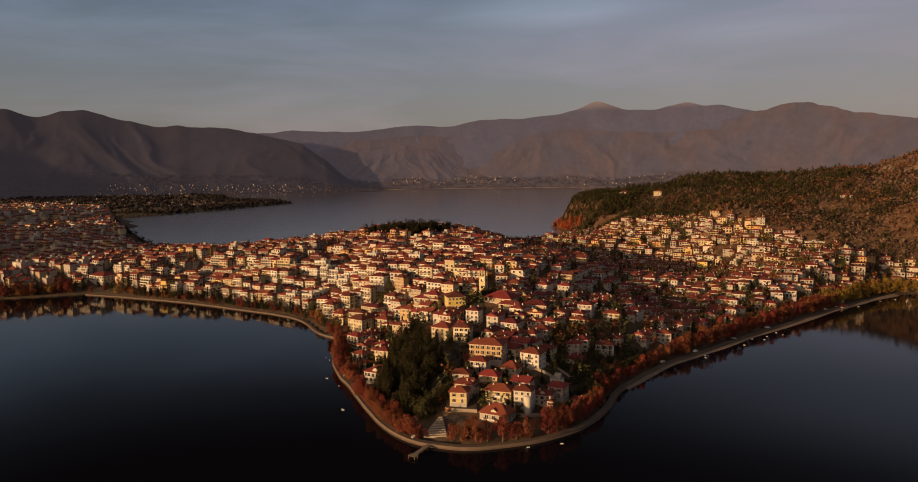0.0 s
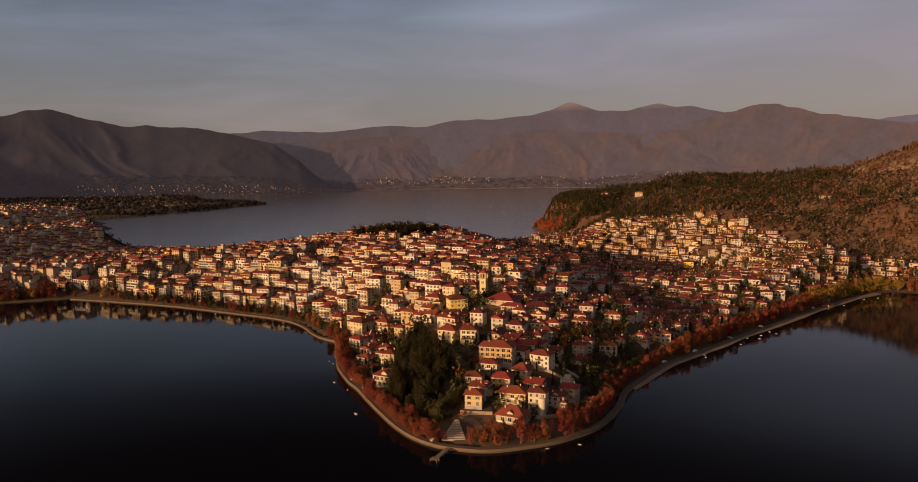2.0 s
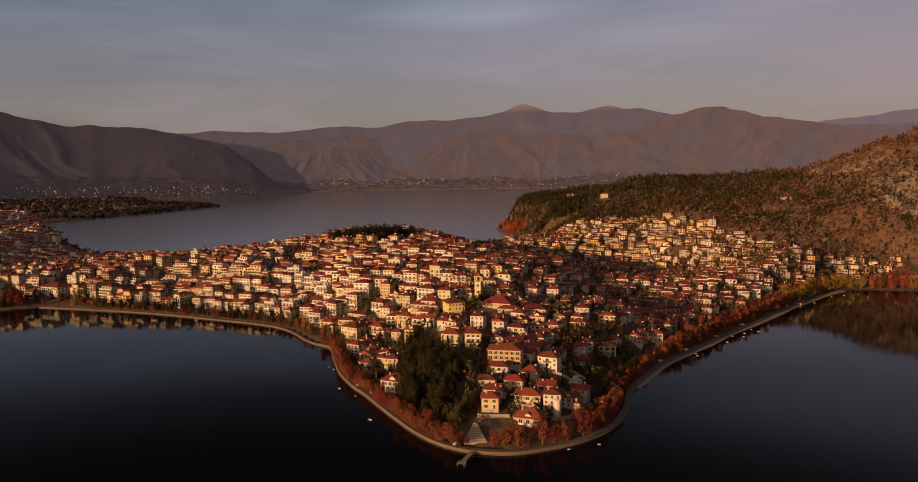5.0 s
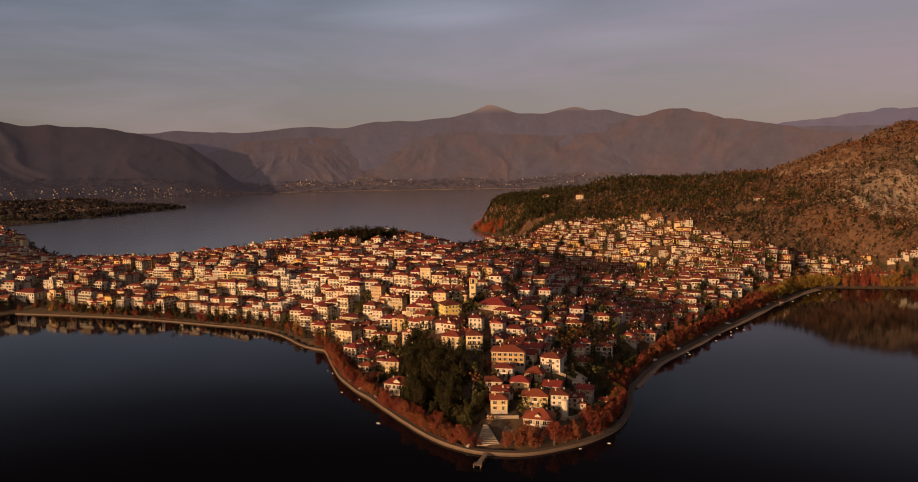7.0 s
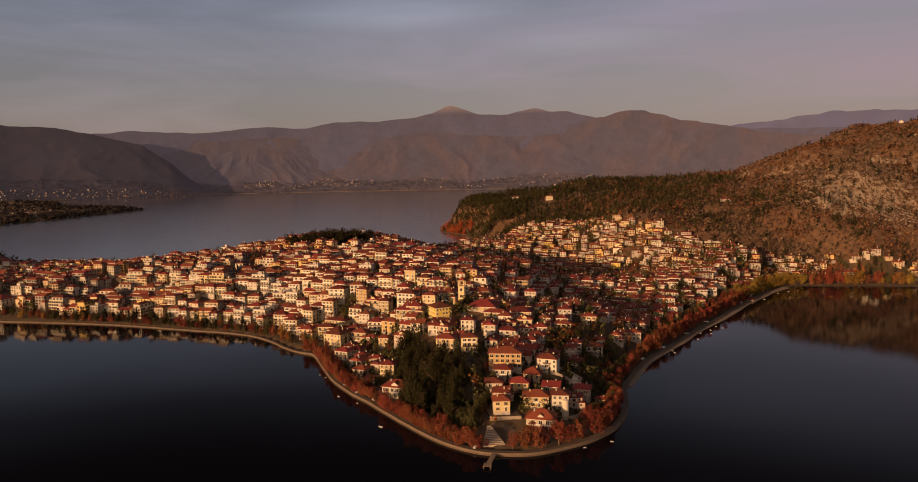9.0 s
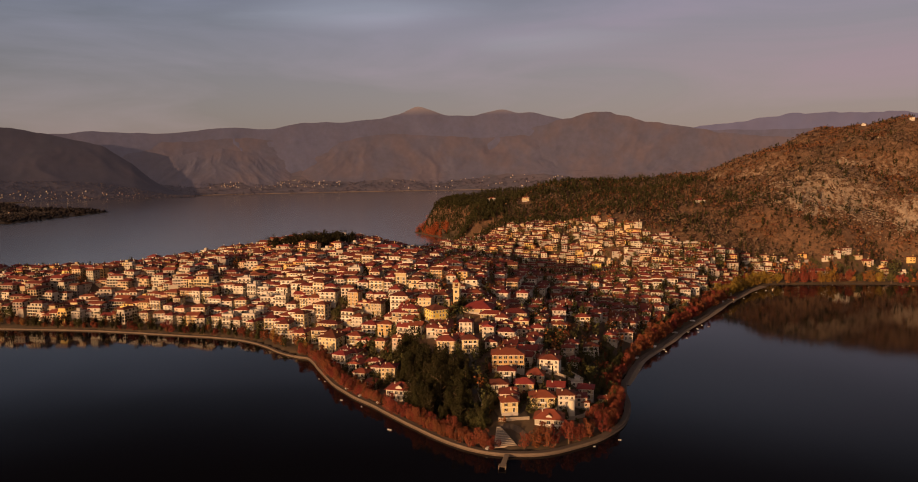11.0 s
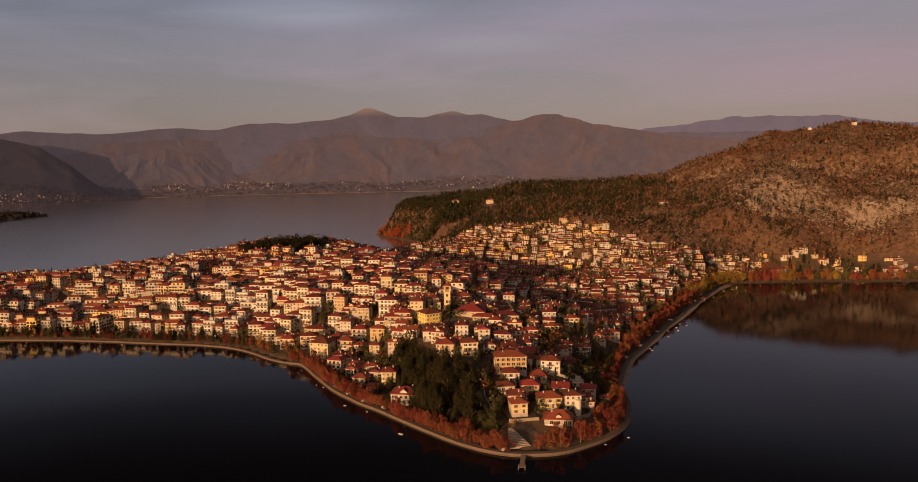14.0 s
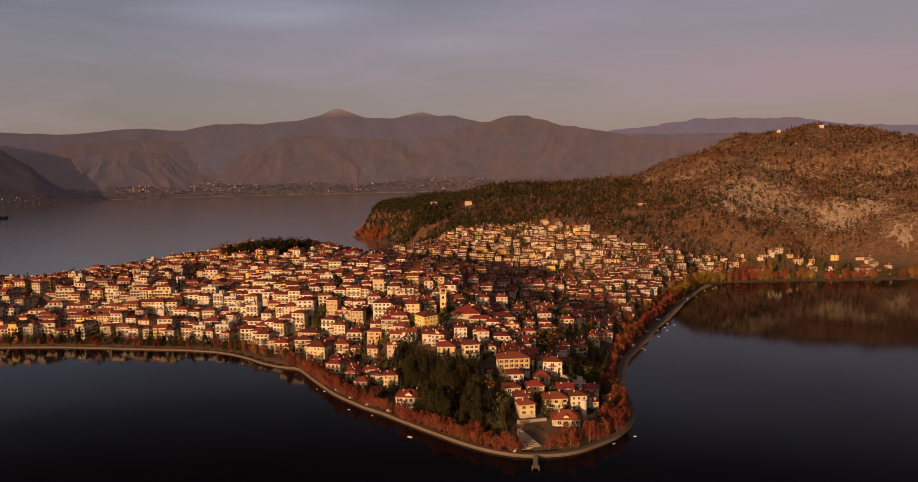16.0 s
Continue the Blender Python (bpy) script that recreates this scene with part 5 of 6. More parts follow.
def vary_copy(ob, m):
    """A copy of a house, a little broader, deeper or taller than the first."""
    twin = copy_thing(ob, Matrix.Identity(4))
    twin.matrix_basis = m @ Matrix.Diagonal((rng.uniform(0.84, 1.22), rng.uniform(0.88, 1.15), rng.uniform(0.86, 1.12), 1))
    return twin


GABLETS = {6: 2.6, 1: 3.2}
WINGS = {0: (4.6, -4.2, 5.5, 5.0, 1), 1: (-4.4, -5.2, 6.0, 5.0, 1), 3: (-4.2, 3.4, 6.5, 6.0, 1), 5: (3.6, -4.0, 5.0, 5.0, 1), 6: (4.4, -4.6, 5.0, 4.0, 1), 8: (5.4, -4.6, 6.0, 5.5, 2)}
made = {}
for k in range(min(NEAR_COUNT, len(PX))):
    x, y = PX[k], PY[k]
    if x < 60 and y > 500:
        pick = rng.choice([1, 2, 6, 7, 8, 0])
    elif x < 60:
        pick = rng.choice([0, 2, 2, 1, 4, 0, 6])
    else:
        pick = rng.choice([0, 3, 4, 5, 9, 3, 5, 3])
    rz = -29 + rng.uniform(-9, 9) + (90 if rng.random() < 0.12 else 0)
    label, w, d, n, wall, roof, kind, balconies = SPEC[pick]
    z = height_at(x, y)
    if pick not in made:
        wing = WINGS.get(int(pick))
        made[pick] = house(label, x, y, rz, w * SHRINK, d * DEEPEN, n, wall, roof=roof, kind=kind, balconies=[(q, v * SHRINK, deep) for q, v, deep in balconies], group="town houses", gap=2.9, gablet=GABLETS.get(int(pick), 0.0), side_balcony=1 if pick in (2, 7) else 0,
                           chimneys=2, wing=wing and tuple(v * SHRINK for v in wing[:4]) + wing[4:], right=False)
    else:
        vary_copy(made[pick], pose(x, y, z, 0, 0, rz))


MID_SPEC = [
    ("cream apartment house with red roof on the lakeside slope", 12.5, 9, 4, CREAM, "hip", "tall", ((1, 11, 1.3), (2, 11, 1.3), (3, 11, 1.3))),
    ("white apartment house with red roof on the lakeside slope", 11, 9.5, 3, WHITE, "hip", "tall", ((1, 9, 1.3), (2, 9, 1.3))),
    ("broad white apartment house with long balcony", 14.5, 10, 3, WHITE, "hip", "plain", ((1, 13, 1.3), (2, 13, 1.3))),
    ("ochre apartment house with brown shutters", 11.5, 9.0, 3, OCHRE, "gable", "shuttered", ()),
    ("flat-roofed white apartment block on the slope", 12, 9, 4, WHITE, "flat", "tall", ((1, 11, 1.3), (2, 11, 1.3), (3, 11, 1.3))),
    ("pink rendered house with red hipped roof", 10, 9, 2, PINK, "hip", "plain", ()),
    ("tall narrow cream house between its neighbours", 8.5, 9, 3, CREAM, "hip", "plain", ((1, 5, 1.2), (2, 5, 1.2))),
    ("small white house with red gabled roof on the slope", 9, 8, 2, WHITE, "gable", "plain", ()),
    ("cream house with red hipped roof on the slope", 11, 8.5, 2, CREAM, "hip", "plain", ()),
    ("grey rendered house with dark tiled roof", 9.5, 8, 2, GREY, "hip", "shuttered", ()),
    ("low rubble stone cottage with tiled roof", 9, 7.5, 1, STONE, "gable", "shuttered", ()),
    ("long low white house with red roof", 13.5, 8, 1, WHITE, "hip", "plain", ()),
    ("white house with upstairs balcony on the slope", 11.5, 8.5, 2, WHITE, "hip", "tall", ((1, 10, 1.3),)),
]
mid_made = {}
for k in range(NEAR_COUNT, min(NEAR_COUNT + MID_COUNT, len(PX))):
    x, y = PX[k], PY[k]
    if x < 15 and y > 540:
        pick = int(rng.choice([0, 1, 2, 3, 4, 5, 6, 1, 0, 2]))
    elif x < 60:
        pick = int(rng.choice([1, 3, 5, 7, 8, 12, 2]))
    else:
        pick = int(rng.choice([7, 8, 9, 11, 12, 12, 11, 10])) if x > 130 else int(rng.choice([7, 8, 9, 10, 11, 12, 9, 3]))
    rz = -29 + rng.uniform(-9, 9) + (90 if rng.random() < 0.10 else 0)
    label, w, d, n, wall, roof, kind, balconies = MID_SPEC[pick]
    if pick not in mid_made:
        mid_made[pick] = house(label, x, y, rz, w * SHRINK, d * DEEPEN, n, wall, roof=roof, kind=kind, balconies=[(q, v * SHRINK, deep) for q, v, deep in balconies], group="town houses", gap=2.6, rise=min(w, d) * 0.21, joined=True)
    else:
        vary_copy(mid_made[pick], pose(x, y, height_at(x, y), 0, 0, rz))


def joined_houses(name, spots, label):
    """Houses farther up the slopes, too small to part: walls, roofs, windows and balconies in one mesh."""
    b = Build()
    for x, y, g, h in spots:
        n, w, d, flat = district(x, y, g)
        block = x < 15 and x > -430 and y < 800 and rng.random() < 0.42
        if block:
            n, w, d = 3 + int(rng.random() * 1.7), rng.uniform(13, 19), rng.uniform(9, 10)
        h = h - rng.uniform(0.3, 1.3)
        a = radians(-30 + rng.uniform(-22, 22) * (1.0 if x > 60 else 0.5) + (90 if rng.random() < 0.2 else 0))
        part_mesh = Build()
        tall = n * STOREY + 0.4
        tone = int(rng.choice([0, 1, 2, 5], p=[0.42, 0.30, 0.19, 0.09]))
        part_mesh.box(-w / 2, w / 2, -d / 2, d / 2, -4, tall, tone)
        if rng.random() < flat:
            part_mesh.box(-w / 2 - 0.2, w / 2 + 0.2, -d / 2 - 0.2, d / 2 + 0.2, tall, tall + 0.4, 2)
            part_mesh.box(-1.8, 1.8, -1, 2.5, tall + 0.4, tall + 2.8, tone)
        else:
            if block and rng.random() < 0.5:        # the top floor stands back behind a terrace
                part_mesh.box(-w / 2, w / 2, -d / 2, -d / 2 + 0.15, tall, tall + 0.9, tone)
                part_mesh.box(-w / 2 + 1.5, w / 2 - 1.5, -d / 2 + 2.2, d / 2, tall, tall + 2.8, tone)
                part_mesh.hip(w - 3.0, d - 2.2, tall + 2.8, 1.6, 0.7, 0.0, 1.1, slot=3)
                for c in (-0.25, 0.0, 0.25):
                    part_mesh.add([(c * w - 1.0, -d / 2 + 2.17, tall + 0.1), (c * w + 1.0, -d / 2 + 2.17, tall + 0.1), (c * w + 1.0, -d / 2 + 2.17, tall + 2.2), (c * w - 1.0, -d / 2 + 2.17, tall + 2.2)], [(0, 1, 2, 3)], 4)
            else:
                part_mesh.hip(w, d, tall, min(w, d) * (rng.uniform(0.12, 0.19) if x > 110 else rng.uniform(0.18, 0.26)), 0.8, slot=3, gable=rng.random() < 0.3)
            part_mesh.box(w * 0.2, w * 0.2 + 0.7, 0.5, 1.2, tall, tall + min(w, d) * 0.3 + 0.6, tone)
        if rng.random() < 0.5:
            m = max(1, n - 1 - int(rng.random() * 2))
            ox, oy = rng.choice([-1, 1]) * w * 0.42, -d * rng.uniform(0.2, 0.5)
            part_mesh.box(ox - w * 0.28, ox + w * 0.28, oy - d * 0.3, oy + d * 0.3, -4, m * STOREY + 0.4, tone)
            part_mesh.hip(w * 0.56, d * 0.6, m * STOREY + 0.4, d * 0.16, 0.5, ox, oy, slot=3)
        nx, ny = max(2, int(w / 2.7)), max(2, int(d / 3.0))
        big = block or rng.random() < 0.5
        ww, wh, sill = (2.2, 2.1, 0.5) if big else (1.35, 1.5, 1.1)
        for k in range(n if x > -430 else 0):
            z = k * STOREY + sill
            for i in range(nx):
                if rng.random() < 0.22:
                    continue
                c = (i + 0.5) * w / nx - w / 2
                part_mesh.add([(c - ww / 2, -d / 2 - 0.03, z), (c + ww / 2, -d / 2 - 0.03, z), (c + ww / 2, -d / 2 - 0.03, z + wh), (c - ww / 2, -d / 2 - 0.03, z + wh)], [(0, 1, 2, 3)], 4)
            for i in range(ny):
                c = (i + 0.5) * d / ny - d / 2
                part_mesh.add([(-w / 2 - 0.03, c - ww / 2, z), (-w / 2 - 0.03, c + ww / 2, z), (-w / 2 - 0.03, c + ww / 2, z + wh), (-w / 2 - 0.03, c - ww / 2, z + wh)], [(0, 3, 2, 1)], 4)
                if i % 2 == 0:
                    part_mesh.add([(w / 2 + 0.03, c - ww / 2, z), (w / 2 + 0.03, c + ww / 2, z), (w / 2 + 0.03, c + ww / 2, z + wh), (w / 2 + 0.03, c - ww / 2, z + wh)], [(0, 1, 2, 3)], 4)
            if k and (n > 2 or big):
                part_mesh.box(-w / 2 + 0.3, w / 2 - 0.3, -d / 2 - 1.3, -d / 2, k * STOREY + 0.2, k * STOREY + 0.4, 2)
                part_mesh.box(-w / 2 + 0.3, w / 2 - 0.3, -d / 2 - 1.3, -d / 2 - 1.18, k * STOREY + 0.4, k * STOREY + 1.2, tone)
        ca, sa = math.cos(a), math.sin(a)
        k0 = len(b.v)
        b.v.extend([(x + px * ca - py * sa, y + px * sa + py * ca, h + pz) for px, py, pz in part_mesh.v])
        b.f.extend([tuple(i + k0 for i in f) for f in part_mesh.f])
        b.s.extend(part_mesh.s)
    ob = b.done(name, [*WALL_FAR, ROOF_FAR, GLASS, OCHRE_FAR])
    return tagged(ob, label, "houses", kind="stuff")


NEAR_COUNT += MID_COUNT
rest = list(zip(PX[NEAR_COUNT:], PY[NEAR_COUNT:], PG[NEAR_COUNT:], PH[NEAR_COUNT:]))
joined_houses("lakeside_apartments", [p for p in rest if p[0] < 20 and p[0] > -430], "dense cream and white apartment blocks with red roofs above the lake")
joined_houses("hillside_houses", [p for p in rest if p[0] >= 20], "scattered white and cream houses with red roofs on the slope")
joined_houses("mainland_houses", [p for p in rest if p[0] <= -430], "shaded red-roofed houses on the mainland slope")


def lane_strip(points, wide, mat=ASPHALT, name="road_lane", label="narrow grey street climbing between the houses", category="street"):
    """A narrow street laid on the slope."""
    line, side = smooth_line(points, 3.0)
    verts, faces = [], []
    for i, (p, s) in enumerate(zip(line, side)):
        for off in (wide / 2, -wide / 2):
            q = p + s * off
            verts.append((q[0], q[1], height_at(q[0], q[1]) + 0.35))
        if i:
            faces.append((2 * i - 2, 2 * i - 1, 2 * i + 1, 2 * i))
    return tagged(mesh_object(name, verts, faces, mat), label, category, kind="structure")


lane_strip([(-10, 372), (-7, 391), (0, 414), (6, 439), (12, 480), (20, 520), (27, 558)], 5.0)
lane_strip([(-8.5, 338.0), (-3, 336.5), (0.5, 331), (1.5, 324)], 4.0, PAVING, "pavement_drive", "curved stone drive beside the steps", "drive")

# ---- trees ----


def crown_shape(ob, out):
    """Stores, for each leaf, the way out of its crown, so that a crown is lit as one round mass with leaves on it."""
    field = ob.data.attributes.new("outward", "FLOAT_VECTOR", "POINT")
    field.data.foreach_set("vector", np.repeat(out, 4, axis=0).astype(np.float32).ravel())
    return ob


def outward(points, heart, flat=1.0):
    d = (points - heart) * (1, 1, flat)
    return d / np.maximum(np.linalg.norm(d, axis=1), 1e-4)[:, None]


def leaf_cards(centres, size, r, flat=0.5):
    """Bent leaf clumps at the given places."""
    n = len(centres)
    a, b, c = r.normal(size=(n, 3)), r.normal(size=(n, 3)), r.normal(size=(n, 3))
    a[:, 2] *= flat
    a /= np.linalg.norm(a, axis=1)[:, None]
    b -= (b * a).sum(1)[:, None] * a
    b /= np.linalg.norm(b, axis=1)[:, None]
    s = size * r.uniform(0.6, 1.3, (n, 1))
    up = np.cross(a, b) * s * 0.35
    v = np.stack([centres - a * s, centres - b * s * 0.8 + up, centres + a * s, centres + b * s * 0.8 + up], 1).reshape(-1, 3)
    i = np.arange(n) * 4
    f = np.concatenate([np.stack([i, i + 1, i + 3], 1), np.stack([i + 1, i + 2, i + 3], 1)])
    return v, f


def crown_points(kind, n, r):
    if kind == "pine":
        z = r.uniform(0, 1, n) ** 0.9
        rad = (1 - z) ** 0.75 * (0.75 + 0.35 * np.sin(z * 26 + r.uniform(0, 6)))
        ang = r.uniform(0, 2 * math.pi, n)
        k = rad * r.uniform(0.45, 1.0, n)
        return np.stack([k * np.cos(ang), k * np.sin(ang), z], 1)
    lobes = r.normal(size=(14, 3)) * (0.42, 0.42, 0.24) + (0, 0, 0.50)
    wide = r.uniform(0.22, 0.46, 14)
    pick = r.integers(0, 14, n)
    d = r.normal(size=(n, 3))
    d /= np.linalg.norm(d, axis=1)[:, None]
    p = lobes[pick] + d * (wide[pick] * r.uniform(0.55, 1.0, n) ** 0.5)[:, None] * (1, 1, 0.75)
    p[:, 2] = np.clip(p[:, 2], 0.0, 1.15)
    return p


def crown_heart(kind, unit):
    """The middle from which a crown's leaves face outwards."""
    if kind == "pine":
        return np.stack([0 * unit[:, 0], 0 * unit[:, 0], unit[:, 2] - 0.12], 1)
    return np.array([[0.0, 0.0, 0.34]])


def trunk_build(high, thick, limbs, r):
    b = Build()

    def limb(p, q, r0, r1):
        d = (Vector(q) - Vector(p)).normalized()
        s = d.orthogonal().normalized()
        t = d.cross(s)
        ring0 = [tuple(Vector(p) + (s * math.cos(k * math.pi / 3) + t * math.sin(k * math.pi / 3)) * r0) for k in range(6)]
        ring1 = [tuple(Vector(q) + (s * math.cos(k * math.pi / 3) + t * math.sin(k * math.pi / 3)) * r1) for k in range(6)]
        b.add(ring0 + ring1, [(k, (k + 1) % 6, (k + 1) % 6 + 6, k + 6) for k in range(6)])

    limb((0, 0, -0.6), (0.1, 0.05, high * 0.45), thick, thick * 0.7)
    limb((0.1, 0.05, high * 0.45), (0.0, 0.1, high * 0.85), thick * 0.7, thick * 0.25)
    for k in range(limbs):
        a = k * 2.4 + r.uniform(0, 0.6)
        z = high * r.uniform(0.3, 0.6)
        limb((0.05, 0.05, z), (math.cos(a) * high * 0.28, math.sin(a) * high * 0.28, z + high * 0.22), thick * 0.45, thick * 0.12)
    return b


def tree_kind(name, label, category, kind, high, wide, low, cards, size, leaf, seed, group, thick=0.28):
    r = np.random.default_rng(seed)
    t = root(name, 0, 0, 0)
    trunk_build(high, thick, 5 if kind != "pine" else 2, r).done("trunk", BARK, t)
    unit = crown_points(kind, cards, r)
    p = unit * (wide / 2, wide / 2, high - low) + (0, 0, low)
    v, f = leaf_cards(p, size, r)
    crown_shape(mesh_object("crown", v, f, leaf, t), outward(unit, crown_heart(kind, unit)))
    return tagged(t, label, category, group)


TREES = {}
for s_ in range(3):
    TREES["plane", s_] = tree_kind("plane_tree", "orange-leaved autumn plane tree beside the promenade", "tree", "round", 8.5 + s_ * 0.6, 8.4, 1.0, 1900, 0.27, PLANE_LEAF, 20 + s_, "promenade trees")
    TREES["gold", s_] = tree_kind("broadleaf_tree", "golden autumn tree in full leaf", "tree", "round", 9.5, 8.4, 1.0, 1500, 0.30, GOLD_LEAF, 30 + s_, "lakeside trees")
    TREES["green", s_] = tree_kind("broadleaf_tree", "dull green broad-leaved tree near the shore", "tree", "round", 9.0, 8.4, 1.0, 1500, 0.30, GREEN_LEAF, 40 + s_, "lakeside trees")
    TREES["pine", s_] = tree_kind("pine_tree", "tall dark green pine in the grove", "tree", "round", 12.5 + 1.5 * s_, 9.0, 0.8, 3000, 0.30, PINE_LEAF, 50 + s_, "pine grove", 0.35)
for s_ in range(3):
    TREES["olive", s_] = tree_kind("broadleaf_tree", "large yellow-olive tree by the lakeside road", "tree", "round", 10.5, 9.5, 0.8, 820, 0.46, OLIVE_LEAF, 80 + s_, "lakeside trees")
    TREES["cypress", s_] = tree_kind("cypress_tree", "slender dark cypress beside a house", "tree", "pine", 8.0 + s_, 2.6, 0.4, 520, 0.34, PINE_LEAF, 60 + s_, "garden cypresses", 0.14)
used_trees = set()


def plant(kind, x, y, scale=1.0, sink=0.0):
    key = (kind, int(rng.integers(0, 3)))
    z = max(height_at(x, y), 1.4) - sink
    s3 = scale * rng.uniform(0.85, 1.15)
    m = pose(x, y, z, 0, 0, rng.uniform(0, 360)) @ Matrix.Diagonal((s3, s3, s3 * rng.uniform(0.9, 1.12), 1))
    if key not in used_trees:
        used_trees.add(key)
        TREES[key].matrix_world = m
    else:
        ob = copy_thing(TREES[key], Matrix.Identity(4))
        ob.matrix_basis = m


def along(points, spacing, offset, jitter, kinds, scale=1.0, skip=None):
    line, side = smooth_line(points, spacing)
    for p, s in zip(line, side):
        q = p + s * (offset + rng.uniform(-jitter, jitter)) + rng.uniform(-jitter, jitter, 2) * 0.5
        if skip is None or not skip(*q):
            plant(kinds[int(rng.integers(0, len(kinds)))], q[0], q[1], scale)


C = COAST_NEAR
along(C[11:21], 4.3, 3.4, 0.6, ["plane"], 0.78)
along(C[12:20], 5.0, 7.8, 1.0, ["plane"], 0.74, skip=lambda x, y: 378 < y < 418)
along(C[21:28], 9.4, 6.6, 0.7, ["plane", "plane", "plane", "gold"], 0.98, skip=lambda x, y: x > -28)
for kind, x, y, s_ in (("plane", -23.5, 320, 0.85), ("plane", -4.5, 314, 0.7), ("plane", 1.5, 314.5, 1.15), ("plane", 7, 312.4, 1.1), ("plane", 12.5, 314, 1.05), ("plane", 19.5, 314, 1.1), ("plane", 26, 315.2, 0.95), ("plane", 32.5, 317, 1.05),
                       ("plane", 42, 321.4, 1.0), ("plane", 46.5, 325.5, 0.95), ("plane", 51.5, 329.5, 1.05), ("plane", 57.5, 335.5, 1.0), ("plane", 50, 340, 0.9)):
    plant(kind, x, y, s_)
along(C[25:28], 6.2, 5.4, 0.8, ["plane"], 0.74)
along(C[25:28], 7.0, 12.0, 2.5, ["plane", "green", "plane"], 0.78)
along(C[27:31], 5.6, 6.4, 0.8, ["plane"], 0.76)
along(C[27:31], 6.0, 12.5, 2.5, ["plane", "green", "green"], 0.80)
along(C[30:36], 7.6, 7.4, 0.4, ["plane"], 1.08)
along(C[31:36], 10.0, 18.0, 1.5, ["plane", "green"], 0.85)
along([C[-1], *COAST_REST[:2]], 8.0, 8.5, 0.8, ["olive"], 1.2)
along([C[-1], *COAST_REST[:2]], 10.0, 17.0, 2.0, ["olive", "plane"], 1.1)
along(COAST_REST[1:8], 10.5, 6.5, 2.5, ["plane", "gold", "olive", "plane", "plane", "green"], 1.35)
along(COAST_REST[1:8], 16.0, 15.0, 4.0, ["plane", "green", "gold"], 1.2)
for x, y in zip(rng.uniform(-45, 10, 26), rng.uniform(545, 640, 26)):
    if min([math.hypot(x - a, y - b_) - c_ for a, b_, c_ in NAMED]) > 2.5 and np.min(np.hypot(PX - x, PY - y)) > 5.5:
        plant("green", x, y, 0.8)
along(C[5:10], 6.5, 6.5, 2.0, ["plane", "green", "pine", "plane", "green"], 0.62)
along(C[5:10], 7.0, 14.0, 4.0, ["plane", "green", "pine", "green", "pine"], 0.68)
along(C[3:6], 8.0, 12.0, 4.0, ["green", "gold", "plane"], 0.75)
along(C[3:6], 9.0, 22.0, 4.0, ["green", "pine", "plane"], 0.65)
along(C[9:12], 6.0, 13.0, 4.0, ["plane", "green", "gold"], 0.85)
along([(-500, 712), (-450, 722), (-410, 738)], 8.0, 9.0, 3.0, ["gold", "plane", "gold"], 1.4)
for k in range(400):
    x, y = rng.uniform(-50, 0), rng.uniform(346, 478)
    inside = ((x + 25) / 22) ** 2 + ((y - 412) / 62) ** 2 < 1
    if inside and k < 190 and x < -13 - max(0.0, y - 400) * 0.22 and min([math.hypot(x - a, y - b) - c for a, b, c in NAMED]) > 2.0:
        plant("pine", x, y, rng.uniform(0.75, 1.05))
for x, y in ((-63, 600), (-59, 605), (-66, 595), (14, 503), (19, 508), (24, 512), (-8, 470), (-3, 474)):
    plant("green", x, y, 0.85)
for x, y in ((29.5, 345.5), (27.5, 349), (36, 372), (45, 372), (-4, 359), (11, 372), (60, 400), (70, 405), (-38, 470), (-30, 480), (8, 447), (40, 430)):
    plant("cypress", x, y, 0.95)
for x, y in ((-19.5, 339), (-16, 342), (-21, 344), (-16, 345), (-13, 349), (-10, 353), (-18, 350), (-6, 356), (-24, 346)):
    plant("green", x, y, 0.9)


def scatter_trees(name, xs, ys, mat, label, high, wide, cards, size, seed, kind="round"):
    """Many small trees of one sort in one mesh, standing on the ground."""
    r = np.random.default_rng(seed)
    zs = ground_height(xs, ys)
    all_v, all_f, all_n, k = [], [], [], 0
    for x, y, z in zip(xs, ys, zs):
        s = r.uniform(0.6, 1.3)
        unit = crown_points(kind, cards, r)
        p = unit * (wide / 2 * s, wide / 2 * s, high * s) + (x, y, z - 0.2 + (0.4 if kind == "pine" else 0.6))
        v, f = leaf_cards(p, size * s, r)
        all_v.append(v)
        all_n.append(outward(unit, crown_heart(kind, unit)))
        all_f.append(f + k)
        k += len(v)
    ob = crown_shape(mesh_object(name, np.concatenate(all_v), np.concatenate(all_f), mat), np.concatenate(all_n))
    return tagged(ob, label, "trees", kind="stuff")


def spots_where(n, x0, x1, y0, y1, test, seed):
    r = np.random.default_rng(seed)
    x, y = r.uniform(x0, x1, n), r.uniform(y0, y1, n)
    ok = test(x, y, coast_gap(x, y), ground_height(x, y), r.random(n))
    return x[ok], y[ok]


CRAGS = [(650, 808, 78, 52), (722, 738, 36, 42), (552, 878, 44, 14), (797, 931, 32, 15), (884, 956, 30, 11), (750, 655, 26, 24), (770, 716, 30, 24), (590, 790, 40, 22)]      # places where bare rock breaks out of the slope


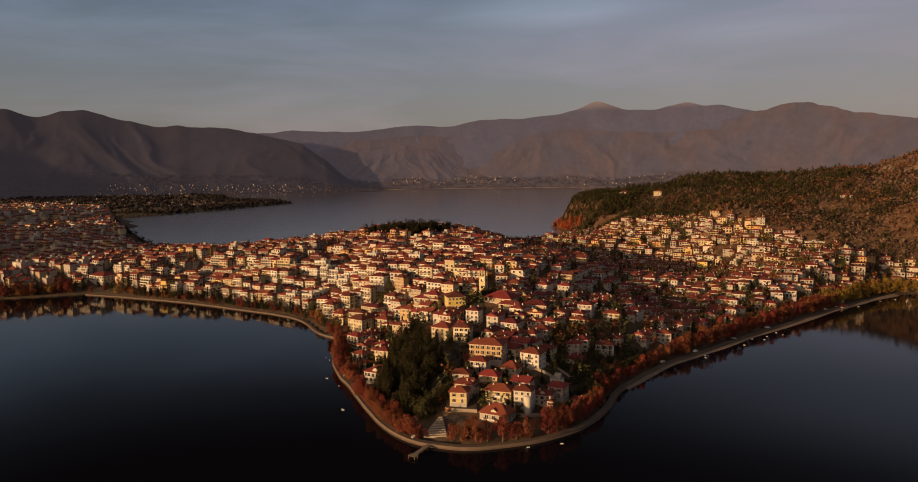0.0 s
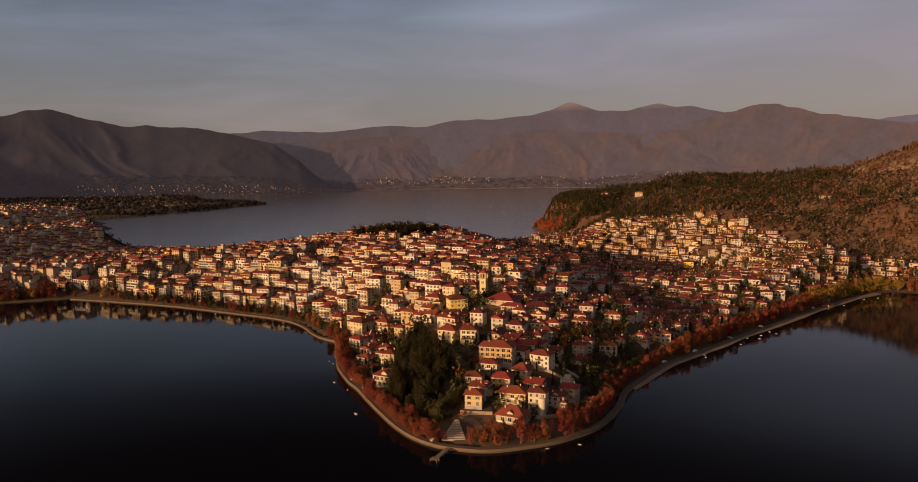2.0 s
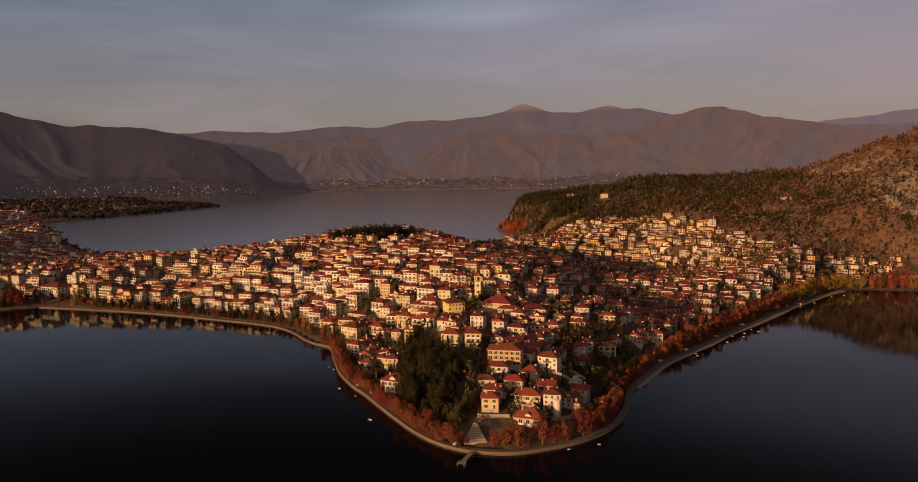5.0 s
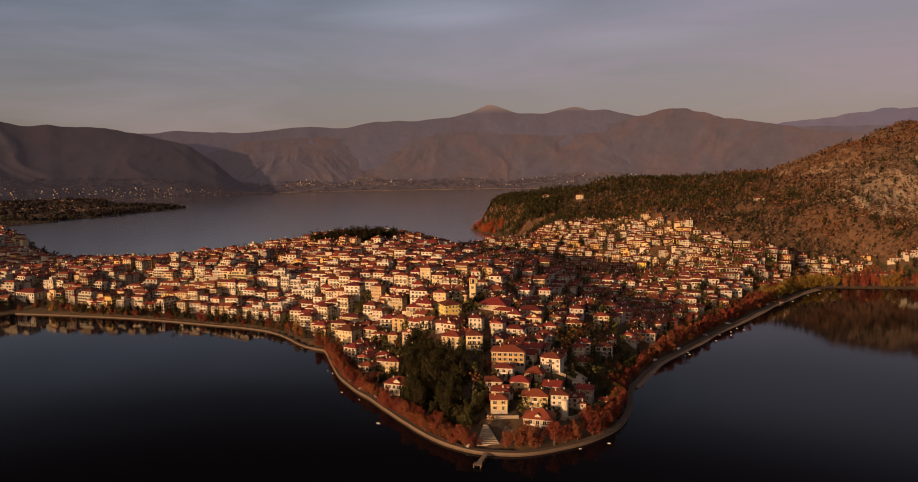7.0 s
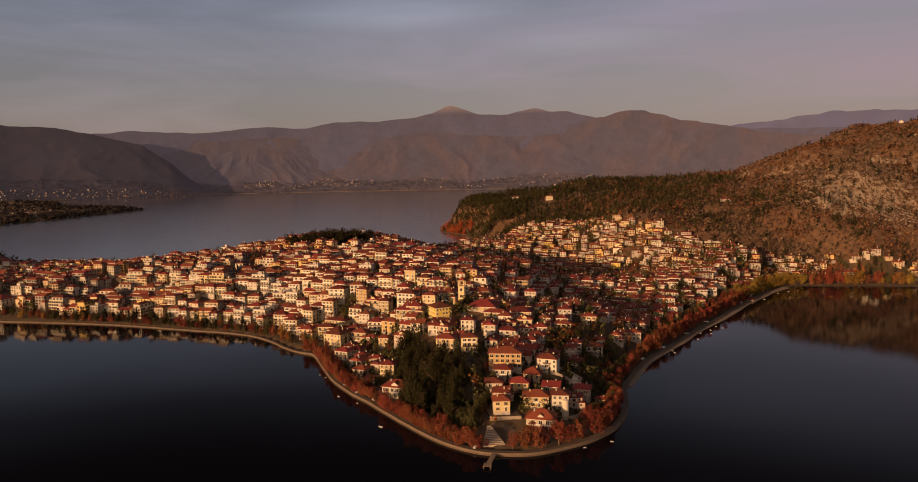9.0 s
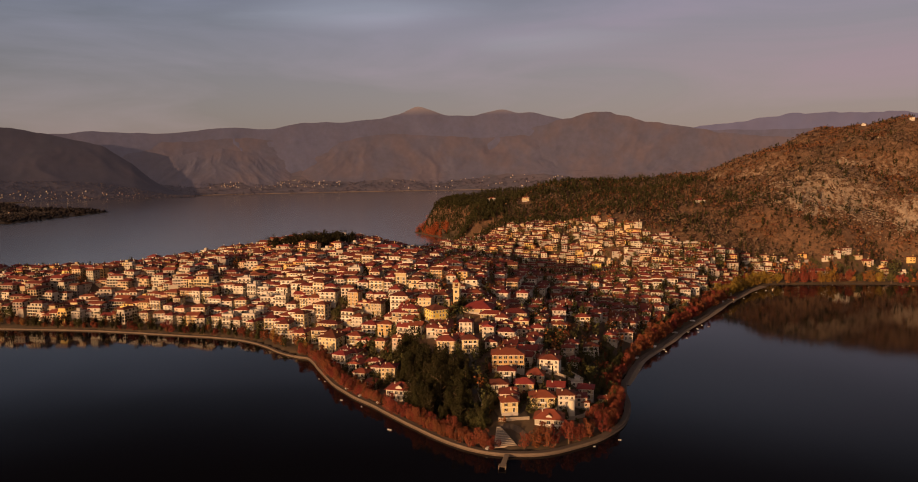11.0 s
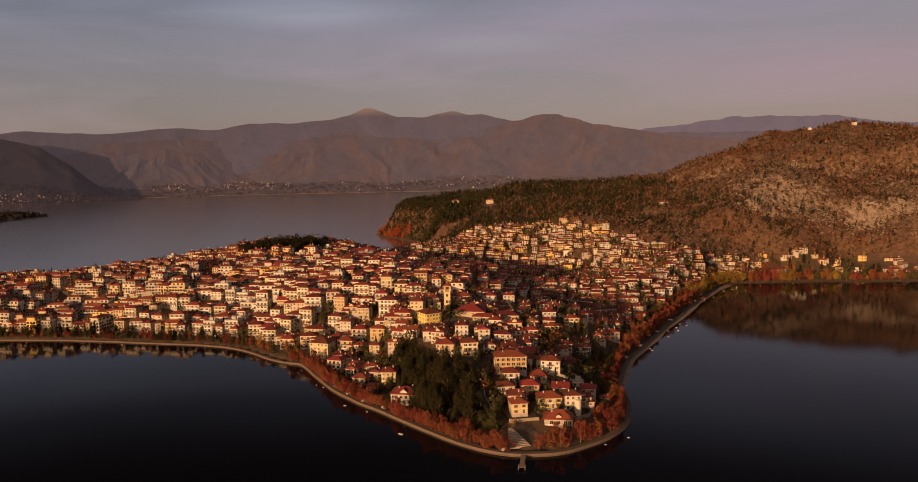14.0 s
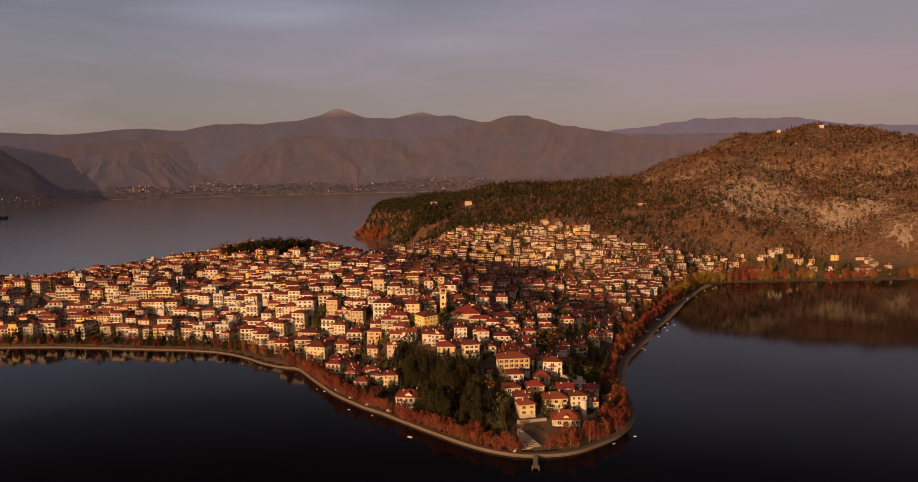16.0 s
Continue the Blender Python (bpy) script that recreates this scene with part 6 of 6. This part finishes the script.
def crag(x, y, h):
    """Where bare rock shows through the scrub of the hill."""
    bare = np.zeros(np.shape(x))
    for cx, cy, ru, rv in CRAGS:
        u, v = ((x - cx) - (y - cy)) * 0.7071, ((x - cx) + (y - cy)) * 0.7071
        bare = np.maximum(bare, np.exp(-((u / ru) ** 2 + (v / rv) ** 2)))
    return 1.3 * bare + 0.35 * ripple(x, y, 30, 8)


def is_hill(x, y, g, h, q):
    clear = np.ones(np.shape(x), bool)
    for a, b, c in NAMED:
        if a > 300 and b > 600:
            clear &= np.hypot(x - a + 6, y - b + 8) > c + 9
    return clear & (g > 6) & (x > 150) & ((y > np.where(x > 430, 752 - (x - 430) * 0.30, np.where(x > 300, 1015 - (x - 300) * 1.95, 1040)))) & (y < 1750)


fx, fy = spots_where(30000, 180, 1250, 640, 1700, lambda x, y, g, h, q: is_hill(x, y, g, h, q) & (q < np.where((y > 930 + (x - 300) * 0.30), np.where(x > 640, 0.05, 0.75), np.where(ripple(x, y, 60, 21) + 0.6 * ripple(x, y, 22, 22) > 0.0, np.where(x > 600, 0.08, 0.55), 0.04))), 61)
scatter_trees("hill_conifers", fx, fy, FOREST_PINE, "dark green conifers covering the hill crest", 8.5, 5.2, 20, 1.1, 62, "pine")
bx_, by_ = spots_where(15000, 180, 1300, 560, 1500, lambda x, y, g, h, q: is_hill(x, y, g, h, q) & (q < np.where(crag(x, y, h) > 0.5, 0.10, 0.6)), 63)
scatter_trees("hill_brush", bx_, by_, FOREST_BRUSH, "rust-brown autumn brush on the hillside", 4.4, 7.0, 12, 1.3, 64)
ex_, ey_ = spots_where(27000, 330, 1250, 600, 1200, lambda x, y, g, h, q: is_hill(x, y, g, h, q) & (h > 4) & (q < np.where(crag(x, y, h) > 0.5, 0.13, 0.85)), 163)
scatter_trees("slope_brush", ex_, ey_, FOREST_BRUSH, "dense rust-brown scrub on the steep slope", 3.0, 4.6, 7, 1.1, 164)
dx_, dy_ = spots_where(1300, 430, 1250, 600, 960, lambda x, y, g, h, q: is_hill(x, y, g, h, q) & (h > 4), 165)
scatter_trees("slope_cypresses", dx_, dy_, FOREST_PINE, "small dark cypresses dotted over the slope", 5.5, 2.8, 16, 0.7, 166, "pine")


def boulders(name, xs, ys, mat, label, seed):
    """Broken grey rock standing out of the slope."""
    r = np.random.default_rng(seed)
    zs = ground_height(xs, ys)
    b = Build()
    for x, y, z in zip(xs, ys, zs):
        w, d, h = r.uniform(0.8, 3.4), r.uniform(0.8, 2.4), r.uniform(0.4, 1.3)
        pts = [(sx * w / 2 * r.uniform(0.5, 1.1), sy * d / 2 * r.uniform(0.5, 1.1), sz) for sz in (-2.0, h * 0.6) for sx, sy in ((-1, -1), (1, -1), (1, 1), (-1, 1))]
        pts.append((r.uniform(-0.3, 0.3) * w, r.uniform(-0.3, 0.3) * d, h))
        b.add([(x + p[0], y + p[1], z + p[2]) for p in pts], [(0, 1, 5, 4), (1, 2, 6, 5), (2, 3, 7, 6), (3, 0, 4, 7), (4, 5, 8), (5, 6, 8), (6, 7, 8), (7, 4, 8)])
    return tagged(b.done(name, mat), label, "rocks", kind="stuff")


def crag_face(cx, cy, ru, rv, seed):
    """A broken rock face: ridges and ledges that stand out of the slope, scrub lies between them."""
    u, v = np.arange(-ru * 1.5, ru * 1.5, 1.7), np.arange(-rv * 1.6, rv * 1.6, 1.7)
    U, V = np.meshgrid(u, v)
    X, Y = cx + (U + V) * 0.7071, cy + (V - U) * 0.7071
    lump = np.array([noise.ridged_multi_fractal((a / 10.0, b / 17.0, seed), 0.6, 2.3, 6, 0.9, 2.0) for a, b in zip(U.ravel(), V.ravel())]).reshape(U.shape)
    lump = (lump - lump.mean()) / lump.std()
    fall = np.exp(-((U / ru) ** 2 + (V / rv) ** 2))
    Z = ground_height(X, Y) + 1.5 * lump + 5.2 * fall - 4.4
    i = np.arange((len(u) - 1) * (len(v) - 1))
    a = i // (len(u) - 1) * len(u) + i % (len(u) - 1)
    ob = mesh_object("rock_face", np.stack([X.ravel(), Y.ravel(), Z.ravel()], 1), np.stack([a, a + 1, a + len(u) + 1, a + len(u)], 1), ROCK)
    return tagged(ob, "pale broken limestone face on the wooded hill", "rock face", "rock faces on the hill", "structure")


ROCK = material("limestone_crag", (0.235, 0.185, 0.138), spread=0.2, island=True, grain=0.4, patch=0.1, vary=0.3, bump=0.5)
ox_, oy_ = spots_where(9000, 540, 1150, 660, 900, lambda x, y, g, h, q: is_hill(x, y, g, h, q) & (h > 38) & (crag(x, y, h) + q * 0.5 > 0.65), 167)
for k, (cx, cy, ru, rv) in enumerate(CRAGS):
    crag_face(cx, cy, ru, rv, 3.1 * k)
boulders("rock_outcrops", ox_, oy_, ROCK, "pale broken limestone crags on the hillside", 168)
cx_, cy_ = spots_where(420, 180, 330, 1380, 1660, lambda x, y, g, h, q: (g > 2) & (g < 26), 65)
scatter_trees("cape_trees", cx_, cy_, RUST_LEAF, "orange autumn trees at the foot of the cape", 13.0, 10.0, 130, 0.85, 66)
kx_, ky_ = spots_where(5200, 190, 380, 1180, 1680, lambda x, y, g, h, q: (g > 22) & (g < 110) & (x < 360), 265)
scatter_trees("cape_conifers", kx_, ky_, FOREST_PINE, "dark conifers clinging to the steep cape", 9.0, 5.4, 22, 1.1, 266, "pine")
rx_, ry_ = spots_where(330, -130, 10, 850, 930, lambda x, y, g, h, q: ((x + 62) / 54) ** 2 + ((y - 890) / 27) ** 2 < 1, 67)
scatter_trees("ridge_pines", rx_, ry_, PINE_LEAF, "dark pine wood on top of the ridge", 12.0, 10.0, 170, 0.75, 68)


def town_tree(x, y, g, h, q):
    ok = (g > 20) & ~((x > 20) & (x < 68) & (y < 395)) & (q < np.where(x > 100, 0.9, np.where((y < 470) & (x > 40), 1.0, 0.8))) & ~is_hill(x, y, g, h, q)
    for a, b, c in NAMED:
        ok &= np.hypot(x - a, y - b) > c + 2.5
    near = np.ones(x.shape, bool)
    for i in range(0, len(x), 400):
        near[i:i + 400] = np.min(np.hypot(x[i:i + 400, None] - PX[None], y[i:i + 400, None] - PY[None]), axis=1) > 5.0
    return ok & near


tx, ty = spots_where(12000, -430, 640, 330, 1030, town_tree, 69)
third = np.arange(len(tx)) % 4
scatter_trees("garden_trees", tx[third < 2], ty[third < 2], GREEN_LEAF, "dull green garden trees between the houses", 8.0, 6.0, 44, 0.75, 70)
scatter_trees("garden_autumn_trees", tx[third == 2], ty[third == 2], GOLD_LEAF, "golden and brown garden trees between the houses", 6.0, 5.5, 44, 0.75, 71)
scatter_trees("garden_cypresses", tx[third == 3], ty[third == 3], PINE_LEAF, "dark cypresses and pines between the houses", 9.0, 4.2, 60, 0.7, 72, "pine")
wx_, wy_ = spots_where(2300, 60, 540, 430, 1000, lambda x, y, g, h, q: town_tree(x, y, g, h, q * 0.5), 171)
sort_ = np.arange(len(wx_)) % 3
scatter_trees("slope_garden_trees", wx_[sort_ > 0], wy_[sort_ > 0], GREEN_LEAF, "dark green trees among the houses on the slope", 8.0, 7.0, 80, 0.62, 172)
scatter_trees("slope_autumn_trees", wx_[sort_ == 0], wy_[sort_ == 0], PLANE_LEAF, "brown autumn trees among the houses on the slope", 6.5, 6.0, 80, 0.66, 173)
mx, my = spots_where(5200, -1500, -430, 690, 2300, lambda x, y, g, h, q: (g > 5) & (q < np.where(g < 50, 1.0, 0.35)), 73)
scatter_trees("mainland_trees", mx, my, FOREST_PINE, "dark trees on the mainland slope and shore", 8.0, 8.0, 26, 1.3, 74)
REED = material("dark_reeds", (0.027, 0.023, 0.024), spread=0.3, hue=0.02, island=True, grain=0.3, vary=0.3, bump=0.0)
leafy(REED)
sx_, sy_ = spots_where(9000, -2600, -640, 2200, 3900, lambda x, y, g, h, q: (g > 4) & (q < np.where(g < 160, 0.9, 0.25)), 75)
scatter_trees("spit_trees", sx_, sy_, REED, "brown reed beds and trees on the far spit", 9.0, 16.0, 14, 3.4, 76)


def garden(x, y, g, h, q):
    ok = g > 12
    for a, b, c in NAMED:
        ok &= np.hypot(x - a, y - b) > c + 1.0
    return ok & (np.min(np.hypot(x[:, None] - PX[None], y[:, None] - PY[None]), axis=1) > 5.6)


g1x, g1y = spots_where(360, 22, 122, 335, 455, lambda x, y, g, h, q: garden(x, y, g, h, q) & ~((x > 34) & (x < 62) & (y < 400) & (q < 0.85)), 90)
g2x, g2y = spots_where(300, -78, -30, 425, 560, garden, 91)
g3x, g3y = spots_where(60, -12, 26, 335, 400, lambda x, y, g, h, q: garden(x, y, g, h, q) & ~((x < 14) & (y < 357)), 92)
gx_, gy_ = np.concatenate([g1x, g2x, g3x]), np.concatenate([g1y, g2y, g3y])
half = np.arange(len(gx_)) % 5
hx_, hy_ = spots_where(700, -14, 120, 334, 450, lambda x, y, g, h, q: garden(x, y, g, h, q) & ~((x < 10) & (y < 350)), 97)
scatter_trees("headland_shrubs", hx_, hy_, GREEN_LEAF, "low dull green shrubs in the terraced gardens", 2.0, 3.4, 60, 0.40, 98)
scatter_trees("headland_garden_trees", gx_[half < 3], gy_[half < 3], GREEN_LEAF, "dull green trees in the gardens of the headland", 5.5, 4.6, 170, 0.42, 93)
scatter_trees("headland_dark_trees", gx_[half == 3], gy_[half == 3], PINE_LEAF, "dark evergreens in the gardens of the headland", 7.5, 3.8, 170, 0.42, 94, "pine")
scatter_trees("headland_autumn_trees", gx_[half == 4][::2], gy_[half == 4][::2], PLANE_LEAF, "rust-red trees in the gardens of the headland", 5.0, 4.4, 170, 0.42, 95)

# ---- far villages ----


def far_village(name, xs, ys, zs, label, seed):
    r = np.random.default_rng(seed)
    b = Build()
    for x, y, z in zip(xs, ys, zs):
        w, d, h = r.uniform(3.5, 6.5), r.uniform(4, 5), r.uniform(1.8, 3.2)
        k = Build()
        k.box(-w / 2, w / 2, -d / 2, d / 2, -6, h, int(r.integers(0, 3)))
        k.hip(w, d, h, 1.6, 0.5, slot=3)
        k0 = len(b.v)
        b.v.extend([(x + p[0], y + p[1], z + p[2]) for p in k.v])
        b.f.extend([tuple(i + k0 for i in f) for f in k.f])
        b.s.extend(k.s)
    return tagged(b.done(name, [WALL_FAR[2], WALL_FAR[0], WALL_FAR[2], ROOF_FAR]), label, "village", kind="stuff")


vx, vy = spots_where(1500, -2600, -950, 2650, 4100, lambda x, y, g, h, q: (g > 130) & (q < 0.3), 81)
far_village("far_town", vx, vy, ground_height(vx, vy), "pale houses of the town across the bay", 82)


def slope_village(name, ridge, low, high, rows, n, label, seed):
    """Small pale houses on the foot of a mountain, between two bearings."""
    r = np.random.default_rng(seed)
    deg, verts = SLOPES[ridge]
    cols = np.nonzero((deg > low) & (deg < high))[0]
    p = verts[r.integers(rows[0], rows[1], n), r.choice(cols, n)]
    return far_village(name, p[:, 0] + r.uniform(-8, 8, n), p[:, 1] - 3, p[:, 2], label, seed + 1)


PLAIN = material("hazy_plain_thicket", (0.080, 0.062, 0.062), spread=0.35, hue=0.02, island=True, grain=0.1, vary=0.3, bump=0.0)
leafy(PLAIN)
# faint emission on the thickets stands for the haze in front
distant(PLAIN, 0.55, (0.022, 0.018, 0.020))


def slope_trees(name, ridge, low, high, rows, n, label, seed):
    """Hedges and trees on the plain at a mountain's foot."""
    r = np.random.default_rng(seed)
    deg, verts = SLOPES[ridge]
    cols = np.nonzero((deg > low) & (deg < high))[0]
    p = verts[r.integers(rows[0], rows[1], n), r.choice(cols, n)] + np.stack([r.uniform(-12, 12, n), r.uniform(-8, 0, n), np.zeros(n)], 1)
    cloud_of = r.normal(size=(n, 8, 3))
    pts = (p[:, None, :] + cloud_of * (5.0, 4.0, 1.6) + (0, 0, 2.5)).reshape(-1, 3)
    v, f = leaf_cards(pts, 3.2, r)
    return tagged(crown_shape(mesh_object(name, v, f, PLAIN), outward(cloud_of.reshape(-1, 3), np.array([[0.0, 0.0, -0.6]]))), label, "trees", kind="stuff")


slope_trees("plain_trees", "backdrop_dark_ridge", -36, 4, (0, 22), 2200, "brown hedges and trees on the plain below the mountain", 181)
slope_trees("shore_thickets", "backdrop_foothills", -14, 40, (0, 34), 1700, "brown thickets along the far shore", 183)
slope_village("lakeshore_village", "backdrop_foothills", -4, 6, (16, 40), 90, "pale houses of a village on the far shore", 84)
slope_village("foothill_hamlet", "backdrop_foothills", 10, 34, (8, 40), 70, "scattered pale farmhouses on the far slopes", 86)
slope_village("mountain_foot_village", "backdrop_dark_ridge", -26, -8, (1, 14), 170, "scattered pale houses at the foot of the dark mountain", 88)

# ---- boats and cars ----


def boat():
    r = root("rowing_boat", 0, 0, 0)
    b = Build()
    sections = [(-2.2, 0.75, 0.5), (-1.2, 0.95, 0.48), (0.4, 0.95, 0.50), (1.6, 0.6, 0.58), (2.5, 0.06, 0.72)]
    verts, faces = [], []
    for y, half, top in sections:
        verts += [(-half, y, top), (-half * 0.6, y, -0.12), (half * 0.6, y, -0.12), (half, y, top), (half * 0.85, y, top), (half * 0.5, y, 0.05), (-half * 0.5, y, 0.05), (-half * 0.85, y, top)]
    for i in range(len(sections) - 1):
        for j in range(8):
            a, c = i * 8 + j, i * 8 + (j + 1) % 8
            faces.append((a, c, c + 8, a + 8))
    faces += [(0, 7, 6, 1), (1, 6, 5, 2), (2, 5, 4, 3)]
    b.add(verts, faces)
    b.done("hull", BOAT_WHITE, r)
    for y in (-1.4, 0.1):
        b = Build()
        b.box(-0.8, 0.8, y, y + 0.3, 0.3, 0.35)
        b.done("bench", WOOD, r)
    return tagged(r, "small white rowing boat afloat near the quay", "boat", "boats")


first_boat = boat()
for k, (x, y, a) in enumerate([(-63, 363, 40), (47, 312, 70), (31, 308.5, 100), (-91.5, 470, 10), (-88, 463, 30), (-82, 421, 60), (121, 419.5, 60), (165, 455.6, 20), (166.5, 461, 40), (204, 487.4, 50), (225, 502, 80), (231, 512, 35), (217, 505, 50), (245, 516, 60), (243, 523, 30), (360, 617, 60), (395, 642, 40), (412, 647, 70), (504, 649, 110), (-72, 405, 20)]):
    m = pose(x, y, 0.0, 0, 0, a) @ Matrix.Diagonal((0.58, 0.58, 0.7, 1))
    if k == 0:
        first_boat.matrix_world = m
    else:
        copy_thing(first_boat, m)


def car():
    r = root("parked_car", 0, 0, 0)
    b = Build()
    prof = [(-2.1, 0.35), (-2.1, 0.8), (-1.9, 0.95), (-1.2, 0.98), (-0.7, 1.42), (0.9, 1.44), (1.6, 1.0), (2.1, 0.9), (2.1, 0.35)]
    n = len(prof)
    b.add([(-0.82 if z < 1.1 else -0.66, y, z) for y, z in prof] + [(0.82 if z < 1.1 else 0.66, y, z) for y, z in prof], [tuple(range(n - 1, -1, -1)), tuple(range(n, 2 * n))] + [(k, (k + 1) % n, (k + 1) % n + n, k + n) for k in range(n)])
    b.done("body", CAR_PAINT, r)
    b = Build()
    b.add([(-0.60, -1.12, 1.06), (0.60, -1.12, 1.06), (0.60, -0.76, 1.39), (-0.60, -0.76, 1.39)], [(0, 1, 2, 3)])
    b.box(-0.78, 0.78, -0.6, 0.9, 1.08, 1.34)
    b.done("cabin_glass", GLASS, r)
    for x in (-0.78, 0.78):
        for y in (-1.35, 1.3):
            b = Build()
            pts = [(y + 0.33 * math.cos(k * math.pi / 5), 0.33 + 0.33 * math.sin(k * math.pi / 5)) for k in range(10)]
            b.add([(x - 0.1, *p) for p in pts] + [(x + 0.1, *p) for p in pts], [tuple(range(9, -1, -1)), tuple(range(10, 20))] + [(k, (k + 1) % 10, (k + 1) % 10 + 10, k + 10) for k in range(10)])
            b.done("wheel", RUBBER, r)
    return tagged(r, "parked car beside the lakeside promenade", "car", "parked cars")


CAR_PAINT = material("car_paint", (0.62, 0.61, 0.60), rough=0.3, spread=0.5, vary=0.02, bump=0.0)
RUBBER = material("tyre_rubber", (0.03, 0.03, 0.03), rough=0.8)
first_car = car()
lane, lane_side = smooth_line(C[30:36], 13.0)
lane_b, lane_b_side = smooth_line(C[14:22], 19.0)
spots = [(p + s * (3.6 + rng.uniform(-0.7, 0.7)), s) for p, s in zip(lane, lane_side)] + [(p + s * 3.4, s) for p, s in zip(lane_b, lane_b_side)]
for k, (p, s) in enumerate(spots):
    if k and rng.random() < (0.75 if k < len(lane) else 0.6):
        continue
    m = pose(p[0], p[1], 1.47, 0, 0, math.degrees(math.atan2(s[1], s[0])) + rng.uniform(-6, 6) + (90 if rng.random() < 0.6 else 0))
    if k == 0:
        first_car.matrix_world = m
    else:
        copy_thing(first_car, m)

for t_ in TREES:
    if t_ not in used_trees:
        for o_ in (*TREES[t_].children_recursive, TREES[t_]):
            bpy.data.objects.remove(o_)
